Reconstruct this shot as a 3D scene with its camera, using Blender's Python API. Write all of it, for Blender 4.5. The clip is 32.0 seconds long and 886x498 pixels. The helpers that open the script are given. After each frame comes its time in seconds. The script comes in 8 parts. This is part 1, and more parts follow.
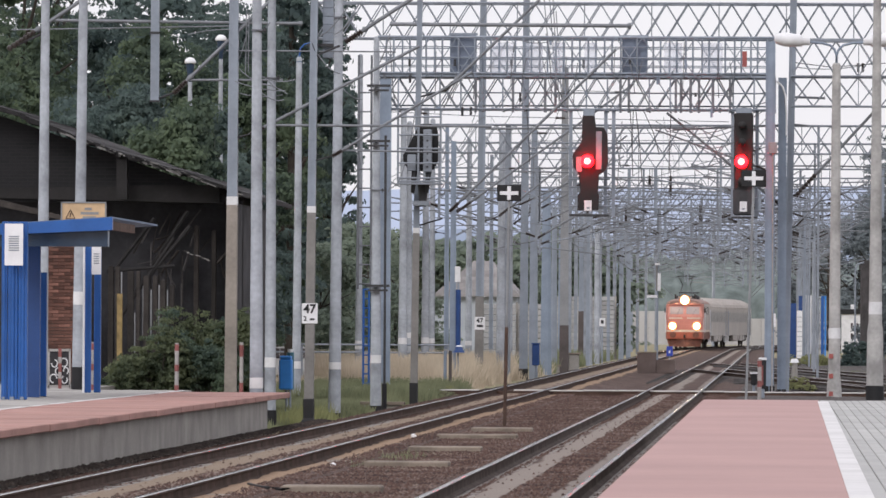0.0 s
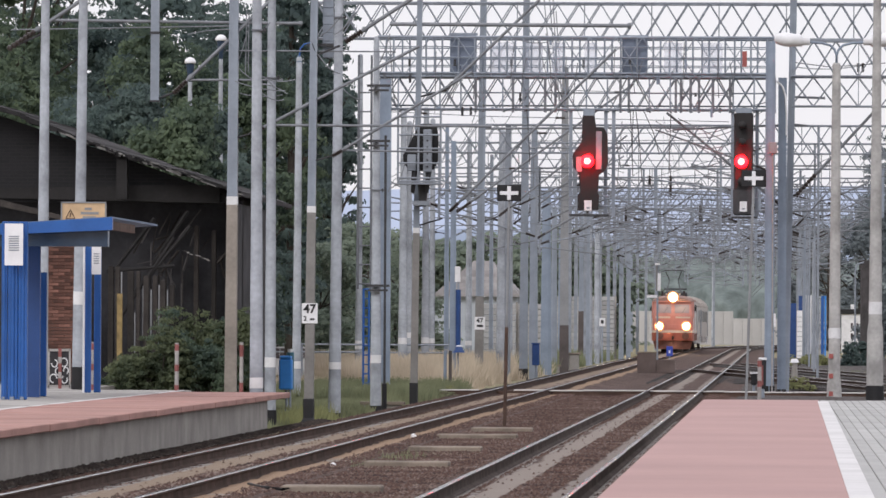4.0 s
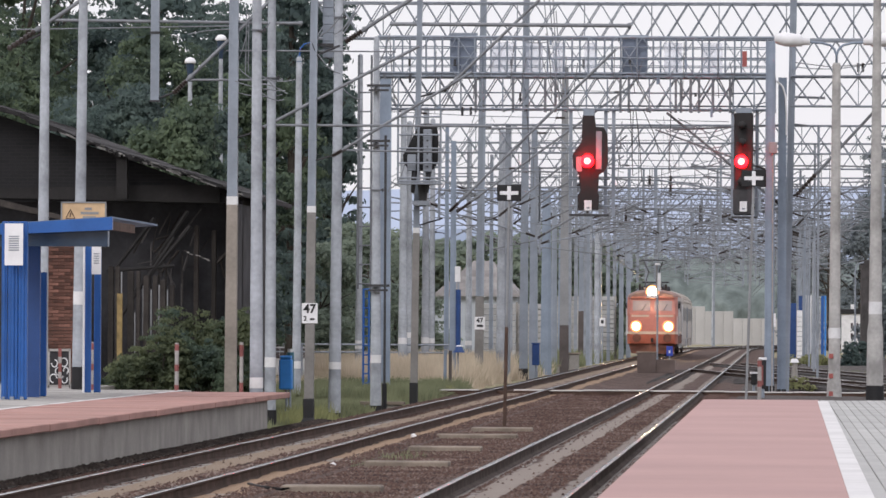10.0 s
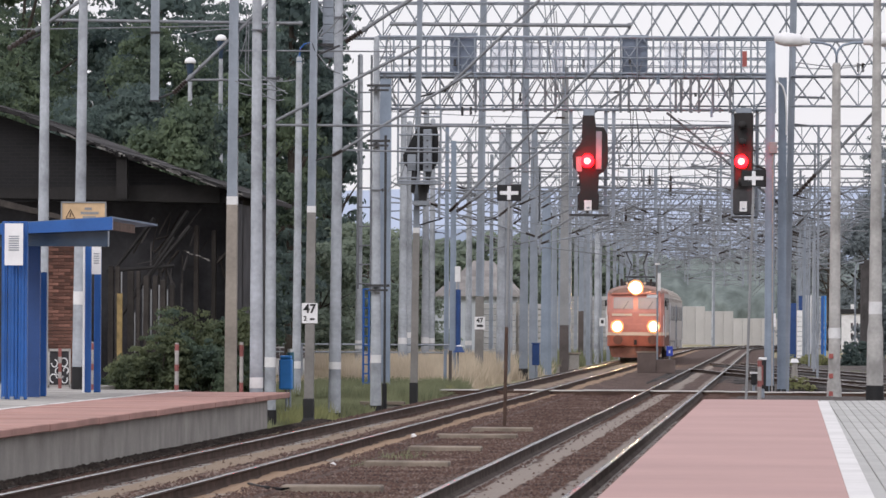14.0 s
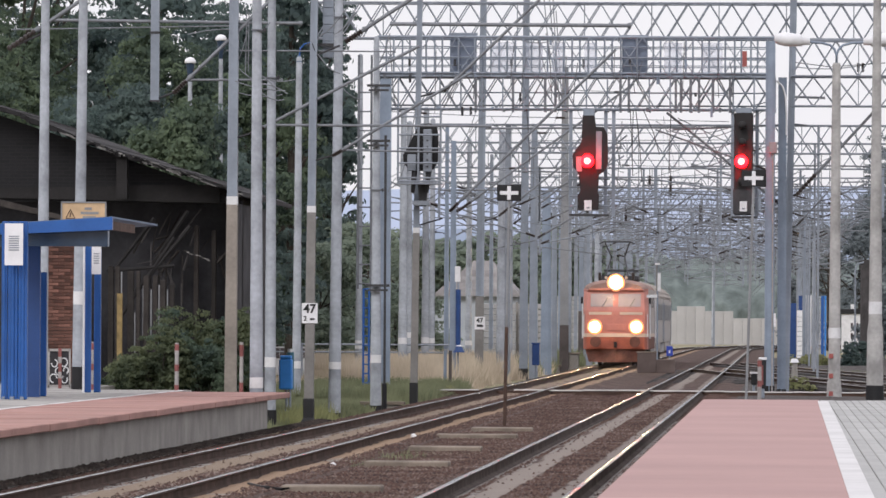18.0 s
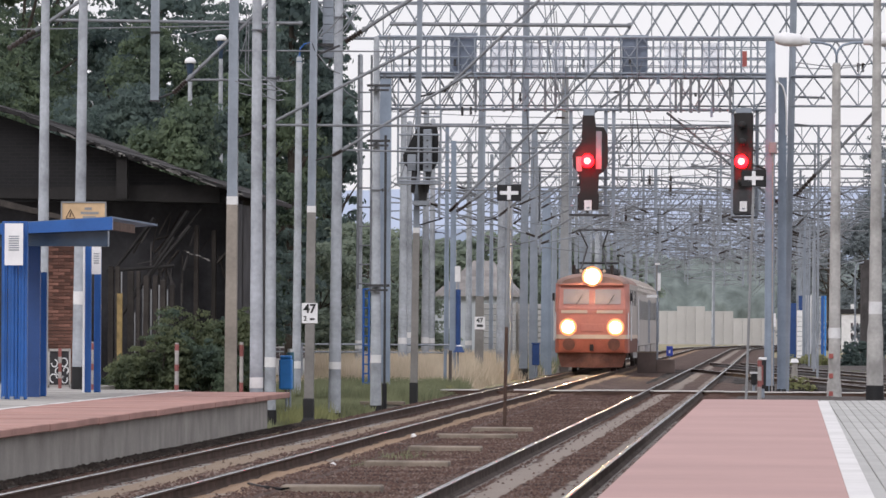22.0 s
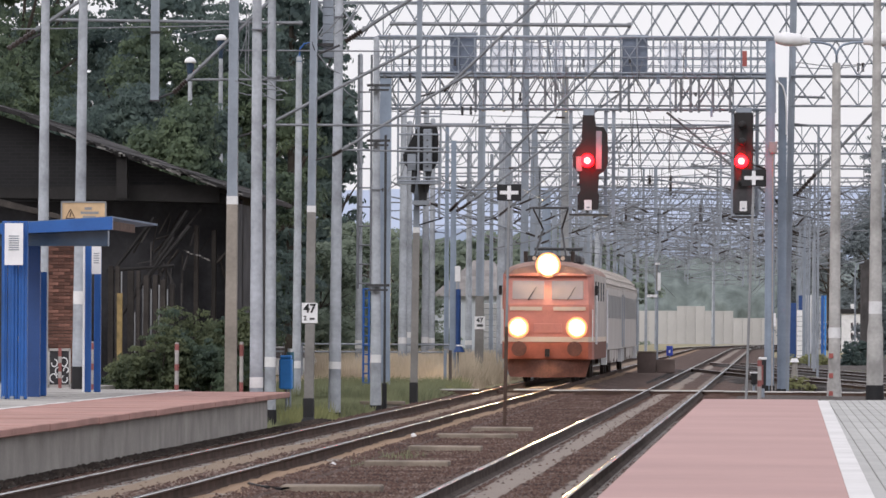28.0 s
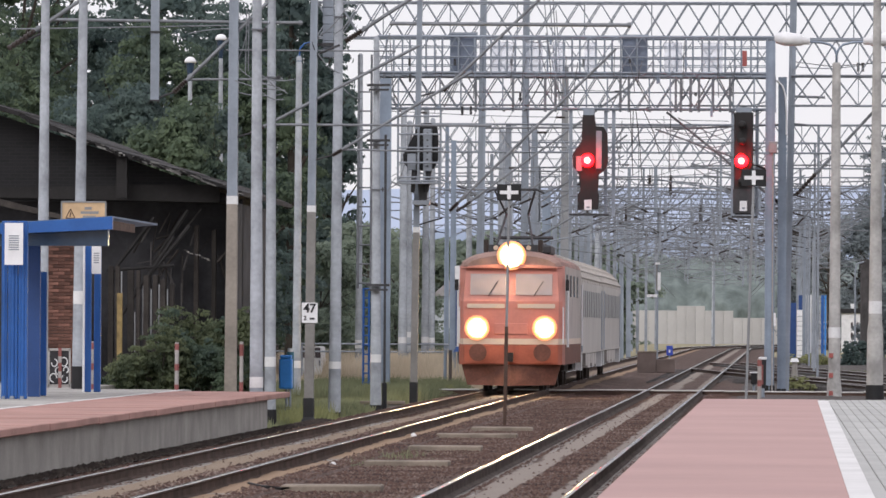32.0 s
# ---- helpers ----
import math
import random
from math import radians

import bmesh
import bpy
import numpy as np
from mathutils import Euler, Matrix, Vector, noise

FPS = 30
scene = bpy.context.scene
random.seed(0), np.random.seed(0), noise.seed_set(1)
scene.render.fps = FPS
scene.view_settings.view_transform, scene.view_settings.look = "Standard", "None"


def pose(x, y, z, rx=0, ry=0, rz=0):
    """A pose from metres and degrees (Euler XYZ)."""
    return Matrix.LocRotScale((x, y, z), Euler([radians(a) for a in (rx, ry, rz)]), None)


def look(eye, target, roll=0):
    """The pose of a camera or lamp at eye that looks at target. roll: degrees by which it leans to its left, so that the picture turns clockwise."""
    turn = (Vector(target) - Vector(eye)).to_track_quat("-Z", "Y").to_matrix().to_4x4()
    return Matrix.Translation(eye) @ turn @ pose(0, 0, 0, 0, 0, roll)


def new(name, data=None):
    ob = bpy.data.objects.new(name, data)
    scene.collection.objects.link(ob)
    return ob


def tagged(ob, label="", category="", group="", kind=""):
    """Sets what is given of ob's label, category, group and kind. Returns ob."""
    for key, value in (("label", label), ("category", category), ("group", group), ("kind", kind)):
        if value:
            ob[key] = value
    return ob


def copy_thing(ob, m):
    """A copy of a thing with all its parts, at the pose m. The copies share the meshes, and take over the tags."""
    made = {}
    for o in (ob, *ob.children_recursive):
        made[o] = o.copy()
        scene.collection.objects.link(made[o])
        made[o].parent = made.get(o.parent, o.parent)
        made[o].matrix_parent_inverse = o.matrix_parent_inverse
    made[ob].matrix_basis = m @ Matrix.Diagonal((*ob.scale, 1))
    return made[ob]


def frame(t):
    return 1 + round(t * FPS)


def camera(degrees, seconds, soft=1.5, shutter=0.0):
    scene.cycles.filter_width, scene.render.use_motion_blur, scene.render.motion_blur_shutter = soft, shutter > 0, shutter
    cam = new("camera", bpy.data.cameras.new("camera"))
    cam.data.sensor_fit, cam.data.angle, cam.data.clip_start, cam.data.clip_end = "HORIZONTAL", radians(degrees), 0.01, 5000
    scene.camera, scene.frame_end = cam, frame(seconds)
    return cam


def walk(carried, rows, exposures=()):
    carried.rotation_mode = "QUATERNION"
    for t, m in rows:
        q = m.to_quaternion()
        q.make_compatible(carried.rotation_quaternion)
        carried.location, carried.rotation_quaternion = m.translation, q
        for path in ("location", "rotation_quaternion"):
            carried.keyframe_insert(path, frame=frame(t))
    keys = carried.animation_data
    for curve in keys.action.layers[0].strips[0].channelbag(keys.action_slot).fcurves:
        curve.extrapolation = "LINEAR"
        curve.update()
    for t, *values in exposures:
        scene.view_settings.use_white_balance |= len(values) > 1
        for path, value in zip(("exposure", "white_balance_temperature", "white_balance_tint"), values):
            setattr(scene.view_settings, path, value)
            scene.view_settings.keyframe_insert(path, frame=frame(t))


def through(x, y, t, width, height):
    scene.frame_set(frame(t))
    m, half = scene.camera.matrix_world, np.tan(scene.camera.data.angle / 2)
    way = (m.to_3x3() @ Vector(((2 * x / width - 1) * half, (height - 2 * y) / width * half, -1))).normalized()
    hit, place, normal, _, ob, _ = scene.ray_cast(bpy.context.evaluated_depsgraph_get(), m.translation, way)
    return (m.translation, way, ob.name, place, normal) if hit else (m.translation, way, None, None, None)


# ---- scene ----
# A country railway station under a bright overcast sky: two straight tracks along +y, rail tops at z = 0.
cam = camera(7.733, 32.0, soft=1.55)
EYE = (0.0, 0.0, 1.70)
VIEW = lambda dip: look(EYE, (-5.14529, 99.86047, 2.88847 - dip), 0.30)
# on a tripod that settles by a hair's breadth towards the end
walk(cam, [(0.0, VIEW(0.0)), (18.0, VIEW(0.003)), (28.0, VIEW(0.007)), (30.0, VIEW(0.017)), (31.4, VIEW(0.019)), (32.0, VIEW(0.010))])

# ---------------------------------------------------------------- world and light
SKY_ELEV, SKY_TURN = radians(33), radians(200)


def make_world():
    w = bpy.data.worlds.new("overcast_sky")
    scene.world = w
    w.use_nodes = True
    nt = w.node_tree
    nt.nodes.clear()
    nn, ln = nt.nodes.new, nt.links.new
    out, bg = nn("ShaderNodeOutputWorld"), nn("ShaderNodeBackground")
    sky = nn("ShaderNodeTexSky")
    sky.sky_type, sky.sun_disc = "NISHITA", False
    sky.sun_elevation, sky.sun_rotation = SKY_ELEV, SKY_TURN
    dim = nn("ShaderNodeMix")
    dim.data_type, dim.blend_type = "RGBA", "MULTIPLY"
    dim.inputs[0].default_value = 1.0
    dim.inputs[7].default_value = (0.1, 0.1, 0.1, 1)
    ln(sky.outputs[0], dim.inputs[6])
    tc, sep = nn("ShaderNodeTexCoord"), nn("ShaderNodeSeparateXYZ")
    ln(tc.outputs["Generated"], sep.inputs[0])
    # a cloud layer, brighter towards the zenith
    ramp = nn("ShaderNodeMapRange")
    ramp.inputs["From Min"].default_value, ramp.inputs["From Max"].default_value = 0.0, 1.0
    ramp.inputs["To Min"].default_value, ramp.inputs["To Max"].default_value = 0.975, 1.47
    ln(sep.outputs[2], ramp.inputs[0])
    noi, cr = nn("ShaderNodeTexNoise"), nn("ShaderNodeValToRGB")
    noi.inputs["Scale"].default_value, noi.inputs["Detail"].default_value = 9.0, 5.0
    cr.color_ramp.elements[0].position, cr.color_ramp.elements[1].position = 0.3, 0.75
    cr.color_ramp.elements[0].color, cr.color_ramp.elements[1].color = (0.925, 0.905, 0.985, 1), (1.0, 0.968, 1.01, 1)
    ln(tc.outputs["Generated"], noi.inputs["Vector"])
    ln(noi.outputs[0], cr.inputs[0])
    mul = nn("ShaderNodeVectorMath")
    mul.operation = "SCALE"
    ln(cr.outputs[0], mul.inputs[0])
    ln(ramp.outputs[0], mul.inputs["Scale"])
    mix = nn("ShaderNodeMix")
    mix.data_type = "RGBA"
    mix.inputs[0].default_value = 0.88
    ln(dim.outputs[2], mix.inputs[6])
    ln(mul.outputs[0], mix.inputs[7])
    ln(mix.outputs[2], bg.inputs[0])
    ln(bg.outputs[0], out.inputs[0])


make_world()
sun_data = bpy.data.lights.new("sun", "SUN")
sun_data.energy, sun_data.angle, sun_data.color = 1.24, radians(25), (1.0, 0.97, 0.95)
sun = new("sun", sun_data)
sun.matrix_world = look((0, 0, 41), (18, 60, 0))


# ---------------------------------------------------------------- materials
def mat(name, col, rough=0.8, metal=0.0, vary=0.25, scale=3.0, fine=40.0, bump=0.0, tint=None, spec=0.4, pieces=0.0, place=False):
    """A surface with stains of one scale, grain of a finer one, and relief."""
    m = bpy.data.materials.new(name)
    m.use_nodes = True
    nt = m.node_tree
    nn, ln = nt.nodes.new, nt.links.new
    b = nt.nodes["Principled BSDF"]
    b.inputs["Roughness"].default_value, b.inputs["Metallic"].default_value = rough, metal
    b.inputs["Specular IOR Level"].default_value = spec
    where = nn("ShaderNodeNewGeometry").outputs["Position"] if place else nn("ShaderNodeTexCoord").outputs["Object"]
    n1, n2 = nn("ShaderNodeTexNoise"), nn("ShaderNodeTexNoise")
    for n, s, d in ((n1, scale, 5.0), (n2, fine, 3.0)):
        n.inputs["Scale"].default_value, n.inputs["Detail"].default_value = s, d
        ln(where, n.inputs["Vector"])
    r = nn("ShaderNodeValToRGB")
    lo = tint or tuple(c * (1 - vary) for c in col)
    hi = tuple(min(1.0, c * (1 + vary * 0.6)) for c in col)
    r.color_ramp.elements[0].position, r.color_ramp.elements[1].position = 0.3, 0.7
    r.color_ramp.elements[0].color, r.color_ramp.elements[1].color = (*lo, 1), (*hi, 1)
    ln(n1.outputs[0], r.inputs[0])
    g = nn("ShaderNodeMapRange")
    g.inputs["To Min"].default_value, g.inputs["To Max"].default_value = 1 - vary * 0.7, 1 + vary * 0.5
    ln(n2.outputs[0], g.inputs[0])
    mul = nn("ShaderNodeVectorMath")
    mul.operation = "SCALE"
    ln(r.outputs[0], mul.inputs[0])
    if pieces:
        oi, pr, mm = nn("ShaderNodeObjectInfo"), nn("ShaderNodeMapRange"), nn("ShaderNodeMath")
        pr.inputs["To Min"].default_value, pr.inputs["To Max"].default_value = 1 - pieces, 1 + pieces
        mm.operation = "MULTIPLY"
        ln(oi.outputs["Random"], pr.inputs[0])
        ln(pr.outputs[0], mm.inputs[0])
        ln(g.outputs[0], mm.inputs[1])
        ln(mm.outputs[0], mul.inputs["Scale"])
    else:
        ln(g.outputs[0], mul.inputs["Scale"])
    ln(mul.outputs[0], b.inputs["Base Color"])
    if bump:
        bp = nn("ShaderNodeBump")
        bp.inputs["Strength"].default_value, bp.inputs["Distance"].default_value = bump, 0.02
        ln(n2.outputs[0], bp.inputs["Height"])
        ln(bp.outputs[0], b.inputs["Normal"])
    return m


def leafy(name, dark, light, scale=1.2, through=0.3):
    """Leaves: colour from leaf to leaf and from clump to clump, a little light passing through."""
    m = bpy.data.materials.new(name)
    m.use_nodes = True
    nt = m.node_tree
    nn, ln = nt.nodes.new, nt.links.new
    b = nt.nodes["Principled BSDF"]
    b.inputs["Roughness"].default_value = 0.65
    b.inputs["Specular IOR Level"].default_value = 0.25
    geo, tc, n1, r = nn("ShaderNodeNewGeometry"), nn("ShaderNodeTexCoord"), nn("ShaderNodeTexNoise"), nn("ShaderNodeValToRGB")
    n1.inputs["Scale"].default_value = scale
    ln(tc.outputs["Object"], n1.inputs["Vector"])
    ad = nn("ShaderNodeMath")
    ad.operation = "MULTIPLY_ADD"
    ad.inputs[1].default_value, ad.inputs[2].default_value = 0.14, -0.07
    ln(geo.outputs["Random Per Island"], ad.inputs[0])
    a2 = nn("ShaderNodeMath")
    ln(ad.outputs[0], a2.inputs[0])
    ln(n1.outputs[0], a2.inputs[1])
    n1.inputs["Detail"].default_value = 3.0
    r.color_ramp.elements[0].position, r.color_ramp.elements[1].position = 0.3, 0.68
    r.color_ramp.elements[0].color, r.color_ramp.elements[1].color = (*dark, 1), (*light, 1)
    ln(a2.outputs[0], r.inputs[0])
    ln(r.outputs[0], b.inputs["Base Color"])
    tr, mx = nn("ShaderNodeBsdfTranslucent"), nn("ShaderNodeMixShader")
    ln(r.outputs[0], tr.inputs[0])
    mx.inputs[0].default_value = through
    ln(b.outputs[0], mx.inputs[1])
    ln(tr.outputs[0], mx.inputs[2])
    ln(mx.outputs[0], nt.nodes["Material Output"].inputs[0])
    return m


def sheet_mat(name, col):
    """Thin milky plastic sheet that one can nearly see through."""
    m = mat(name, col, 0.4, 0.0, 0.06, 2.0, 10.0)
    nt = m.node_tree
    tr, mx = nt.nodes.new("ShaderNodeBsdfTransparent"), nt.nodes.new("ShaderNodeMixShader")
    tr.inputs[0].default_value = (0.97, 0.97, 0.98, 1)
    mx.inputs[0].default_value = 0.72
    b = nt.nodes["Principled BSDF"]
    nt.links.new(b.outputs[0], mx.inputs[1])
    nt.links.new(tr.outputs[0], mx.inputs[2])
    nt.links.new(mx.outputs[0], nt.nodes["Material Output"].inputs[0])
    return m


def glow(name, col, strength):
    m = bpy.data.materials.new(name)
    m.use_nodes = True
    b = m.node_tree.nodes["Principled BSDF"]
    b.inputs["Base Color"].default_value = (*col, 1)
    b.inputs["Emission Color"].default_value = (*col, 1)
    b.inputs["Emission Strength"].default_value = strength
    return m


def ballast_mat():
    """Crushed brown stone with pale sandy strips along the sleeper ends and rusty tan along one rail."""
    m = mat("ballast", (0.102, 0.069, 0.059), 0.95, 0, 0.45, 1.3, 28.0, 1.0, spec=0.2)
    nt = m.node_tree
    nn, ln = nt.nodes.new, nt.links.new
    b = nt.nodes["Principled BSDF"]
    old = b.inputs["Base Color"].links[0].from_socket
    tc, sep, noi = nn("ShaderNodeTexCoord"), nn("ShaderNodeSeparateXYZ"), nn("ShaderNodeTexNoise")
    ln(tc.outputs["Object"], sep.inputs[0])
    mp = nn("ShaderNodeMapping")
    mp.inputs["Scale"].default_value = (2.2, 0.22, 1.0)
    ln(tc.outputs["Object"], mp.inputs[0])
    ln(mp.outputs[0], noi.inputs["Vector"])
    noi.inputs["Scale"].default_value, noi.inputs["Detail"].default_value = 1.6, 3.0
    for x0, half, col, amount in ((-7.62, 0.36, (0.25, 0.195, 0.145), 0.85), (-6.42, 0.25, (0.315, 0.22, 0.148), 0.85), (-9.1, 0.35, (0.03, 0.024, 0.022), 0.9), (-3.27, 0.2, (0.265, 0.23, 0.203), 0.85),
                                  (-2.44, 0.13, (0.245, 0.215, 0.192), 0.85), (-7.23, 0.1, (0.25, 0.2, 0.17), 0.6)):
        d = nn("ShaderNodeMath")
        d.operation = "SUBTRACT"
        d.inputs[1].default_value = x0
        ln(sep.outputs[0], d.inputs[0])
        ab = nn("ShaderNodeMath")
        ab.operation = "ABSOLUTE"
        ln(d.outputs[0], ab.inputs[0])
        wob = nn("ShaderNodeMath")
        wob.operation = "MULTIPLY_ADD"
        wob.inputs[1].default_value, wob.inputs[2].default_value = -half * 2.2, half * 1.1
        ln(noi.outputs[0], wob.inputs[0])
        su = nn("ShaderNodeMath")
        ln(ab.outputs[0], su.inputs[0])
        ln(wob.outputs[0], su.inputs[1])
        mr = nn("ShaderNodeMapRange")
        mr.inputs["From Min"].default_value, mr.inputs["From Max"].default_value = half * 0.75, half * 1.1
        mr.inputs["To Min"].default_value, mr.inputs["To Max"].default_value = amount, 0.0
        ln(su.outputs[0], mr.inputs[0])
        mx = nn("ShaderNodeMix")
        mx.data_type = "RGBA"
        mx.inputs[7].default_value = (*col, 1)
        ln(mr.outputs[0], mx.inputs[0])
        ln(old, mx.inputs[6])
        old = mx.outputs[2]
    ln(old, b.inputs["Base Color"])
    return m


def stone_mat(name, cols):
    """Loose stones, each of its own colour."""
    m = mat(name, cols[1], 0.95, 0.0, 0.3, 6.0, 40.0, spec=0.2)
    nt = m.node_tree
    geo, ramp = nt.nodes.new("ShaderNodeNewGeometry"), nt.nodes.new("ShaderNodeValToRGB")
    el = ramp.color_ramp.elements
    el[0].position, el[1].position = 0.0, 1.0
    el[0].color, el[1].color = (*cols[0], 1), (*cols[2], 1)
    mid = el.new(0.62)
    mid.color = (*cols[1], 1)
    patch, mix = nt.nodes.new("ShaderNodeTexNoise"), nt.nodes.new("ShaderNodeMath")
    patch.inputs["Scale"].default_value, patch.inputs["Detail"].default_value = 0.9, 4.0
    nt.links.new(geo.outputs["Position"], patch.inputs["Vector"])
    mix.operation = "MULTIPLY_ADD"
    mix.inputs[1].default_value = 1.9
    nt.links.new(patch.outputs[0], mix.inputs[0])
    half = nt.nodes.new("ShaderNodeMath")
    half.operation = "MULTIPLY_ADD"
    half.inputs[1].default_value, half.inputs[2].default_value = 0.7, -0.8
    nt.links.new(geo.outputs["Random Per Island"], half.inputs[0])
    nt.links.new(half.outputs[0], mix.inputs[2])
    nt.links.new(mix.outputs[0], ramp.inputs[0])
    nt.links.new(ramp.outputs[0], nt.nodes["Principled BSDF"].inputs["Base Color"])
    return m


def brick_mat(name, c1, c2, mortar):
    m = mat(name, c1, 0.9, 0, 0.2, 2.0, 30.0, 0.3)
    nt = m.node_tree
    nn, ln = nt.nodes.new, nt.links.new
    b = nt.nodes["Principled BSDF"]
    br, tc, mp = nn("ShaderNodeTexBrick"), nn("ShaderNodeTexCoord"), nn("ShaderNodeMapping")
    mp.inputs["Rotation"].default_value = (radians(90), 0, 0)
    ln(tc.outputs["Object"], mp.inputs[0])
    ln(mp.outputs[0], br.inputs["Vector"])
    br.inputs["Scale"].default_value = 1.0
    br.inputs["Brick Width"].default_value, br.inputs["Row Height"].default_value, br.inputs["Mortar Size"].default_value = 0.26, 0.077, 0.008
    br.inputs["Color1"].default_value, br.inputs["Color2"].default_value, br.inputs["Mortar"].default_value = (*c1, 1), (*c2, 1), (*mortar, 1)
    ln(br.outputs[0], b.inputs["Base Color"])
    return m


CONC_POLE = mat("spun_concrete", (0.385, 0.412, 0.455), 0.85, 0, 0.4, 1.3, 11.0, 0.6, pieces=0.09)
CONC_WARM = mat("beige_spun_concrete", (0.43, 0.42, 0.41), 0.85, 0, 0.4, 1.3, 11.0, 0.6, pieces=0.05)
CONC = mat("weathered_concrete", (0.305, 0.288, 0.267), 0.9, 0, 0.32, 1.1, 22.0, 0.3, place=True)
CONC_DARK = mat("dirty_concrete", (0.235, 0.195, 0.158), 0.95, 0, 0.4, 2.0, 25.0, 0.4, place=True)
STEEL = mat("grey_painted_steel", (0.25, 0.284, 0.336), 0.55, 0.0, 0.22, 1.2, 14.0, 0.05, pieces=0.09)
STEEL_BLUE = mat("blue_grey_painted_steel", (0.235, 0.285, 0.36), 0.5, 0.0, 0.22, 1.2, 14.0, 0.05, pieces=0.09)
MAST_DARK = mat("dark_weathered_steel", (0.212, 0.203, 0.196), 0.75, 0.0, 0.3, 1.0, 14.0, 0.1)
STEEL_WARM = mat("weathered_grey_steel", (0.262, 0.268, 0.28), 0.7, 0.0, 0.3, 0.8, 16.0, 0.1)
SCREEN = mat("dull_blue_sheet_metal", (0.17, 0.205, 0.275), 0.6, 0.0, 0.3, 2.0, 12.0, 0.1)
RIB = mat("dark_grey_rib", (0.15, 0.16, 0.18), 0.7, 0.0, 0.3, 3.0, 20.0)
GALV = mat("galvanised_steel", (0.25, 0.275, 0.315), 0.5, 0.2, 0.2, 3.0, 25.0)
DARK_STEEL = mat("dark_steel", (0.05, 0.05, 0.055), 0.6, 0.2, 0.3, 3.0, 25.0)
RUST = mat("rusty_steel", (0.09, 0.055, 0.042), 0.85, 0.1, 0.4, 3.0, 30.0, 0.2)
RAIL_SIDE = mat("rail_web_rust", (0.082, 0.058, 0.049), 0.95, 0.0, 0.4, 2.0, 30.0, 0.2, spec=0.1)
RAIL_TOP = mat("polished_rail_head", (0.52, 0.49, 0.47), 0.11, 1.0, 0.25, 1.0, 12.0)
RAIL_DULL = mat("seldom_used_rail_head", (0.3, 0.28, 0.27), 0.55, 0.6, 0.3, 1.0, 12.0)
RAIL_DUSTY = mat("rail_web_dusty", (0.098, 0.08, 0.072), 0.95, 0.0, 0.4, 2.0, 30.0, 0.2, spec=0.1)
DULL_WHITE = mat("dull_white_paint", (0.70, 0.70, 0.71), 0.75, 0.0, 0.15, 3.0, 20.0)
DULL_RED = mat("faded_red_paint", (0.25, 0.085, 0.08), 0.7, 0.0, 0.3, 4.0, 20.0)
DARK_PRIMER = mat("dark_brown_primer", (0.10, 0.085, 0.082), 0.85, 0.0, 0.3, 1.2, 14.0, 0.1)
WORN_WHITE = mat("worn_post_white", (0.36, 0.34, 0.33), 0.8, 0.0, 0.25, 3.0, 20.0)
CHEST = mat("brown_grey_chest_concrete", (0.125, 0.095, 0.087), 0.9, 0.0, 0.3, 1.5, 18.0, 0.2)
SIGNAL_BLACK = mat("signal_black", (0.014, 0.0125, 0.0135), 0.6, 0.0, 0.3, 3.0, 20.0)
BLACK = mat("black_tar", (0.014, 0.014, 0.016), 0.7, 0.0, 0.3, 3.0, 20.0)
WHITE = mat("white_paint", (0.74, 0.74, 0.76), 0.6, 0.0, 0.1, 4.0, 20.0)
RED_PAINT = mat("red_paint", (0.36, 0.10, 0.09), 0.6, 0.0, 0.25, 4.0, 20.0)
BLUE = mat("blue_enamel", (0.021, 0.10, 0.34), 0.4, 0.0, 0.2, 1.5, 20.0)
BLUE_DARK = mat("dark_blue_enamel", (0.02, 0.06, 0.2), 0.4, 0.0, 0.2, 1.5, 20.0)
YELLOW = mat("faded_yellow_sign", (0.56, 0.395, 0.24), 0.65, 0.0, 0.18, 4.0, 20.0)
OCHRE = mat("weathered_ochre", (0.28, 0.2, 0.085), 0.8, 0.0, 0.45, 5.0, 25.0)
PAVE_RED = mat("red_paving", (0.396, 0.251, 0.235), 0.85, 0.0, 0.1, 0.35, 7.0, 0.1, pieces=0.006, place=True)
PAVE_RED_OLD = mat("old_red_paving", (0.365, 0.205, 0.175), 0.88, 0.0, 0.2, 0.9, 12.0, 0.2, pieces=0.03, place=True)
PAVE_GREY = mat("grey_paving", (0.39, 0.388, 0.378), 0.85, 0.0, 0.16, 0.6, 14.0, 0.15, pieces=0.06, place=True)
PAVE_WORN = mat("worn_grey_paving", (0.335, 0.32, 0.30), 0.9, 0.0, 0.3, 0.9, 12.0, 0.2, place=True)
LINE_WHITE = mat("worn_white_line", (0.60, 0.59, 0.585), 0.7, 0.0, 0.14, 1.0, 14.0)
SLEEPER = mat("concrete_sleeper", (0.27, 0.25, 0.235), 0.9, 0.0, 0.3, 2.0, 25.0, 0.3, pieces=0.15, place=True)
TUBE = mat("weathered_tube", (0.2, 0.212, 0.232), 0.6, 0.2, 0.25, 3.0, 20.0)
MILKY = sheet_mat("milky_sheet", (0.82, 0.85, 0.92))
PRIMER = mat("brown_primer", (0.285, 0.252, 0.222), 0.8, 0.0, 0.35, 0.8, 14.0, 0.1)
BLUE_BRIGHT = mat("bright_blue_plastic", (0.045, 0.25, 0.68), 0.5, 0.0, 0.15, 2.0, 14.0)
MOSS = mat("pale_mossy_tile", (0.16, 0.156, 0.15), 0.95, 0.0, 0.6, 4.0, 20.0, 0.3, pieces=0.85)
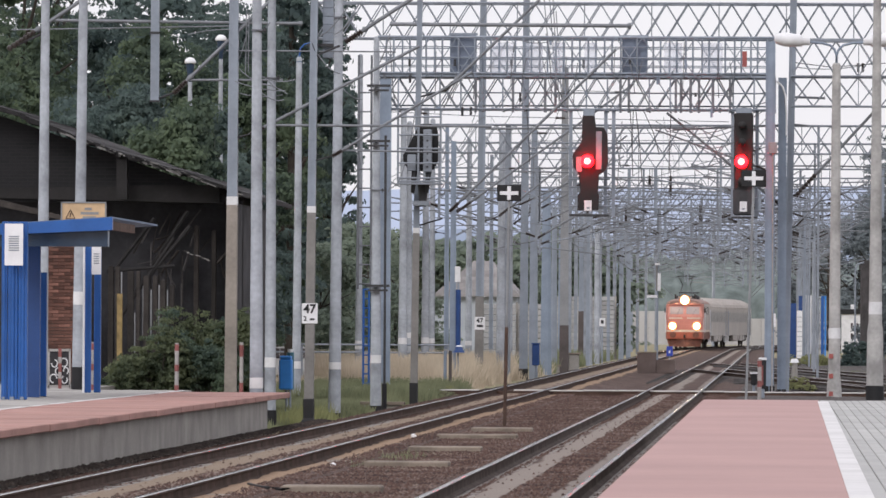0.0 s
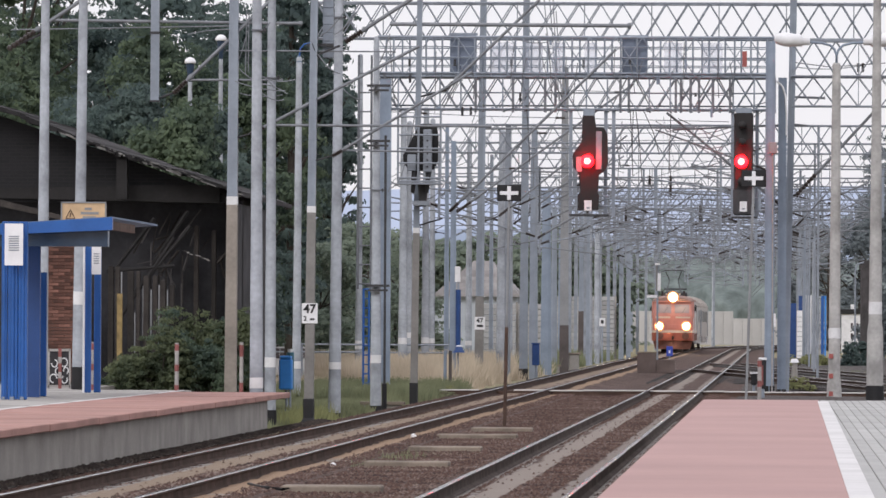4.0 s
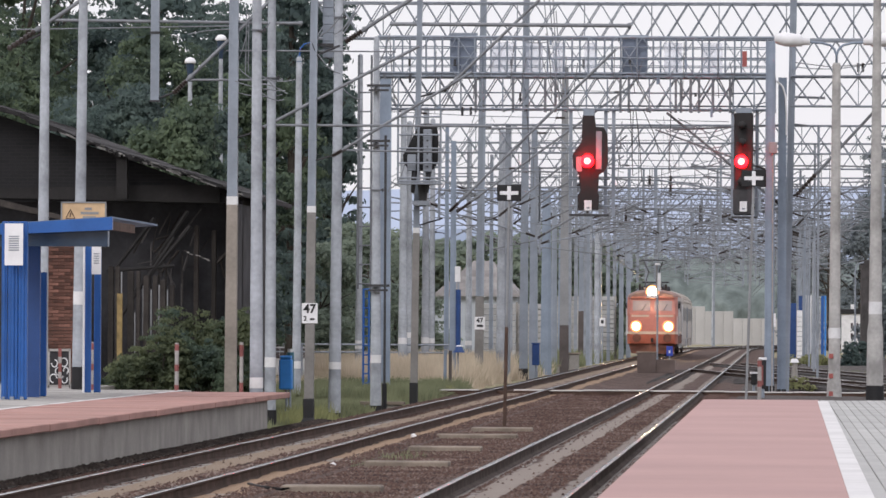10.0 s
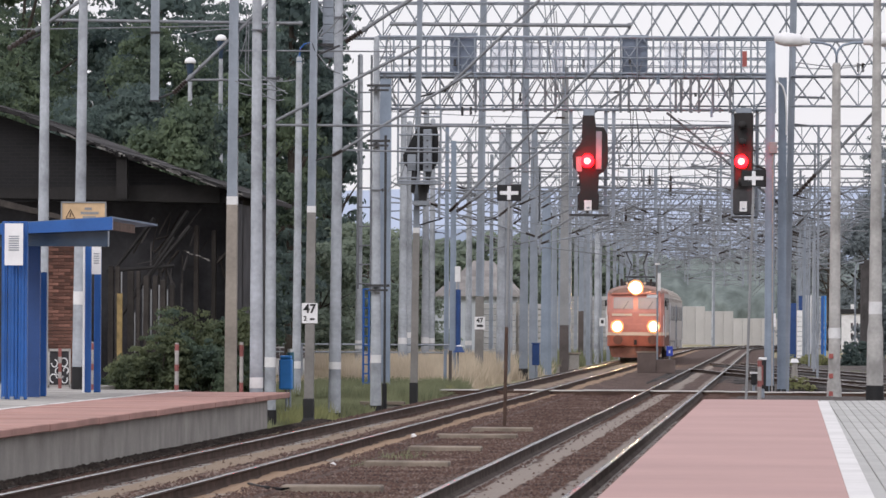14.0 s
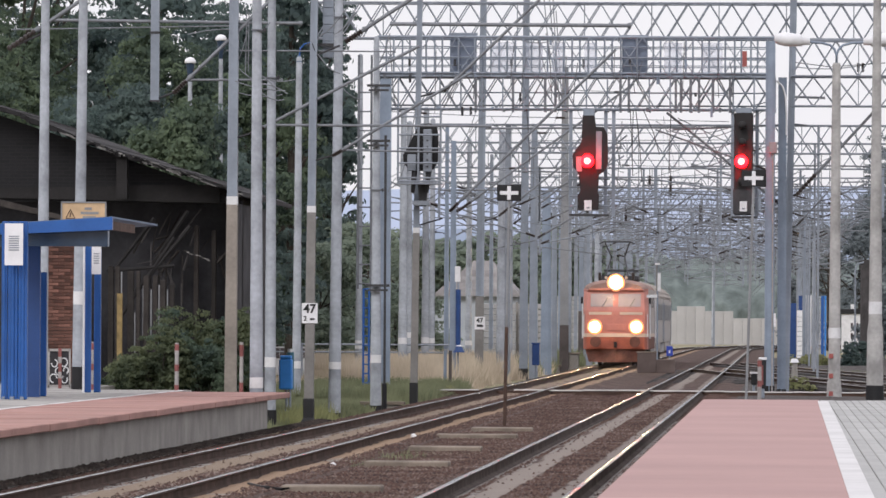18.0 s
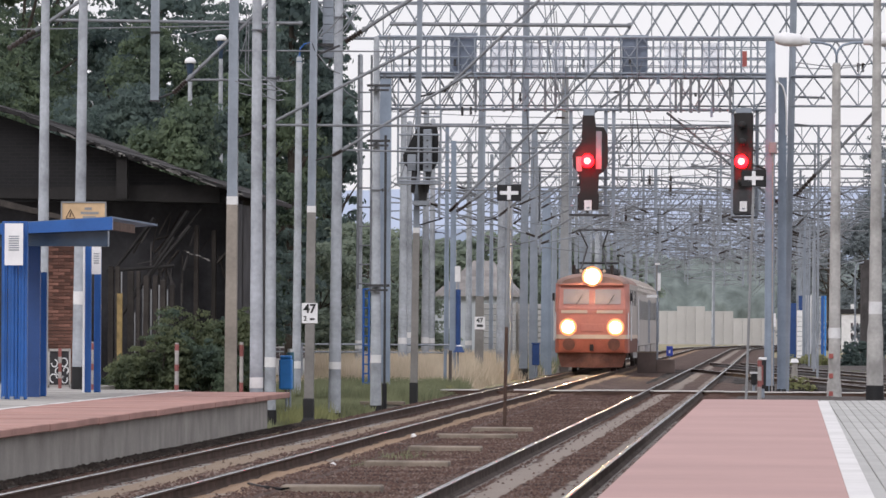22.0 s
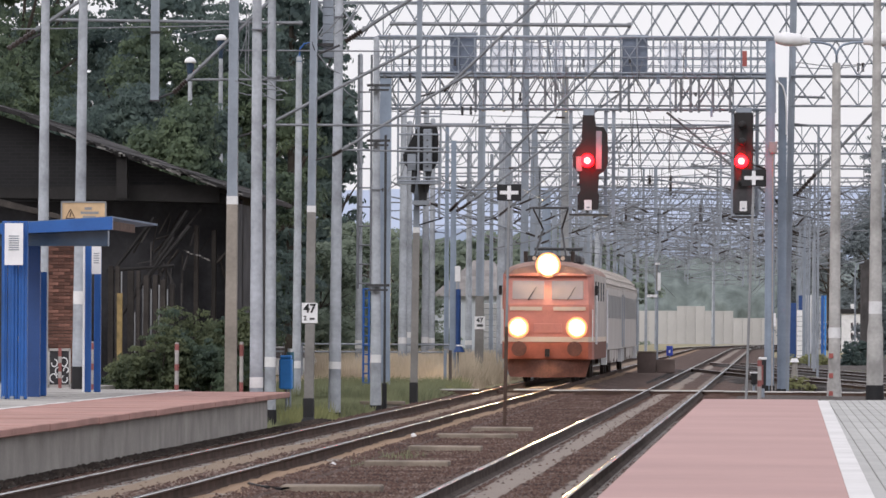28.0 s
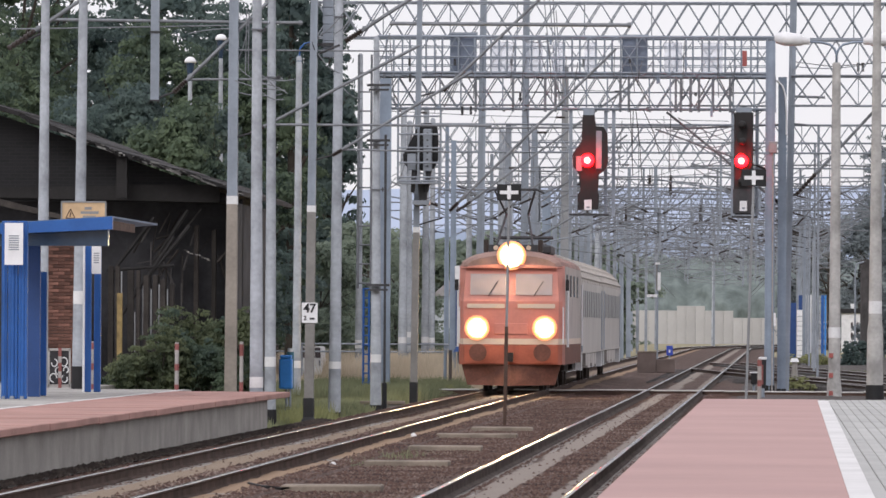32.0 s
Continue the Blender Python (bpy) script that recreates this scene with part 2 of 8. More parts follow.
DARK_WOOD = mat("dark_grey_boards", (0.075, 0.069, 0.069), 0.85, 0.0, 0.35, 2.5, 12.0, 0.2)
BALLAST = ballast_mat()
TROUGH = mat("pale_trough_concrete", (0.62, 0.6, 0.58), 0.9, 0.0, 0.2, 1.0, 14.0, 0.2)
# two emissive rings paint the halo round each headlight
GLARE_INNER = glow("headlight_inner_glare", (1.0, 0.74, 0.36), 1.3)
GLARE_OUTER = glow("headlight_outer_glare", (1.0, 0.42, 0.18), 0.75)
COACH_GLASS = mat("dull_coach_glass", (0.21, 0.2, 0.195), 0.3, 0.0, 0.15, 1.0, 5.0)
LOOSE_STONE = stone_mat("loose_ballast", ((0.046, 0.031, 0.028), (0.104, 0.062, 0.05), (0.19, 0.145, 0.125)))
SIDING_BED = mat("dark_siding_stone", (0.092, 0.083, 0.079), 0.95, 0.0, 0.5, 3.0, 30.0, 0.8, spec=0.2, place=True)
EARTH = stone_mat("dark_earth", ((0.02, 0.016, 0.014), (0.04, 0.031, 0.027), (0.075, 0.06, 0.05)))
GROUND = mat("rough_ground", (0.19, 0.185, 0.10), 0.95, 0.0, 0.4, 0.25, 6.0, 0.3, tint=(0.24, 0.19, 0.125))
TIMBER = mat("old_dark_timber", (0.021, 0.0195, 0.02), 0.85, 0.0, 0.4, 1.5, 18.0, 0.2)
TAR_ROOF = mat("old_tar_paper", (0.024, 0.0225, 0.024), 0.9, 0.0, 0.55, 1.6, 9.0, 0.5, pieces=0.25)
OLD_WOOD = mat("old_grey_timber", (0.04, 0.034, 0.031), 0.85, 0.0, 0.5, 2.0, 16.0, 0.3, pieces=0.4)
NEAR_BLACK = mat("near_black_boards", (0.044, 0.043, 0.048), 0.9, 0.0, 0.5, 1.6, 12.0)
BRICK = brick_mat("old_brick", (0.17, 0.07, 0.05), (0.1, 0.05, 0.04), (0.13, 0.11, 0.1))
BRICK_PIECE = mat("single_old_brick", (0.155, 0.075, 0.058), 0.9, 0.0, 0.35, 6.0, 40.0, 0.3, pieces=0.55)
DARK_BRICK = brick_mat("near_black_brick", (0.0155, 0.015, 0.017), (0.0115, 0.0115, 0.013), (0.02, 0.0195, 0.021))
PANEL_WALL = mat("noise_barrier_panels", (0.43, 0.42, 0.412), 0.9, 0.0, 0.12, 0.5, 6.0, pieces=0.06)
FENCE_CONC = mat("pale_concrete_fence", (0.37, 0.37, 0.365), 0.9, 0.0, 0.2, 0.5, 6.0, pieces=0.12)
HOUSE_WALL = mat("pale_blue_grey_plaster", (0.42, 0.455, 0.49), 0.85, 0.0, 0.15, 0.8, 8.0)
HOUSE_ROOF = mat("slate_roof", (0.33, 0.315, 0.315), 0.8, 0.0, 0.3, 0.7, 8.0, pieces=0.16)
CERAMIC = mat("brown_insulator", (0.035, 0.025, 0.022), 0.35, 0.0, 0.2, 5.0, 20.0)
LEAF_A = leafy("leaves_green", (0.052, 0.08, 0.07), (0.15, 0.198, 0.122), 0.75, 0.45)
# LEAF_B to LEAF_E: distance haze is mixed into these leaf colours
LEAF_B = leafy("leaves_dark", (0.068, 0.1, 0.105), (0.134, 0.182, 0.162), 0.75, 0.5)
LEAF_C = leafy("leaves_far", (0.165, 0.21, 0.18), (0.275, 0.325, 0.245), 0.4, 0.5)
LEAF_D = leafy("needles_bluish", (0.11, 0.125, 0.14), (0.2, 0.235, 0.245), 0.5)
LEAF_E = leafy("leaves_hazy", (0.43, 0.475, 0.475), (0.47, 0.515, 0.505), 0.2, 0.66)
LEAF_F = leafy("leaves_bush", (0.07, 0.092, 0.06), (0.172, 0.198, 0.108), 1.6, 0.45)
LEAF_G = leafy("weeds_yellow_green", (0.165, 0.175, 0.08), (0.3, 0.31, 0.145), 1.6)
GRASS = leafy("grass_green", (0.13, 0.148, 0.085), (0.24, 0.257, 0.152), 0.8)
STRAW = leafy("grass_dry", (0.42, 0.355, 0.265), (0.66, 0.57, 0.45), 0.6)
BARK = mat("bark", (0.05, 0.042, 0.035), 0.95, 0.0, 0.4, 3.0, 20.0, 0.5)
# backdrop colours: the haze of the air is painted into all three
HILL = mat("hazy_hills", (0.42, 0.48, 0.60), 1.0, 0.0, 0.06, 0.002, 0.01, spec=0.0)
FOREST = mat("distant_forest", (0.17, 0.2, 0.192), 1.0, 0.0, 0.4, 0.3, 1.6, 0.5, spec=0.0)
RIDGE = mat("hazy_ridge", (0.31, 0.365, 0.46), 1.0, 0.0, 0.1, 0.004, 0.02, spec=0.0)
RED_LIGHT = glow("red_signal_light", (1.0, 0.0006, 0.0012), 90.0)
HOT_CORE = glow("signal_lamp_core", (1.0, 0.62, 0.5), 2.4)
HEADLIGHT = glow("headlight", (1.0, 0.70, 0.34), 300.0)
# salmon body tone has the wash of the headlight glare mixed in
LOCO_RED = mat("locomotive_red", (0.56, 0.22, 0.175), 0.5, 0.0, 0.15, 1.5, 15.0)
LOCO_ORANGE = mat("locomotive_orange", (0.36, 0.10, 0.06), 0.5, 0.0, 0.25, 1.5, 15.0)
LOCO_SIDE = mat("locomotive_side_grey", (0.40, 0.355, 0.33), 0.55, 0.0, 0.2, 0.8, 10.0)
# red-brown on buffers and plough paints the glare that blurs them
LOCO_BROWN = mat("dull_red_brown", (0.16, 0.065, 0.045), 0.8, 0.0, 0.4, 2.0, 16.0)
LOCO_CREAM = mat("locomotive_cream", (0.62, 0.5, 0.4), 0.5, 0.0, 0.1, 1.5, 15.0)
LOCO_ROOF = mat("locomotive_roof", (0.30, 0.19, 0.16), 0.7, 0.0, 0.3, 1.5, 15.0)
COACH = mat("coach_grey", (0.42, 0.385, 0.36), 0.5, 0.0, 0.15, 0.5, 8.0)
COACH_ROOF = mat("coach_roof", (0.46, 0.42, 0.39), 0.7, 0.0, 0.15, 0.7, 8.0)
UNDER = mat("underframe_grime", (0.04, 0.03, 0.026), 0.9, 0.0, 0.4, 2.0, 14.0)
GLASS = mat("dark_glass", (0.10, 0.085, 0.09), 0.08, 0.0, 0.1, 1.0, 5.0, spec=0.6)
# pinkish pane colour stands in for glare and reflected sky
WINDSCREEN = mat("cab_windscreen_glass", (0.27, 0.205, 0.2), 0.28, 0.0, 0.15, 1.0, 5.0, spec=0.6)
SKIRT = mat("dark_blue_glass", (0.03, 0.05, 0.085), 0.2, 0.0, 0.2, 3.0, 10.0)
SKIRT_BLUE = mat("pale_blue_paint", (0.12, 0.17, 0.26), 0.6, 0.0, 0.2, 3.0, 10.0)
TEAL = mat("teal_plastic", (0.05, 0.16, 0.2), 0.5, 0.0, 0.2, 2.0, 12.0)
CAR_WHITE = mat("white_car_paint", (0.72, 0.72, 0.73), 0.35, 0.0, 0.08, 2.0, 10.0)
SIGN_BLUE = mat("blue_sign", (0.03, 0.06, 0.38), 0.5, 0.0, 0.1)


# ---------------------------------------------------------------- builders
def mesh_from(name, bm, material):
    me = bpy.data.meshes.new(name)
    bm.to_mesh(me)
    bm.free()
    for m in (material if isinstance(material, (list, tuple)) else [material]):
        me.materials.append(m)
    return me


def part(name, bm, material, parent=None, label=""):
    ob = new(name, mesh_from(name, bm, material))
    if parent is not None:
        ob.parent = parent
    return tagged(ob, label)


def thing(name, label, category, group="", at=(0, 0, 0)):
    ob = new(name)
    ob.location = at
    ob.empty_display_size = 0.3
    return tagged(ob, label, category, group)


def setting(name, bm, material, label=""):
    return tagged(part(name, bm, material, None, label), kind="structure")


def box(bm, x0, x1, y0, y1, z0, z1, bevel=0.0, idx=0):
    v = [bm.verts.new(p) for p in ((x0, y0, z0), (x1, y0, z0), (x1, y1, z0), (x0, y1, z0), (x0, y0, z1), (x1, y0, z1), (x1, y1, z1), (x0, y1, z1))]
    fs = [bm.faces.new([v[i] for i in q]) for q in ((0, 3, 2, 1), (4, 5, 6, 7), (0, 1, 5, 4), (1, 2, 6, 5), (2, 3, 7, 6), (3, 0, 4, 7))]
    for f in fs:
        f.material_index = idx
    if bevel:
        es = list({e for f in fs for e in f.edges})
        bmesh.ops.bevel(bm, geom=es, offset=bevel, segments=1, affect="EDGES")
    return bm


def boxes(*rows, bevel=0.0):
    bm = bmesh.new()
    for r in rows:
        box(bm, *r, bevel=bevel)
    return bm


def bar(bm, p, q, r, r2=None, n=8, idx=0):
    """A round bar from p to q, of radius r at p and r2 at q."""
    p, q = Vector(p), Vector(q)
    r2 = r if r2 is None else r2
    w = (q - p).normalized()
    a = w.orthogonal().normalized()
    b = w.cross(a)
    rings = []
    for c, k in ((p, r), (q, r2)):
        rings.append([bm.verts.new(c + (a * math.cos(i * math.tau / n) + b * math.sin(i * math.tau / n)) * k) for i in range(n)])
    for i in range(n):
        f = bm.faces.new((rings[0][i], rings[0][(i + 1) % n], rings[1][(i + 1) % n], rings[1][i]))
        f.smooth, f.material_index = True, idx
    for ring in (rings[0][::-1], rings[1]):
        bm.faces.new([bm.verts.new(v.co) for v in ring]).material_index = idx
    return bm


def bars(rows, n=8):
    bm = bmesh.new()
    for r in rows:
        bar(bm, r[0], r[1], r[2], r[3] if len(r) > 3 else None, n)
    return bm


def path_tube(pts, r, n=8):
    """One tube along a bent line."""
    bm = bmesh.new()
    pts = [Vector(p) for p in pts]
    rings = []
    for i, p in enumerate(pts):
        w = (pts[min(i + 1, len(pts) - 1)] - pts[max(i - 1, 0)]).normalized()
        side = w.cross(Vector((0, 1, 0)))
        side = side.normalized() if side.length > 0.05 else w.cross(Vector((1, 0, 0))).normalized()
        b = w.cross(side)
        rings.append([bm.verts.new(p + (side * math.cos(k * math.tau / n) + b * math.sin(k * math.tau / n)) * r) for k in range(n)])
    for a, c in zip(rings, rings[1:]):
        for k in range(n):
            bm.faces.new((a[k], a[(k + 1) % n], c[(k + 1) % n], c[k])).smooth = True
    for ring in (rings[0][::-1], rings[-1]):
        bm.faces.new([bm.verts.new(v.co) for v in ring])
    return bm


def prism(outline, y0, y1):
    """An outline in x and z carried from y0 to y1."""
    bm = bmesh.new()
    a = [bm.verts.new((x, y0, z)) for x, z in outline]
    b = [bm.verts.new((x, y1, z)) for x, z in outline]
    n = len(a)
    bm.faces.new(a)
    bm.faces.new(b[::-1])
    for i in range(n):
        bm.faces.new((a[i], b[i], b[(i + 1) % n], a[(i + 1) % n]))
    bmesh.ops.recalc_face_normals(bm, faces=bm.faces)
    return bm


def rise(y):
    """The line climbs gently beyond the station throat."""
    return 0.0008 * max(0.0, y - 170.0)


def bed(y):
    """The track lies a little deep along the platforms."""
    return 0.00062 * max(0.0, y - 170.0) - 0.063


def bend(y):
    """Far off the line curves away to the near side."""
    return 0.00065 * max(0.0, y - 493.0) ** 2


GROUND_Z = -0.43
X_LEFT, X_RIGHT = -7.35, -2.98
PLAT_Z = 0.52
OLD_PLAT_Z = 0.47

# ---------------------------------------------------------------- ground, hills, ballast
def make_ground():
    bm = bmesh.new()
    ys = [-900, -400, -150, -60, -20, 0, 20, 40, 60, 80, 100, 130, 170, 210, 250, 300, 360, 430, 520, 650, 800, 1000, 1300, 1700, 2300, 3200, 4900]
    xs = [-2500, -900, -400, -200, -100, -60, -35, -22, -14, -10, -5, -2, 2, 5, 10, 16, 25, 40, 70, 150, 400, 900, 2500]
    g = [[bm.verts.new((x, y, GROUND_Z + rise(min(y, 800)) * 0.9 - 0.12 * noise.noise((x * 0.05, y * 0.02, 3)) ** 2)) for x in xs] for y in ys]
    for r0, r1 in zip(g, g[1:]):
        for i in range(len(xs) - 1):
            bm.faces.new((r0[i], r0[i + 1], r1[i + 1], r1[i])).smooth = True
    setting("ground", bm, GROUND)
    bm = bmesh.new()
    prev = None
    for i in range(121):
        x = -1500 + i * 25
        h = 101 + 9 * noise.noise((x * 0.004, 1, 0)) + 4 * noise.noise((x * 0.017, 5, 0))
        cur = [bm.verts.new((x, 4300, -5)), bm.verts.new((x, 4700, h)), bm.verts.new((x, 4850, -5))]
        if prev:
            for k in (0, 1):
                bm.faces.new((prev[k], cur[k], cur[k + 1], prev[k + 1])).smooth = True
        prev = cur
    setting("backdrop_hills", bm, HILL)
    bm = bmesh.new()
    prev = None
    for i in range(121):
        x = -1200 + i * 20
        h = 58 + 10 * noise.noise((x * 0.005, 9, 0)) + 4 * noise.noise((x * 0.02, 3, 0))
        cur = [bm.verts.new((x, 3500, -5)), bm.verts.new((x, 3800, h)), bm.verts.new((x, 3900, -5))]
        if prev:
            for k in (0, 1):
                bm.faces.new((prev[k], cur[k], cur[k + 1], prev[k + 1])).smooth = True
        prev = cur
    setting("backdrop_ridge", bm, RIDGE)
    # edge of the distant forest, crown upon crown
    bm = bmesh.new()
    prev = None
    for i in range(321):
        x = -60 + 0.375 * i
        h = 10.4 + 1.5 * noise.noise((x * 0.11, 4, 0)) + 0.8 * noise.noise((x * 0.45, 8, 0)) + 0.4 * noise.noise((x * 1.3, 2, 0))
        cur = []
        for j in range(17):
            v = j / 16
            puff = 2.6 * noise.noise((x * 0.32, v * 3.2, 5)) + 1.3 * noise.noise((x * 0.9, v * 8.0, 1)) + 0.6 * noise.noise((x * 2.1, v * 18.0, 9))
            cur.append(bm.verts.new((x, 806 + 16 * v * v - puff, -1 + (h + 1) * v)))
        cur.append(bm.verts.new((x, 860, -1)))
        if prev:
            for k in range(17):
                bm.faces.new((prev[k], cur[k], cur[k + 1], prev[k + 1])).smooth = True
        prev = cur
    setting("backdrop_forest", bm, FOREST)
    # ballast bed under both tracks
    bm = bmesh.new()
    xs = [-10.3 + 0.16 * i for i in range(60)]
    ys = [-60 + 3 * i for i in range(30)] + [30 + 0.8 * i for i in range(212)] + [200 + 4 * i for i in range(1, 141)]
    rows = []
    for y in ys:
        row = []
        for x in xs:
            z = -0.20
            for xc in (X_LEFT, X_RIGHT):
                d = abs(x - xc)
                if d < 0.55:
                    z = -0.135
                elif 0.55 <= d < 0.98:
                    z = -0.15 if x > xc == X_LEFT else -0.185
                elif 0.98 <= d < 1.45:
                    z = max(z, -0.15)
            if -5.9 < x < -4.4:
                z = -0.19 - 0.04 * math.sin((x + 5.9) / 1.5 * math.pi)
            if x < -9.05:
                z = -0.13 + (x + 9.05) * 0.5
            z += 0.022 * noise.noise((x * 2.3, y * 1.1, 0)) + 0.03 * noise.noise((x * 0.7, y * 0.25, 7))
            row.append(bm.verts.new((x + bend(y), y, z + bed(y))))
        rows.append(row)
    for r0, r1 in zip(rows, rows[1:]):
        for i in range(len(xs) - 1):
            bm.faces.new((r0[i], r0[i + 1], r1[i + 1], r1[i])).smooth = True
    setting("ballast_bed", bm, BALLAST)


make_ground()


# ---------------------------------------------------------------- tracks
def make_rail(xc, y0, y1, parent, slant=0.0, side=None, top=None):
    """Flat-bottomed rail with a crowned, polished head."""
    prof = [(-0.068, -0.165), (0.068, -0.165), (0.06, -0.15), (0.012, -0.13), (0.010, -0.045), (0.034, -0.032), (0.036, -0.010), (0.030, -0.003), (0.014, 0.0), (-0.014, 0.0),
            (-0.030, -0.003), (-0.036, -0.010), (-0.034, -0.032), (-0.010, -0.045), (-0.012, -0.13), (-0.06, -0.15)]
    bm = bmesh.new()
    steps = max(40, min(420, round((y1 - y0) / 1.9)))
    ys = [y0 + (y1 - y0) * i / steps for i in range(steps + 1)]
    # the head is rolled into faint waves by traffic
    dip = lambda y: 0.005 * noise.noise((xc * 3.1, y * 0.14, 1.0)) + 0.002 * noise.noise((xc * 1.7, y * 0.41, 4.0))
    rings = [[bm.verts.new((xc + slant * (y - y0) + bend(y) + x, y, z + bed(y) + dip(y))) for x, z in prof] for y in ys]
    n = len(prof)
    for a, b in zip(rings, rings[1:]):
        for i in range(n):
            f = bm.faces.new((a[i], a[(i + 1) % n], b[(i + 1) % n], b[i]))
            if 6 <= i <= 10:
                f.material_index, f.smooth = 1, True
    part("rail", bm, [side or RAIL_SIDE, top or RAIL_TOP], parent)


def make_track(name, xc, y0, y1, pieces, side=None):
    t = tagged(thing(name, "straight steel rails on concrete sleepers in brown ballast", "track"), kind="structure")
    for s in (-0.7535, 0.7535):
        make_rail(xc + s, y0, y1, t, 0.0, side)
    if pieces:
        bm = boxes((-1.28, 1.28, -0.13, 0.13, -0.36, -0.165), bevel=0.02)
        me = mesh_from("sleeper", bm, SLEEPER)
        for i in range(pieces):
            ob = new("sleeper", me)
            ob.parent = t
            ob.location = (xc + random.uniform(-0.02, 0.02), y0 + 4 + 0.66 * i, bed(y0 + 4 + 0.66 * i) + random.uniform(-0.006, 0.006))
            ob.rotation_euler = (0, 0, random.uniform(-0.01, 0.01))
    return t


make_track("track_1", X_LEFT, -60, 760, 290)
make_track("track_2", X_RIGHT, -60, 760, 290, RAIL_DUSTY)
make_track("track_3", 9.6, 120, 700, 0)


def siding():
    """A diverging track that crosses towards the main line, on dark timbers."""
    t = tagged(thing("track_4", "dark rusty siding rails on old timbers", "track"), kind="structure")
    for s in (-0.75, 0.75):
        make_rail(6.6 + s, 160, 276, t, -0.0835, None, RAIL_DULL)
    tie = mesh_from("timber", boxes((-1.3, 1.3, -0.12, 0.12, -0.3, -0.15), bevel=0.015), DARK_WOOD)
    for i in range(110):
        ob = new("timber", tie)
        ob.parent = t
        ob.location = (6.6 - 0.0835 * 0.9 * i, 160 + 0.9 * i, 0.0)
    for i in range(26):
        yy = 226 + 2.4 * i
        part("crossing_timber", boxes((-4.6, -0.9 + 0.4 * random.random(), yy, yy + 0.5, -0.3 + bed(yy), -0.14 + bed(yy))), DARK_WOOD, t)
    other = tagged(thing("track_5", "rusty siding rails running across to the yard", "track"), kind="structure")
    for s in (-0.75, 0.75):
        make_rail(6.2 + s, 212, 318, other, -0.0835, None, RAIL_DULL)
        make_rail(4.4 + s, 196, 236, other, -0.12, None, RAIL_DULL)
    for i in range(70):
        ob = new("timber", tie)
        ob.parent = other
        ob.location = (6.2 - 0.0835 * 1.4 * i, 212 + 1.4 * i, rise(212 + 1.4 * i))
    bm = bmesh.new()
    xs, ys = [-1.2 + 0.8 * i for i in range(20)], [112 + 3 * i for i in range(95)]
    g = [[bm.verts.new((x, y, -0.24 + rise(y) + 0.05 * noise.noise((x, y * 0.4, 2)))) for x in xs] for y in ys]
    for r0, r1 in zip(g, g[1:]):
        for i in range(len(xs) - 1):
            bm.faces.new((r0[i], r0[i + 1], r1[i + 1], r1[i])).smooth = True
    setting("siding_bed", bm, SIDING_BED)


siding()


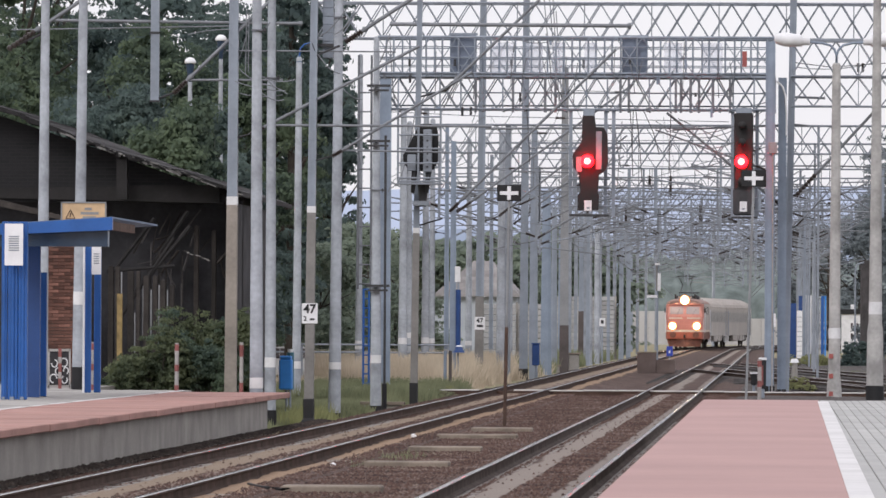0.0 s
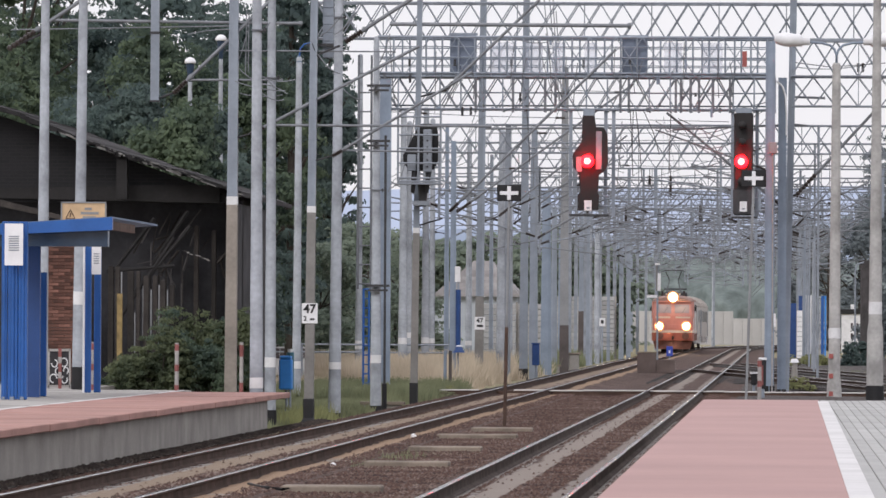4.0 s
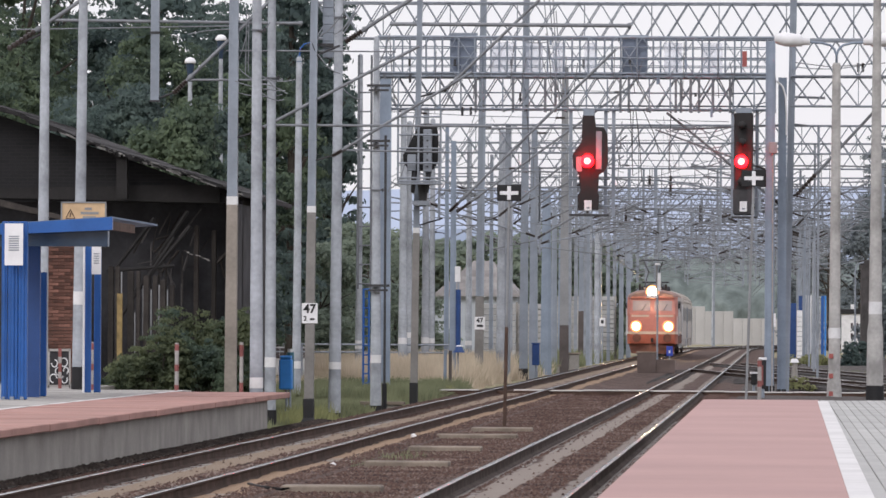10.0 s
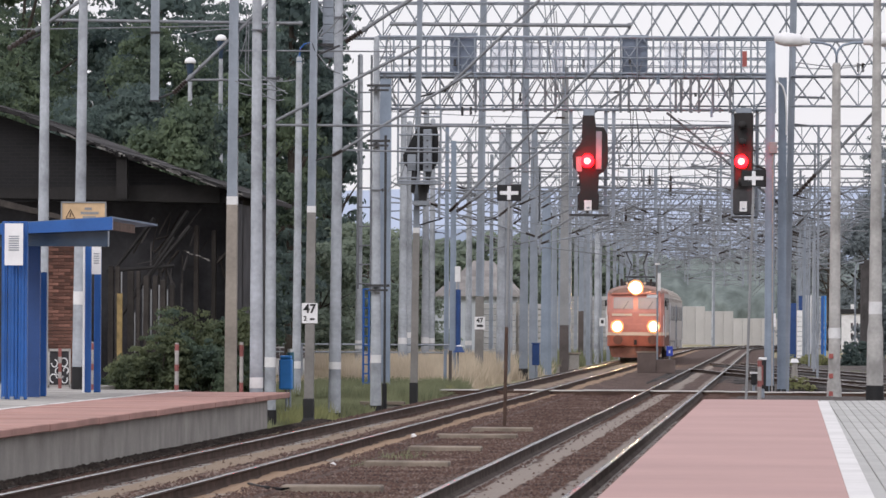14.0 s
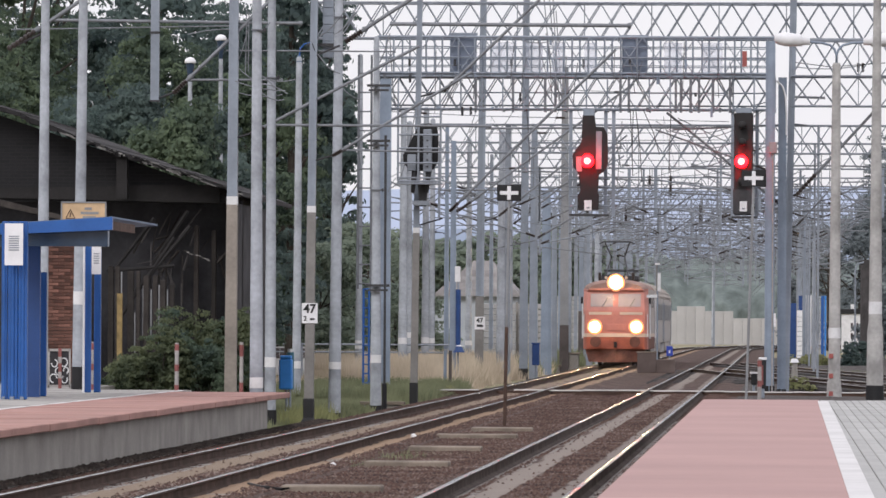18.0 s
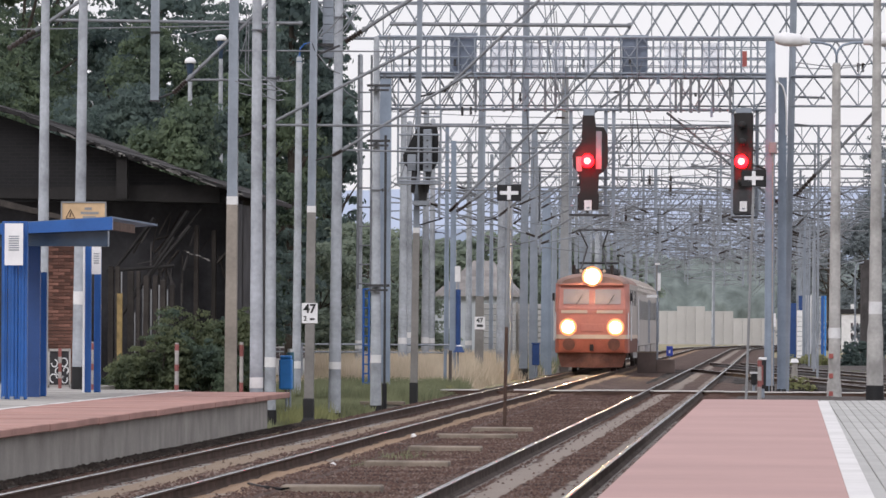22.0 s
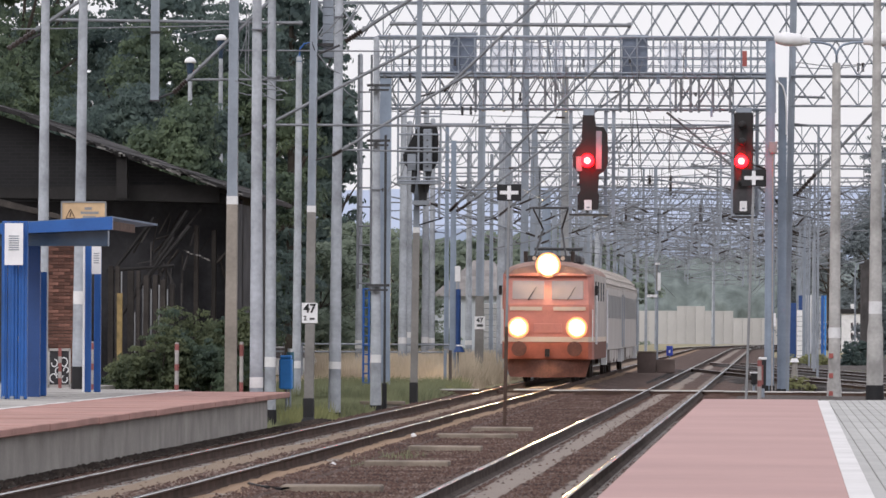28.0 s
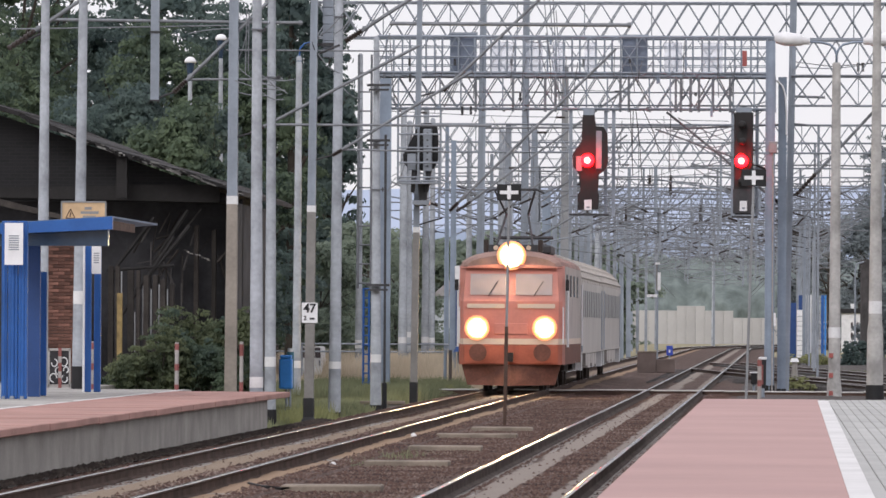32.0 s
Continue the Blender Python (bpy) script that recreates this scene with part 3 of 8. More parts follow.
# ---------------------------------------------------------------- platforms
def make_platforms():
    e = X_LEFT - 1.72
    z = OLD_PLAT_Z
    # platform on the far side: wall, edge slabs, paving
    setting("platform_wall", boxes((e - 0.35, e - 0.12, -60, 117.4, -0.6, z - 0.1)), CONC)
    setting("platform_core", boxes((-30, e - 0.35, -60, 117.3, -0.5, z - 0.1), (-30, -11.2, -60, 124.5, -0.5, z - 0.004)), PAVE_WORN)
    setting("shed_apron", boxes((-30, -13.95, 124.5, 141, -0.5, 0.43)), PAVE_WORN)
    slab = mesh_from("edge_slab", boxes((-2.16, 0, 0.004, 1.996, -0.1, 0.0), bevel=0.012), PAVE_RED_OLD)
    plat = tagged(thing("platform_edge", "red concrete edge slabs along the old platform", "platform"), kind="structure")
    for i in range(90):
        ob = new("edge_slab", slab)
        ob.parent = plat
        ob.location = (e + random.uniform(-0.008, 0.008), -58.8 + 2 * i, z + random.uniform(-0.004, 0.004))
    # the painted line is worn into dashes of uneven length
    line = tagged(thing("platform_line", "worn white safety line on the old platform", "line"), kind="structure")
    y = -60.0
    rng = random.Random(3)
    while y < 121:
        step = rng.uniform(1.2, 6.0)
        k = rng.uniform(-0.02, 0.02)
        part("dash", boxes((-11.33 + k, -11.21 + k * 0.5, y, y + step, z, z + 0.006)), LINE_WHITE, line)
        y += step + rng.choice((0.05, 0.2, 0.9))
    # platform under the camera
    e2 = X_RIGHT + 1.72
    end = 108.406
    setting("pavement_core", boxes((e2 + 0.25, 14, -60, end - 0.05, -0.6, PLAT_Z - 0.12)), CONC)
    slab2 = mesh_from("edge_slab", boxes((0, 1.78, 0.0, 2.0, -0.13, 0.0)), PAVE_RED)
    plat2 = tagged(thing("platform_paving", "smooth red paving slabs along the platform edge", "platform"), kind="structure")
    for i in range(84):
        ob = new("edge_slab", slab2)
        ob.parent = plat2
        y = end - 2 * (i + 1)
        ob.location = (e2, y, PLAT_Z + 0.004)
        ob.scale.x = (0.29 + (y + 61.0) * 0.00203 - e2) / 1.78
    # white line, leaning slightly away from the edge
    bm = bmesh.new()
    q = [(0.27, -60.0), (0.45, -60.0), (0.782, 106.326), (0.608, 106.235)]
    lo = [bm.verts.new((x, y, PLAT_Z + 0.004)) for x, y in q]
    hi = [bm.verts.new((x, y, PLAT_Z + 0.009)) for x, y in q]
    bm.faces.new(hi)
    for i in range(4):
        bm.faces.new((lo[i], lo[(i + 1) % 4], hi[(i + 1) % 4], hi[i]))
    setting("pavement_line", bm, LINE_WHITE)
    row = mesh_from("paving_row", boxes((0.003, 0.122, -60, end, -0.1, 0.0), bevel=0.007), PAVE_GREY)
    grey = tagged(thing("block_paving", "grey concrete block paving in long rows", "pavement"), kind="structure")
    for i in range(24):
        ob = new("paving_row", row)
        ob.parent = grey
        ob.location = (e2 + 1.79 + 0.125 * i, 0, PLAT_Z - 0.002 + random.uniform(-0.003, 0.002))
    setting("pavement_far", boxes((e2 + 4.8, 14, -60, end, -0.1, PLAT_Z)), PAVE_GREY)


make_platforms()


# ---------------------------------------------------------------- poles and masts
def lamp_post(x, y, base_z, top_z, r0, r1, band=None, foot=0.0, lean=0.0, label="tapered pale concrete lamp post", collar=0.0, cap=False, material=None):
    """A spun concrete post; band: heights of a painted white band; foot: height of a tarred foot."""
    t = thing("lamp_post", label, "post", "concrete posts of the station", (x, y, base_z))
    h = top_z - base_z
    if band and base_z < 0:
        band = tuple(b + (0.07 if y < 200 else 0.42) for b in band)
    rad = lambda z: r0 + (r1 - r0) * z / h
    off = lambda z: lean * z
    bm = bmesh.new()
    zs = [0.0] + ([collar - 0.12, collar + 0.12] if collar else []) + [h * 0.5, h - 0.075, h - 0.06, h]
    prev = None
    for z in zs:
        k = rad(z) + (0.035 if collar and z < collar else 0.0)
        if z == h:
            k *= 0.5
        ring = [bm.verts.new((off(z) + k * math.cos(i * math.tau / 14), k * math.sin(i * math.tau / 14), z)) for i in range(14)]
        if prev:
            for i in range(14):
                bm.faces.new((prev[i], prev[(i + 1) % 14], ring[(i + 1) % 14], ring[i])).smooth = True
        else:
            bm.faces.new([bm.verts.new(v.co) for v in ring[::-1]])
        prev = ring
    bm.faces.new([bm.verts.new(v.co) for v in prev])
    part("shaft", bm, material or CONC_POLE, t)
    if band:
        part("band", bars([((off(band[0]), 0, band[0]), (off(band[1]), 0, band[1]), rad(band[0]) + 0.005, rad(band[1]) + 0.005)], 14), DULL_WHITE, t, "white painted band")
    if cap:
        part("cap", bars([((off(h), 0, h - 0.16), (off(h), 0, h + 0.02), r1 + 0.006, r1 * 0.55)], 14), SKIRT_BLUE, t, "pale blue cap")
        part("bracket", path_tube([(off(h), 0, h - 0.05), (off(h) + 0.03, 0, h + 0.2), (off(h) + 0.14, 0, h + 0.33), (off(h) + 0.34, 0, h + 0.37)], 0.022), BLUE, t, "bent blue lamp bracket")
    if foot:
        part("foot", bars([((0, 0, 0), (off(foot), 0, foot), r0 + 0.02 + (0.035 if collar else 0), rad(foot) + 0.015 + (0.035 if collar else 0))], 14), BLACK, t, "tarred black foot")
    return t


def mast(x, y, base_z, top_z, w, band=None, foot=0.0, material=None, lean=0.0, block=0.0, label="grey steel overhead line mast", d=0.22, primer=0.0, split=False, coat=None, slim=0.3):
    """Two channels with batten plates; block: height of a concrete block at its base."""
    material = material or STEEL
    t = thing("catenary_mast", label, "mast", "overhead line masts", (x, y, base_z))
    h = top_z - base_z
    if base_z < 0:
        band = band and (band[0] + 0.13, band[1] + 0.13)
        primer = primer and primer + 0.13
    k = w / 2
    for s in (-1, 1):
        bm = bmesh.new()
        x0, x1 = sorted((s * k, s * (k - 0.28 * w)))
        box(bm, x0, x1, -d / 2, d / 2, 0, h)
        for v in bm.verts:
            v.co.x = v.co.x * (1 - slim * v.co.z / h) + lean * v.co.z
        part("channel", bm, material, t)
    bm = bmesh.new()
    box(bm, -k * 0.9, k * 0.9, -d / 2 + 0.012, -d / 2 + 0.05, 0, h)
    for v in bm.verts:
        v.co.x = v.co.x * (1 - slim * v.co.z / h) + lean * v.co.z
    part("web", bm, material, t)
    if band:
        kb = k * (1 - slim * band[0] / h) + 0.006
        part("band", boxes((-kb + lean * band[0], kb + lean * band[0], -d / 2 - 0.006, d / 2, band[0], band[1])), DULL_WHITE, t, "white painted band")
    if foot:
        for s in (-1, 1) if split else (0,):
            c, q = s * k * 0.62, (k * 0.4 if split else k)
            part("foot", boxes((c - q - 0.018, c + q + 0.018, -d / 2 - 0.02, d / 2 + 0.02, 0, foot), bevel=0.015), BLACK, t, "tarred black foot")
    if primer:
        bm = boxes((-k - 0.006, k + 0.006, -d / 2 - 0.008, d / 2 + 0.008, 0, primer))
        for v in bm.verts:
            v.co.x = v.co.x * (1 - slim * v.co.z / h) + lean * v.co.z
        part("lower_section", bm, coat or PRIMER, t, "brown weathered lower section")
    if block:
        bm = bmesh.new()
        rings = []
        for z, r in ((-0.1, 0.075), (block * 0.7, 0.07), (block, 0.055), (block + 0.05, 0.022), (block + 0.07, 0.008)):
            q, e = k + r, 0.15 + r
            rings.append([bm.verts.new(v) for v in ((-q, -e * 0.8, z), (-q * 0.8, -e, z), (q * 0.8, -e, z), (q, -e * 0.8, z), (q, e * 0.8, z), (q * 0.8, e, z), (-q * 0.8, e, z), (-q, e * 0.8, z))])
        for lo, hi in zip(rings, rings[1:]):
            for i in range(8):
                bm.faces.new((lo[i], lo[(i + 1) % 8], hi[(i + 1) % 8], hi[i])).smooth = True
        bm.faces.new(rings[-1])
        part("block", bm, BLACK, t, "tarred concrete base")
    return t


def poles():
    g = GROUND_Z
    lamp_post(-14.803, 131, g, 12.0, 0.126, 0.066, lean=0.004)
    lamp_post(-13.862, 129, g, 10.6, 0.129, 0.075, (2.46, 2.72), 1.3, lean=0.008)
    first = mast(-11.17, 133, g, 12.0, 0.23, (4.45, 4.63), material=STEEL, lean=0.004, label="weathered overhead line mast with a white band", primer=4.46)
    lamp_post(-9.717, 121.5, -0.43, 12.0, 0.13, 0.062, (0.9, 1.1), lean=-0.0037)
    lamp_post(-10.358, 133, g, 12.0, 0.12, 0.066, (1.22, 1.42), 0.42, lean=-0.001)
    lamp_post(-13.15, 178, g, 9.048, 0.125, 0.08, (0.9, 1.1), lean=0.003, cap=True)
    mast(-9.572, 133, g, 12.0, 0.178, (4.3, 4.44), 0.66, STEEL, 0.0085, 0.2, "overhead line mast with a black foot and number plate", primer=4.31, coat=MAST_DARK)
    lamp_post(-9.932, 146, g, 12.0, 0.142, 0.075, (1.1, 1.26), 0.2, lean=0.006, label="pale concrete lamp post beside the line")
    lamp_post(-15.197, 236, g, 11.531, 0.13, 0.085, (0.9, 1.2), lean=0.002)
    lamp_post(-10.055, 163, g, 8.928, 0.142, 0.07, (1.15, 1.35), 0.16, lean=-0.003)
    mast(-11.416, 189, g, 8.857, 0.326, slim=0.0, material=STEEL_BLUE, label="blue-grey signal bridge leg")
    mast(-9.615, 172, g, 12.0, 0.178, (4.45, 4.6), 0.66, STEEL, 0.0105, 0.0, "overhead line mast with a black foot", primer=4.46, coat=MAST_DARK)
    lamp_post(-13.261, 230, g, 9.318, 0.165, 0.1, (1.1, 1.32), lean=0.001)
    lamp_post(-13.382, 236, g, 9.11, 0.11, 0.1, (1.3, 1.5))
    lamp_post(-13.007, 240, g, 9.756, 0.15, 0.1, (1.1, 1.32), lean=0.001)
    lamp_post(-13.928, 262, g, 10.043, 0.12, 0.1, (1.05, 1.25))
    mast(-10.738, 215, g, 7.806, 0.222, material=STEEL_BLUE, label="slim blue-grey steel post")
    lamp_post(-13.788, 290, g, 10.064, 0.16, 0.1, (0.9, 1.1))
    mast(-10.804, 235, g, 16.0, 0.304, material=STEEL, lean=0.008, primer=3.1, coat=MAST_DARK, label="tall overhead line mast with a number plate")
    lamp_post(-10.654, 250, g, 9.239, 0.19, 0.12, foot=0.5, lean=0.002)
    lamp_post(-10.826, 262, g, 8.019, 0.13, 0.11)
    mast(-10.104, 258, g, 16.5, 0.334, foot=0.5, material=STEEL, lean=0.004)
    mast(-9.854, 262, g, 9.605, 0.339, material=STEEL)
    mast(-10.179, 285, g, 7.596, 0.491, material=STEEL_BLUE)
    mast(-10.352, 300, g, 7.131, 0.31, material=STEEL)
    mast(-9.887, 300, g, 13.605, 0.414, material=STEEL_WARM, primer=2.1, coat=DARK_PRIMER, label="grey overhead line mast with a dark brown lower part")
    lamp_post(-10.207, 350, g, 7.743, 0.2, 0.14)
    lamp_post(-10.064, 360, g, 7.296, 0.16, 0.14)
    mast(-10.934, 360, g, 7.913, 0.31, material=STEEL, primer=2.9, coat=DARK_PRIMER, label="grey overhead line mast with a dark brown lower part")
    mast(-9.701, 400, g, 8.614, 0.31, material=STEEL)
    mast(-9.715, 420, g, 11.859, 0.29, material=STEEL)
    lamp_post(-6.338, 620, g, 12.46, 0.174, 0.13)
    # on the near platform side
    mast(-0.316, 189, g, 9.968, 0.277, slim=0.0, foot=0.48, material=STEEL_BLUE, split=True, label="blue-grey signal bridge leg with a black foot")
    mast(0.035, 189.8, g, 8.958, 0.245, slim=0.0, foot=0.38, material=STEEL_BLUE, split=True, label="grey signal bridge leg with a black foot")
    mast(0.158, 192.6, g, 14.0, 0.199, slim=0.0, material=STEEL, label="tall grey overhead line portal leg", lean=0.016)
    lamp_post(2.563, 178, g, 13.0, 0.2, 0.082, (2.46, 2.8), 0.6, lean=0.002, collar=2.2, label="thick concrete post with a tarred foot", material=CONC_WARM)
    lamp_post(1.528, 300, g, 5.684, 0.12, 0.08)
    return first


CABLE_MAST = poles()


def pole_straps():
    for x, y, z, w in ((-9.742, 121.5, 7.2, 0.105), (-10.362, 133, 6.75, 0.1), (-9.885, 146, 8.6, 0.105), (-10.07, 163, 5.1, 0.12)):
        t = thing("pole_strap", "grey steel strap with a lug round the post", "strap", "straps on the posts", (x, y, z))
        part("strap", boxes((-w, w, -0.14, 0.12, -0.015, 0.015), bevel=0.004), RIB, t)
        part("lug", boxes((w, w + 0.07, -0.05, 0.03, -0.02, 0.02)), DARK_STEEL, t)
        part("bolt", bars([((w + 0.04, -0.01, -0.06), (w + 0.04, -0.01, 0.05), 0.014)], 6), DARK_STEEL, t)


pole_straps()


def arm_lamp():
    """A two-armed street lamp on a flared concrete post with reflectors."""
    x, y, b = 1.519, 185, GROUND_Z
    top = 9.193
    t = thing("street_lamp", "two-armed street lamp on a pale concrete post", "lamp", at=(x, y, b))
    h = top - b
    bm = bmesh.new()
    prev = None
    for z, r in ((0, 0.215), (0.4, 0.21), (0.85, 0.172), (h - 0.06, 0.115), (h - 0.05, 0.115), (h, 0.08)):
        ring = [bm.verts.new((r * math.cos(i * math.tau / 16) + 0.003 * z, r * math.sin(i * math.tau / 16), z)) for i in range(16)]
        if prev:
            for i in range(16):
                bm.faces.new((prev[i], prev[(i + 1) % 16], ring[(i + 1) % 16], ring[i])).smooth = True
        prev = ring
    bm.faces.new([bm.verts.new(v.co) for v in prev])
    part("post", bm, CONC_WARM, t)
    part("band", bars([((0.0055, 0, 1.86), (0.0065, 0, 2.16), 0.172, 0.170)], 16), DULL_WHITE, t, "white painted band")
    for z in (0.24, 0.74, 1.3):
        part("reflector", boxes((-0.15, -0.03, -0.205, -0.15, z, z + 0.13)), RED_PAINT, t, "small red reflector")
    hx = 0.003 * h
    for s in (-1, 1):
        pts = [(hx, 0, h - 0.1), (hx, 0, h + 0.22), (hx + s * 0.06, 0, h + 0.38), (hx + s * 0.18, 0, h + 0.5), (hx + s * 0.42, 0, h + 0.56), (hx + s * 0.85, 0, h + 0.59)]
        part("arm", path_tube(pts, 0.035), STEEL_BLUE, t)
        head = bmesh.new()
        x0, x1 = hx + s * 0.75, hx + s * 1.75
        ring = []
        for k, (u, hh, up) in enumerate(((0.0, 0.10, 0.0), (0.2, 0.11, 0.01), (0.24, 0.17, 0.03), (0.7, 0.20, 0.06), (0.95, 0.15, 0.08), (1.0, 0.06, 0.08))):
            cx, cz = x0 + (x1 - x0) * u, h + 0.6 + up
            r = [head.verts.new((cx, hh * 1.1 * math.cos(i * math.tau / 12), cz + hh * math.sin(i * math.tau / 12))) for i in range(12)]
            if ring:
                for i in range(12):
                    head.faces.new((ring[i], ring[(i + 1) % 12], r[(i + 1) % 12], r[i])).smooth = True
            else:
                head.faces.new(r)
            ring = r
        head.faces.new(ring[::-1])
        bmesh.ops.recalc_face_normals(head, faces=head.faces)
        part("lamp_head", head, WHITE, t, "rounded white lamp head")


arm_lamp()


# ---------------------------------------------------------------- lattice portals and the signal bridge
def lattice(bm, x0, x1, y, z0, z1, step, r):
    bar(bm, (x0, y, z0), (x1, y, z0), r * 1.6, n=4)
    bar(bm, (x0, y, z1), (x1, y, z1), r * 1.8, n=4)
    n = max(1, round((x1 - x0) / step))
    d = (x1 - x0) / n
    for i in range(n):
        a, b = x0 + i * d, x0 + (i + 1) * d
        bar(bm, (a, y, z0), (b, y, z1), r, n=4)
        bar(bm, (b, y + 0.03, z0), (a, y + 0.03, z1), r, n=4)
    return bm


def portal(x0, x1, y, z0, z1, step, r, depth=0.9, legs=(), material=None, mid=False):
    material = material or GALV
    t = thing("lattice_portal", "grey steel lattice beam spanning the tracks", "portal", "overhead line portals", ((x0 + x1) / 2, y, z0))
    ox = (x0 + x1) / 2
    for dy in (0.0, depth):
        part("truss", lattice(bmesh.new(), x0 - ox, x1 - ox, dy, 0, z1 - z0, step, r), material, t)
    n = max(2, round((x1 - x0) / (3 * step)))
    for i in range(n + 1):
        xx = x0 - ox + (x1 - x0) * i / n
        bm = bars([((xx, 0, 0), (xx, depth, 0), r), ((xx, 0, z1 - z0), (xx, depth, z1 - z0), r), ((xx, 0, 0), (xx, 0, z1 - z0), r)], 4)
        part("crossbar", bm, material, t)
    if mid:
        bm = bars([((x0 - ox, -0.03, (z1 - z0) / 2), (x1 - ox, -0.03, (z1 - z0) / 2), r)], 4)
        part("tie", bm, material, t)
    for lx in legs:
        half = 0.045 if 0 < lx < 5 else 0.1
        part("leg", boxes((lx - ox - half, lx - ox + half, 0.1, depth - 0.1, GROUND_Z + rise(y) - z0, z1 - z0)), material, t)
    return t


portal(-13.725, 14.0, 193, 10.215, 11.263, 0.64, 0.022, legs=(13.6,))
portal(0.278, 14.0, 191, 9.058, 10.094, 0.64, 0.018, legs=(13.2,))
portal(0.278, 14.0, 191.2, 8.193, 9.049, 0.64, 0.016, legs=(13.4,))
PORTALS = (246, 272, 318, 345, 372, 405, 440, 470, 500, 540)
for i, y in enumerate(PORTALS):
    z0 = 8.0 + rise(y) + 0.25 * math.sin(y)
    portal(-13.5 - 1.5 * (i % 3), 13.0, y, z0, z0 + 1.05, 0.7, 0.021, legs=(X_LEFT - 2.9, 1.4, 12.7))


def signal_bridge():
    """A walkway bridge over both tracks carrying the signals."""
    y = 189.0
    z_low, z_deck, z_rail = 8.003, 8.932, 10.073
    xl, xr = -11.66, -0.179
    ox = (xl + xr) / 2
    t = thing("signal_bridge", "grey steel signal bridge with a railed walkway", "signal bridge", at=(ox, y, z_low))
    a, b, dz, rz = xl - ox, xr - ox, z_deck - z_low, z_rail - z_low
    for dy in (0.0, 1.1):
        part("truss", lattice(bmesh.new(), a, b, dy, 0, dz, 0.58, 0.021), STEEL, t)
    bm = bmesh.new()
    for i in range(20):
        xx = a + (b - a) * i / 19
        box(bm, xx - 0.03, xx + 0.03, -0.02, 1.12, -0.06, 0.02)
        bar(bm, (xx, 0, 0), (xx, 0, dz), 0.03, n=4)
    part("floor_beam", bm, STEEL, t)
    part("deck", boxes((a, b, 0.0, 1.1, dz, dz + 0.07)), STEEL, t, "steel grating walkway")
    for dy in (-0.02, 1.12):
        rail = bmesh.new()
        for z, r in ((rz, 0.04), (dz + 0.55, 0.022), (dz + 0.12, 0.016), (rz - 0.28, 0.016), (dz + 0.32, 0.014)):
            bar(rail, (a, dy, z), (b, dy, z), r, n=6)
        part("handrail", rail, STEEL, t)
        for i in range(25):
            xx = a + (b - a) * (i + (0.4 if dy > 0 else 0)) / 24.5
            part("post", bars([((xx, dy, dz), (xx, dy, rz), 0.028)], 6), STEEL, t)
    n = 15
    for i in range(n):
        p, q = a + (b - a) * i / n, a + (b - a) * (i + 1) / n
        part("brace", bars([((p, -0.05, dz), (q, -0.05, rz), 0.018)], 4), STEEL, t)
        part("brace", bars([((q, -0.07, dz), (p, -0.07, rz), 0.018)], 4), STEEL, t)
    for x0, x1 in ((-8.46, -7.742), (-7.415, -6.926), (-6.648, -6.273),
                   (-3.405, -2.883), (-2.314, -1.711), (-5.719, -5.36)):
        part("panel", boxes((x0 - ox, x1 - ox, 1.2, 1.22, dz + 0.1, rz - 0.1)), MILKY, t, "pale milky wind panel")
    for x0, x1, zt, zb in ((-9.558, -8.807, 10.138, 9.06), (-4.597, -3.864, 10.087, 9.011)):
        part("cabinet", boxes((x0 - ox, x1 - ox, 0.12, 0.3, zb - z_low, zt - z_low), bevel=0.015), SCREEN, t, "blue-grey sheet metal screen")
        part("cabinet_rim", boxes((x0 - ox - 0.03, x1 - ox + 0.03, 0.1, 0.32, zt - z_low, zt - z_low + 0.06)), STEEL, t)
    mid = (-1.127, -0.996)
    part("marker_board", boxes((mid[0] - ox, mid[1] - ox, -0.1, -0.06, dz + 0.3, dz + 0.75)), RED_PAINT, t, "small red marker board")
    for at_x in (-8.814, -7.736, -6.806, -6.512, -4.637, -4.393, -3.041, -2.894, -2.617,
               -2.373, -1.966, -1.478):
        part("rib", boxes((at_x - ox - 0.035, at_x - ox + 0.035, -0.05, 0.0, -0.1, dz)), RIB, t)
    part("stay_bar", bars([((a, 0.5, dz * 0.52), (b, 0.5, dz * 0.52), 0.022)], 5), STEEL, t)
    part("stay_bar", bars([((a, 1.14, dz * 0.14), (b, 1.14, dz * 0.14), 0.026)], 5), STEEL, t)
    part("stay_bar", bars([((a, -0.03, dz + 0.1), (b, -0.03, dz + 0.1), 0.03)], 5), STEEL, t)
    for k in range(9):
        u = a + (b - a) * (0.06 + 0.105 * k)
        part("stay", bars([((u, 0.3, 0.0), (u + (0.5 if k % 2 else -0.5), 0.3, dz), 0.02)], 5), STEEL_WARM, t)
    rng = random.Random(4)
    for k in range(26):
        u, z = a + (b - a) * rng.random(), rng.choice((0.05, dz * 0.5, dz + 0.05, dz + 0.5, rz - 0.1))
        hh = rng.uniform(0.06, 0.3)
        part("fitting", boxes((u - 0.035, u + 0.035, -0.1, -0.03, z - hh, z), bevel=0.008), rng.choice((RIB, DARK_STEEL, STEEL_BLUE)), t)
    for k in range(14):
        u = a + (b - a) * rng.random()
        z0, z1 = rng.uniform(0.1, dz), rng.uniform(dz + 0.2, rz)
        part("conduit", path_tube([(u, -0.09, z0), (u + rng.uniform(-0.05, 0.05), -0.1, (z0 + z1) / 2), (u + rng.uniform(-0.15, 0.15), -0.09, z1)], 0.014, 5), rng.choice((RIB, TUBE)), t)
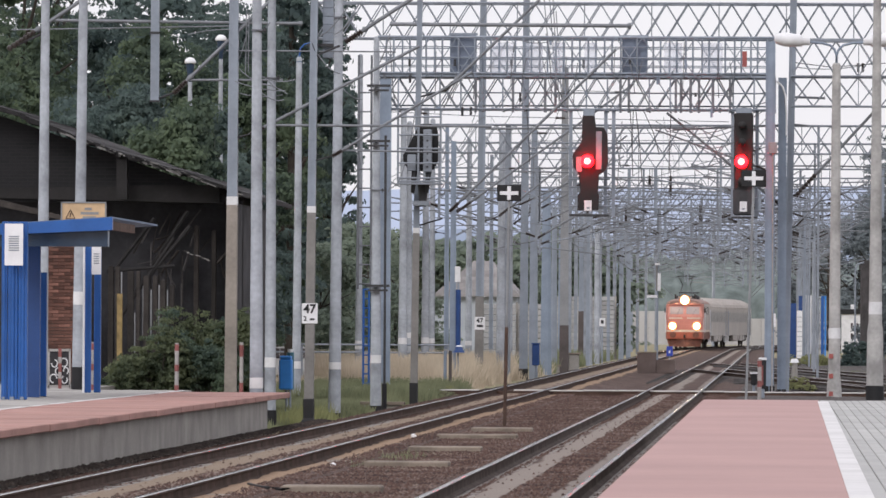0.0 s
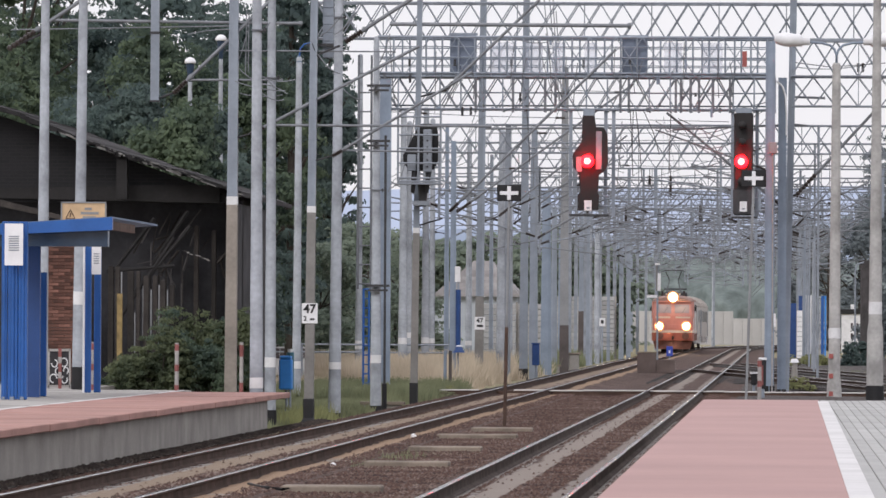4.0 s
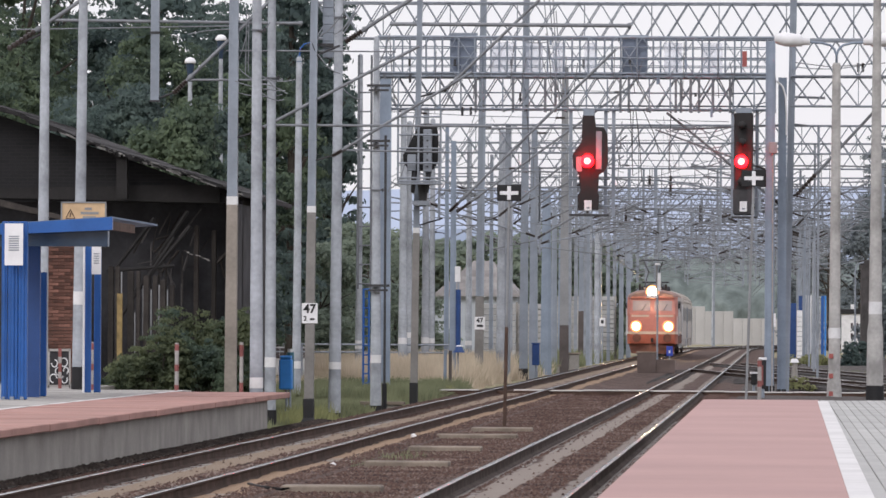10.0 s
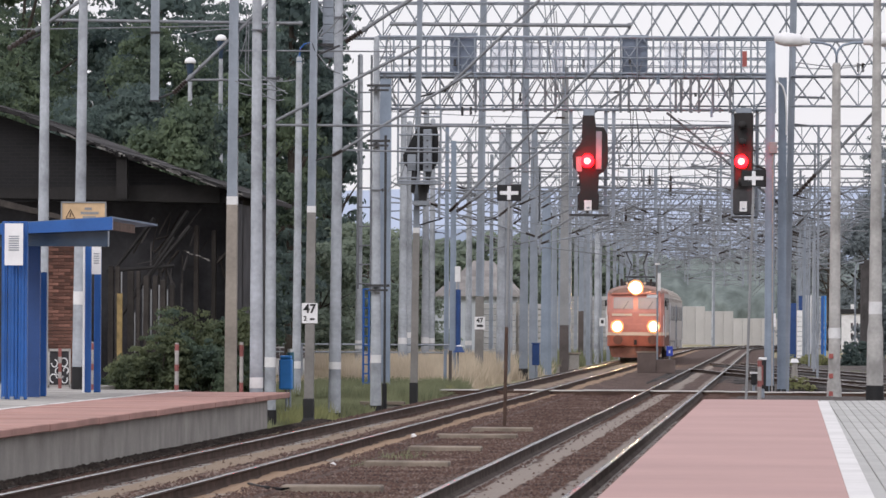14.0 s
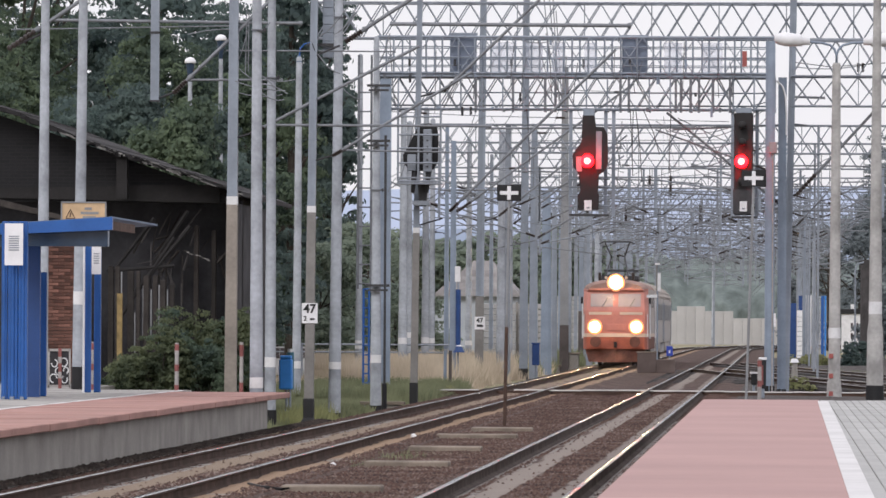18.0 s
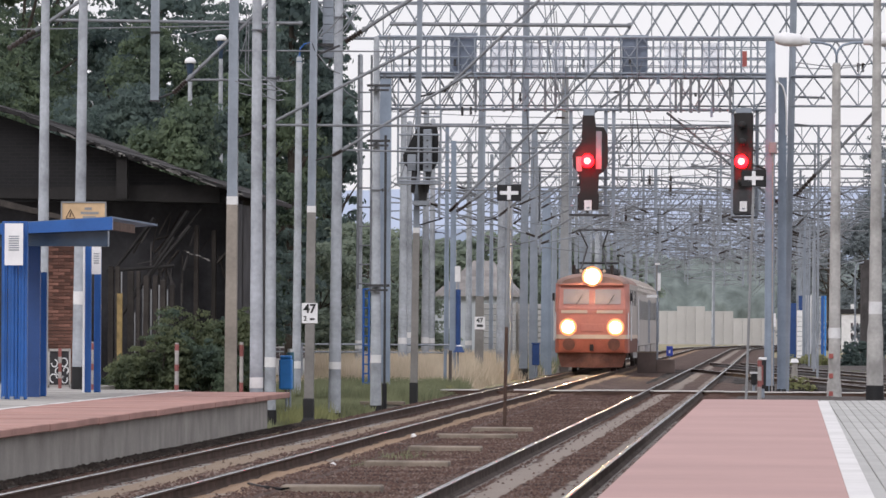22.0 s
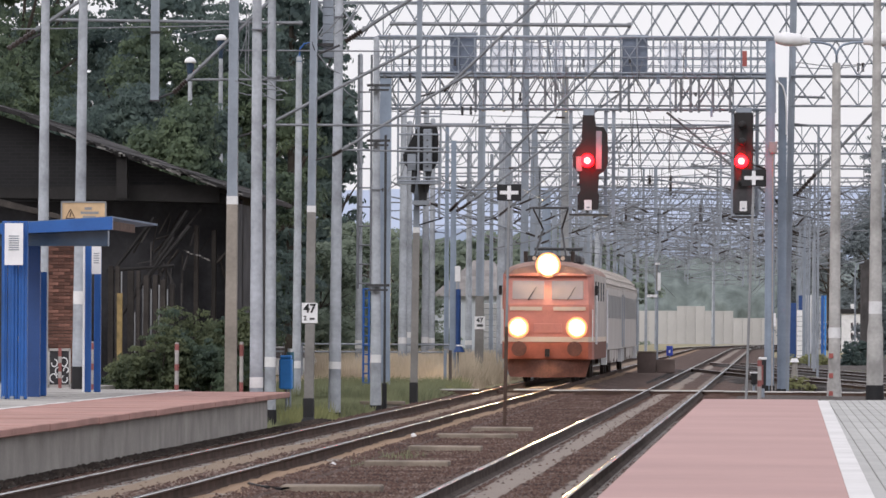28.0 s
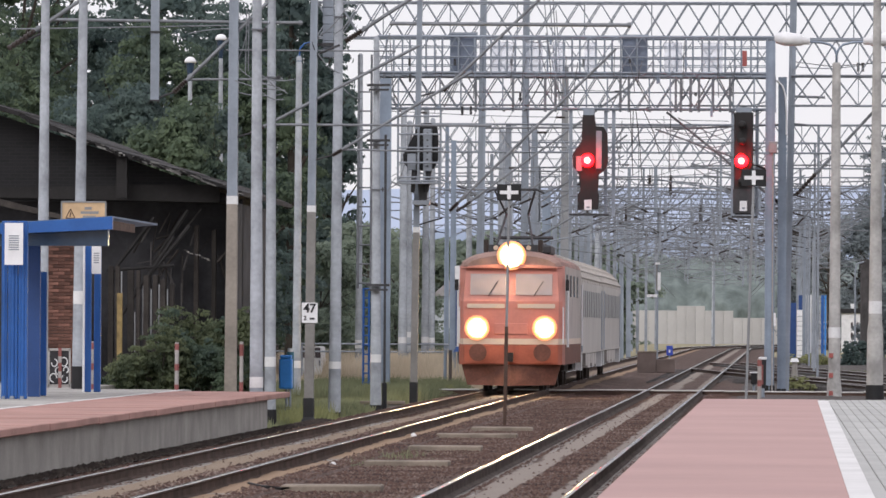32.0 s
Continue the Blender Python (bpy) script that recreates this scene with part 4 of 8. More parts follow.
    for at_x, low, spread in ((-4.36, 6.1, 0.05), (-4.27, 6.55, -0.02), (-4.2, 5.9, 0.12), (-3.99, 6.7, 0.3), (-3.18, 6.2, -0.03), (-7.35, 6.4, 0.06)):
        part("dropper", path_tube([(at_x - ox, 0.3, 0.0), (at_x - ox + spread, 0.32, (low - z_low) * 0.5), (at_x - ox + spread * 1.6, 0.3, low - z_low)], 0.013, 5), DARK_STEEL, t, "dark hanging wire")
    # hangers for the signal cages
    for at_x in (-6.069, -5.058, -4.83, -1.395, -0.695):
        part("hanger", boxes((at_x - ox - 0.05, at_x - ox + 0.05, 0.1, 0.2, 4.898 - z_low, 0)), STEEL, t)
    return t


BRIDGE = signal_bridge()


def signals():
    # lit signal with a shouldered backboard
    c = thing("railway_signal", "black railway signal head showing a red light", "signal", "signals on the bridge", (-5.515, 188.4, 4.953))
    ox, oz = -5.515, 4.953
    ol = [(-5.708, 7.796), (-5.367, 7.797), (-5.317, 7.472), (-5.105, 7.457), (-4.991, 7.262), (-4.97, 6.417),
          (-5.067, 6.206), (-5.229, 6.091), (-5.259, 5.604), (-5.226, 5.506), (-5.24, 5.084), (-5.841, 5.081),
          (-5.843, 5.504), (-5.762, 5.602), (-5.814, 6.121), (-5.977, 6.316), (-5.995, 6.641), (-5.882, 6.836), (-5.737, 7.032)]
    part("backboard", prism([(a - ox, b - oz) for a, b in ol], 0, 0.22), SIGNAL_BLACK, c)
    def lens(cx, cz, lit, parent, r=0.11):
        bm = bmesh.new()
        bar(bm, (cx, -0.30, cz), (cx, 0, cz), r * 1.25, r * 1.25, 16)
        part("hood", bm, SIGNAL_BLACK, parent)
        ball = bmesh.new()
        # the lit lens is oversized to paint its red halo
        bmesh.ops.create_uvsphere(ball, u_segments=20, v_segments=10, radius=r * (1.7 if lit else 1.2))
        for v in ball.verts:
            v.co = Vector((v.co.x + cx, v.co.y * 0.5 - 0.32, v.co.z + cz))
        p = part("lens", ball, RED_LIGHT if lit else SIGNAL_BLACK, parent, "glowing red lens" if lit else "dark lens")
        # pale disc paints the overexposed centre of the lamp
        if lit:
            part("filament", bars([((cx, -0.43, cz), (cx, -0.40, cz), r * 0.8, r * 0.85)], 18), HOT_CORE, p)
    lens(-5.555 - ox, 6.48 - oz, True, c)
    part("number_plate", boxes((-5.647 - ox, -5.436 - ox, -0.05, -0.02, 5.066 - oz, 5.359 - oz)), WHITE, c, "small white plate")
    part("plate_mark", boxes((-5.58 - ox, -5.49 - ox, -0.06, -0.05, 5.12 - oz, 5.165 - oz)), GALV, c)
    part("light_box", boxes((-5.315 - ox, -5.152 - ox, -0.06, -0.01, 6.254 - oz, 7.343 - oz)), GALV, c, "pale lamp housing")
    part("light_box", boxes((-5.883 - ox, -5.721 - ox, -0.06, -0.01, 6.187 - oz, 6.609 - oz)), GALV, c, "pale lamp housing")
    part("bracket", boxes((-0.05, 0.05, 0.2, 0.75, 2.2, 2.35)), DARK_STEEL, c)
    part("neck", boxes((-0.18, 0.14, 0.1, 0.7, 7.78 - oz, 7.992 - oz)), STEEL, c)
    part("cage_floor", boxes((-6.068 - ox, -4.93 - ox, -0.35, 0.5, -0.05, 0.0)), DARK_STEEL, c)
    for zz in (6.86, 6.58, 5.98, 5.75, 5.48, 5.2):
        part("cage_rail", bars([((-6.068 - ox, 0.4, zz - oz), (-4.93 - ox, 0.4, zz - oz), 0.024)], 6), STEEL, c)
    # lit signal with a straight board
    c2 = thing("railway_signal", "tall straight black signal head showing a red light", "signal", "signals on the bridge", (-1.101, 188.4, 4.907))
    ox, oz = -1.101, 4.907
    part("backboard", boxes((-1.35 - ox, -0.799 - ox, 0, 0.25, 0.05, 7.894 - oz), bevel=0.03), SIGNAL_BLACK, c2)
    part("neck", boxes((-0.2, 0.25, 0.1, 0.7, 7.845 - oz, 8.04 - oz)), STEEL, c2)
    part("head_plate", boxes((-1.378 - ox, -0.843 - ox, -0.02, -0.001, 0.08, 5.686 - oz)), DARK_STEEL, c2)
    lens(-1.14 - ox, 6.481 - oz, True, c2)
    for lamp_z in (7.536, 7.049, 5.913):
        lens(-0.02, lamp_z - oz, False, c2, 0.09)
    part("number_plate", boxes((-1.183 - ox, -0.973 - ox, -0.07, -0.03, 5.053 - oz, 5.345 - oz)), WHITE, c2, "small white plate")
    part("plate_mark", boxes((-1.115 - ox, -1.03 - ox, -0.08, -0.07, 5.11 - oz, 5.155 - oz)), GALV, c2)
    for zz in (7.4, 6.9, 6.2, 5.75, 5.45, 5.1):
        part("cage_rail", bars([((-1.42 - ox, 0.4, zz - oz), (-0.68 - ox, 0.4, zz - oz), 0.022)], 6), STEEL, c2)
    part("cage_floor", boxes((-1.42 - ox, -0.68 - ox, -0.3, 0.5, -0.05, 0.0)), DARK_STEEL, c2)
    # signal seen from behind, in its cage
    c3 = thing("railway_signal", "black signal heads in a grey service cage", "signal", at=(-9.408, 171.2, 5.494))
    ox, oz = -9.408, 5.494
    ol = [(-9.519, 6.884), (-9.416, 7.003), (-9.164, 7.018), (-9.001, 6.915), (-8.955, 6.708), (-8.966, 6.043), (-9.069, 5.821),
          (-9.335, 5.761), (-9.75, 5.818), (-9.869, 5.995), (-9.885, 6.187), (-9.782, 6.35)]
    part("backboard", prism([(a - ox, b - oz) for a, b in ol], 0, 0.12), BLACK, c3)
    part("light_box", boxes((-9.339 - ox, -9.117 - ox, -0.3, -0.01, 5.746 - oz, 6.855 - oz), bevel=0.02), GALV, c3, "pale lamp housing")
    part("light_box", boxes((-9.754 - ox, -9.517 - ox, -0.3, -0.01, 5.774 - oz, 6.203 - oz), bevel=0.02), GALV, c3, "pale lamp housing")
    for k in range(6):
        part("bolt", boxes((-9.25 - ox, -9.205 - ox, -0.32, -0.301, 5.86 + 0.17 * k - oz, 5.9 + 0.17 * k - oz)), DARK_STEEL, c3)
    for xx in (-9.62, -9.25):
        part("cable_tail", bars([((xx - ox, -0.1, 5.2 - oz), (xx - ox + 0.05, -0.1, 5.78 - oz), 0.05, 0.08)], 8), DARK_STEEL, c3, "dark cable tail")
    for zz in (5.494, 5.583, 5.967, 6.352, 6.707, 7.18):
        part("cage_rail", bars([((-10.002 - ox, -0.45, zz - oz), (-8.862 - ox, -0.45, zz - oz), 0.025)], 6), GALV, c3)
    for xx in (-9.987, -9.454, -8.876):
        part("cage_post", bars([((xx - ox, -0.45, 0), (xx - ox, -0.45, 7.372 - oz), 0.03)], 6), GALV, c3)
    part("cage_floor", boxes((-10.016 - ox, -8.832 - ox, -0.5, 0.3, -0.08, -0.03)), GALV, c3)
    part("stem", bars([((0.05, 0.05, 4.844 - oz), (0.05, 0.05, -0.05), 0.09, 0.14)], 10), DARK_STEEL, c3)
    part("bracket", boxes((-0.2, 0.22, -0.1, 0.75, 4.873 - oz, 4.991 - oz)), GALV, c3)


signals()


# ---------------------------------------------------------------- boards and plates
def plus_board(x, y, base, zc, w, h, lean, sleeve=0.0):
    t = thing("section_board", "black track board with a white cross on a thin post", "sign", "cross boards between the tracks", (x, y, base))
    z = zc - base
    part("post", bars([((lean * z * -1, 0.06, 0), (0, 0.06, z), 0.025)], 8), STEEL_WARM, t)
    if sleeve:
        part("sleeve", bars([((-lean * z, 0.06, 0), (-lean * (z - sleeve), 0.06, sleeve), 0.035)], 8), RUST, t, "rusty lower post")
    part("board", boxes((-w / 2, w / 2, 0.0, 0.03, z - h / 2, z + h / 2), bevel=0.006), BLACK, t)
    part("cross_arm", boxes((-w * 0.38, w * 0.38, -0.008, -0.001, z - h * 0.11, z + h * 0.11)), WHITE, t, "white bar")
    part("cross_stem", boxes((-h * 0.11, h * 0.11, -0.014, -0.0085, z - h * 0.42, z + h * 0.42)), WHITE, t, "white bar")


plus_board(-5.224, 126, -0.2, 4.282, 0.467, 0.315, 0.015, 1.9)
plus_board(-0.523, 126, -0.3, 4.584, 0.478, 0.326, 0.03)


def text(body, size, loc, parent, material, name="lettering"):
    cu = bpy.data.curves.new(name, "FONT")
    cu.body, cu.size, cu.align_x, cu.align_y, cu.extrude = body, size, "CENTER", "CENTER", 0.002
    cu.offset = size * 0.03
    cu.materials.append(material)
    ob = new(name, cu)
    ob.parent = parent
    ob.location, ob.rotation_euler = loc, (radians(90), 0, 0)
    return ob


def number_plates():
    t = thing("kilometre_plate", "white kilometre plate reading 47 on the mast", "sign", "kilometre plates", (-9.552, 132.86, 1.96))
    w, h = 0.321, 0.412
    part("plate", boxes((-w / 2, w / 2, 0, 0.02, -h / 2, h / 2), bevel=0.004), WHITE, t)
    text("47", 0.25, (0, -0.004, 0.085), t, BLACK)
    text("2", 0.13, (-0.09, -0.004, -0.11), t, BLACK)
    part("mark", boxes((0.0, 0.1, -0.004, -0.001, -0.14, -0.1)), DARK_STEEL, t)
    t2 = thing("kilometre_plate", "small white kilometre plate reading 47", "sign", "kilometre plates", (-10.768, 234.86, 1.846))
    part("plate", boxes((-0.19, 0.19, 0, 0.02, -0.24, 0.22), bevel=0.004), WHITE, t2)
    text("47", 0.24, (0, -0.004, 0.08), t2, BLACK)
    part("mark", boxes((-0.11, 0.12, -0.004, -0.001, -0.15, -0.06)), DARK_STEEL, t2)
    t3 = thing("kilometre_plate", "small white plate far along the line", "sign", "kilometre plates", (-9.738, 359, 2.02))
    part("plate", boxes((-0.16, 0.16, 0, 0.02, -0.24, 0.2), bevel=0.004), WHITE, t3)
    part("mark", boxes((-0.08, 0.08, -0.004, -0.001, -0.1, 0.1)), DARK_STEEL, t3)
    part("post", bars([((0, 0.1, -2.4), (0, 0.1, 0.2), 0.04)], 6), STEEL, t3)
    t4 = thing("white_marker", "narrow white marker plate on a slim post", "sign", at=(-10.571, 214.6, 3.423))
    part("plate", boxes((-0.09, 0.09, 0, 0.03, -0.25, 0.26), bevel=0.01), WHITE, t4)
    part("post", bars([((0.02, 0.06, 0.95 - 3.423), (0.02, 0.06, -0.5), 0.085)], 10), BLUE_DARK, t4, "dark blue sleeve")
    part("stem", bars([((0.02, 0.08, GROUND_Z - 3.423), (0.02, 0.08, 0), 0.03)], 8), STEEL, t4)
    part("lamp_dome", bars([((0.06, -0.02, 0.86 - 3.423), (0.06, -0.02, 1.06 - 3.423), 0.21, 0.09)], 14), BLUE_DARK, t4, "dark blue lamp dome")
    part("dome_rim", bars([((0.06, -0.02, 1.06 - 3.423), (0.06, -0.02, 1.1 - 3.423), 0.12, 0.06)], 14), DULL_WHITE, t4, "pale dome top")


number_plates()


# ---------------------------------------------------------------- overhead line
def insulator(p, q, parent, r=0.07):
    """A ribbed ceramic insulator from p to q."""
    p, q = Vector(p), Vector(q)
    bm = bmesh.new()
    w = (q - p).normalized()
    a = w.orthogonal().normalized()
    b = w.cross(a)
    prev = None
    for i in range(15):
        k = r * (1.0 if i % 2 else 0.55)
        c = p.lerp(q, i / 14)
        ring = [bm.verts.new(c + (a * math.cos(j * math.tau / 10) + b * math.sin(j * math.tau / 10)) * k) for j in range(10)]
        if prev:
            for j in range(10):
                bm.faces.new((prev[j], prev[(j + 1) % 10], ring[(j + 1) % 10], ring[j]))
        else:
            bm.faces.new(ring[::-1])
        prev = ring
    bm.faces.new(prev)
    part("insulator", bm, CERAMIC, parent, "dark ribbed insulator")


def cantilever(foot, head, r=0.045, ins=(0.0, 0.1), hold=None, label="grey tubular cantilever arm of the overhead line", far=False):
    """A slanting tube from foot up to head, with its insulator near the foot."""
    t = thing("cantilever_arm", label, "cantilever", "cantilever arms", foot)
    d = Vector(head) - Vector(foot)
    r *= 0.72
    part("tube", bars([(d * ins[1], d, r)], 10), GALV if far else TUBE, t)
    insulator(d * ins[0], d * ins[1], t, r * 1.7)
    part("clamp", bars([(d * (ins[1] + 0.02), d * (ins[1] + 0.05), r * 1.5)], 10), TUBE, t)
    if hold:
        part("bracket", bars([(Vector(hold) - Vector(foot), d * 0.01, r * 0.6)], 6), DARK_STEEL, t)
    return t


def cross_tube(p, q, r=0.03, label="straight grey steel cross tube of the overhead line"):
    t = thing("cross_tube", label, "tube", "cross tubes", p)
    d = Vector(q) - Vector(p)
    part("tube", bars([((0, 0, 0), d, r)], 8), TUBE, t)
    part("end_fitting", bars([(d * 0.985, d * 1.0, r * 1.5)], 8), TUBE, t)
    return t


def overhead():
    # slanting arms, near to far
    cantilever((-15.523, 131, 7.226), (-13.695, 131, 8.457), 0.055, (0.0, 0.3), (-14.841, 131, 7.546))
    cantilever((-12.366, 133, 6.423), (-10.151, 133, 8.57), 0.05, (0.0, 0.12), (-12.724, 133, 6.306))
    cantilever((-10.792, 133, 5.6), (-7.358, 133, 7.405), 0.045, (0.0, 0.08), (-11.161, 133, 5.506))
    cantilever((-9.118, 133, 5.158), (-6.285, 133, 6.88), 0.04, (0.0, 0.07), (-9.521, 133, 5.052))
    cantilever((-8.992, 133, 7.4), (-7.443, 133, 8.416), 0.055, (0.08, 0.3), (-9.498, 133, 7.192))
    cantilever((-8.926, 172, 4.504), (-4.345, 172, 9.005), 0.05, (0.05, 0.1), (-9.535, 172, 4.353))
    cantilever((-8.869, 172, 7.891), (-6.355, 172, 10.305), 0.055, (0.0, 0.1), (-9.508, 172, 7.74))
    cantilever((-10.638, 215, 5.467), (-4.869, 215, 9.683), 0.05, (0.0, 0.08), (-10.768, 215, 5.43))
    cantilever((-10.165, 235, 5.642), (-7.74, 235, 7.578), 0.05, (0.02, 0.2), (-10.773, 235, 5.436))
    cantilever((-10.765, 262, 5.758), (-6.149, 262, 9.393), 0.05, (0.02, 0.12), (-10.856, 262, 5.712))
    cantilever((-9.858, 262, 5.197), (-6.139, 262, 7.36), 0.05, (0.02, 0.12), (-9.88, 262, 5.174))
    cantilever((0.462, 192.55, 5.631), (2.685, 192.55, 8.044), 0.06, (0.0, 0.25), (0.297, 192.55, 5.581))
    cantilever((0.466, 192.55, 4.719), (1.454, 192.55, 5.801), 0.03, (0.0, 0.2), (0.301, 192.55, 4.652))
    cantilever((-0.033, 189.8, 5.295), (-3.313, 189.8, 7.932), 0.05, (0.0, 0.06), (0.049, 189.8, 5.23))
    cantilever((-0.46, 189, 6.287), (-3.622, 189, 7.416), 0.035, (0.0, 0.08), (-0.346, 189, 6.255))
    for y in PORTALS:
        for x0, x1 in ((X_LEFT - 2.9, X_LEFT + 0.4), (1.4, X_RIGHT - 0.4), (1.4, 4.8)):
            z = 6.3 + rise(y) + 0.3 * math.sin(y + x0)
            u = 0.45 if x1 > x0 else -0.45
            cantilever((x0 + u, y + 0.45, z), (x1, y + 0.45, z + 1.3), 0.04, (0.0, 0.15), (x0, y + 0.45, z - 0.1))
            cross_tube((x0, y + 0.45, z + 1.25), (x1, y + 0.45, z + 1.2), 0.03)
    rng = random.Random(11)
    for k in range(25):
        y = 262 + 13.5 * k
        x = rng.choice((X_LEFT - 3.1, X_LEFT - 5.4, 1.2, X_LEFT - 6.0, X_LEFT - 4.2, X_LEFT - 2.7)) + bend(y)
        if -0.0215 < x / y < -0.0105:
            x -= 0.013 * y
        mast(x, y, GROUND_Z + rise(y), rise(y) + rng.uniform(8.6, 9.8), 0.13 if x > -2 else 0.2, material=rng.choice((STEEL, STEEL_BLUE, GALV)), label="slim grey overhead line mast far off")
        for j in range(3):
            s, z = rng.choice((-1, 1)), rise(y) + rng.uniform(5.2, 7.4)
            r = rng.uniform(1.8, 3.4)
            p = (x + s * 0.4, y, z)
            cantilever(p, (x + s * r, y, z + rng.uniform(0.5, 1.6)), 0.045, (0.0, 0.14), (x, y, z - 0.05))
            if j < 2:
                cross_tube((x, y, z + 1.1), (x + s * r * 1.15, y, z + 1.1 + rng.uniform(-0.15, 0.15)), 0.028)
        w = thing("stay_wire", "slanting stay wire of an overhead line mast", "wire", "stay wires", (x, y, rise(y) + 7.1))
        part("wire", bars([((0, 0, 0), (rng.choice((-1, 1)) * rng.uniform(2, 5), 8, -rng.uniform(1.0, 3.4)), 0.02)], 5), TUBE, w)
    for y, xs in ((272, (-5.2, -0.9, 4.2)), (318, (-5.6, -1.2)), (372, (-5.0, -0.7, 4.0)), (440, (-5.4, -1.0))):
        z0 = 8.0 + rise(y) + 0.25 * math.sin(y)
        for x in xs:
            t = thing("drop_post", "grey steel drop post hanging from a portal", "post", "drop posts", (x, y + 0.45, z0))
            h = rng.uniform(1.7, 2.3)
            part("channel", boxes((-0.07, 0.07, -0.45, 0.07, -h, 0.04)), STEEL, t)
            for s in (-1, 1):
                z = z0 - h + rng.uniform(0.1, 0.4)
                cantilever((x + s * 0.3, y + 0.45, z), (x + s * rng.uniform(1.6, 2.2), y + 0.45, z + rng.uniform(0.7, 1.2)), 0.045, (0.0, 0.16), (x, y + 0.45, z))
                cross_tube((x, y + 0.45, z0 - 0.5), (x + s * rng.uniform(1.7, 2.4), y + 0.45, z0 - 0.5 + rng.uniform(-0.4, 0.2)), 0.028)
                cross_tube((x, y + 0.45, z0 - h + 0.1), (x + s * rng.uniform(0.9, 1.8), y + 0.45, z0 - h - rng.uniform(0.0, 0.3)), 0.022)
    rng = random.Random(29)
    for k in range(84):
        beam = PORTALS[k % len(PORTALS)]
        y, top = beam + rng.choice((0.0, 0.9)), 8.0 + rise(beam) + 0.25 * math.sin(beam)
        x, z = rng.uniform(-13.2, 2.5), rise(y) + rng.uniform(5.0, 7.3)
        s, reach = rng.choice((-1, 1)), rng.uniform(1.7, 3.8)
        # paler steel than the near tubes puts distance haze into the colour
        t = thing("registration_arm", "far registration arm in a paler steel for the haze", "cantilever", "far registration arms", (x, y, z))
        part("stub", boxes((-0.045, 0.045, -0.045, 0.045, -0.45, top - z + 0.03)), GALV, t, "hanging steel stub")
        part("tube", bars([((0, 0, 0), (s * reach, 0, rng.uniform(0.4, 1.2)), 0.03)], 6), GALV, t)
        part("steady_tube", bars([((s * 0.02, 0, -0.15), (s * reach * 0.85, 0.3, rng.uniform(-0.5, 0.1)), 0.022)], 6), TUBE, t)
        part("tie_wire", bars([((0, 0, top - z), (s * reach, 0, rng.uniform(0.5, 1.0)), 0.012)], 5), TUBE, t)
        insulator((s * 0.05, 0, 0.0), (s * 0.4, 0, 0.12), t, 0.055)
    for k in range(44):
        beam = PORTALS[k % len(PORTALS)]
        y, top = beam + rng.choice((0.0, 0.9)), 8.0 + rise(beam) + 0.25 * math.sin(beam)
        x0 = rng.uniform(-13.2, -5.0)
        span, z = rng.uniform(5, 13), rise(y) + rng.uniform(5.6, 7.6)
        w = thing("span_wire", "thin span wire hung below a far portal", "wire", "far span wires", (x0, y, z))
        part("wire", path_tube([(span * i / 6, rng.uniform(-0.2, 0.2), -0.35 * math.sin(math.pi * i / 6)) for i in range(7)], 0.014, 5), TUBE, w)
        for u in (0.0, 1.0):
            part("hanger", bars([((u * span, 0, 0), (u * span, 0, top - z + 0.03), 0.016)], 5), TUBE, w)
        for u in (0.25, 0.6):
            part("dropper", bars([((u * span, 0, -0.24), (u * span + 0.1, 0, -0.3 - rng.uniform(0.4, 1.1)), 0.012)], 5), TUBE, w)
    t = thing("white_conduit", "worn pale cable conduit up the signal bridge leg", "conduit", at=(-0.235, 188.86, GROUND_Z))
    part("pipe", bars([((0, 0, 0), (0, 0, 6.805 - GROUND_Z), 0.022)], 8), WORN_WHITE, t)
    part("junction_box", boxes((-0.12, 0.12, -0.08, 0.04, 6.74 - GROUND_Z, 7.066 - GROUND_Z), bevel=0.01), STEEL_WARM, t)
    def sag(p, q, drop, r=0.014, material=TUBE, label="thin sagging cable of the overhead line"):
        p, q = Vector(p), Vector(q)
        t = thing("sagging_cable", label, "cable", "sagging cables", p)
        pts = [(q - p) * (i / 10) - Vector((0, 0, drop * 4 * (i / 10) * (1 - i / 10))) for i in range(11)]
        part("cable", path_tube(pts, r, 5), material, t)
    sag((-0.355, 189, 8.079), (-3.296, 189, 7.384), 0.35)
    sag((-0.353, 189, 7.835), (-2.317, 189, 6.899), 0.3)
    sag((-0.355, 189, 8.242), (-2.811, 189, 7.973), 0.12)
    sag((-9.51, 172, 8.067), (-10.12, 172, 5.39), 0.5)
    sag((-9.488, 171.9, 5.094), (-8.62, 172, 5.842), 0.3)
    sag((-10.796, 235, 9.96), (-11.559, 235, 8.131), 0.25)
    sag((-10.788, 235, 8.459), (-11.698, 235, 7.522), 0.3)
    sag((-11.448, 189, 5.754), (-10.926, 189, 6.115), 0.2)
    sag((-10.117, 258, 11.265), (-11.177, 258, 9.435), 0.3)
    sag((-9.823, 300, 13.087), (-10.792, 300, 10.236), 0.4)
    sag((-9.822, 300, 12.828), (-8.335, 300, 10.504), 0.5)
    sag((-9.512, 133, 7.537), (-8.79, 133, 8.252), 0.12, 0.012)
    sag((-11.204, 133, 6.956), (-10.862, 133, 7.705), 0.2, 0.012)
    sag((-11.181, 133, 7.094), (-10.383, 133, 6.614), 0.12, 0.012)
    sag((-9.785, 121.5, 7.134), (-9.502, 121.5, 7.345), 0.06, 0.012)
    sag((-9.781, 121.5, 6.398), (-9.411, 121.5, 6.126), -0.05, 0.012)
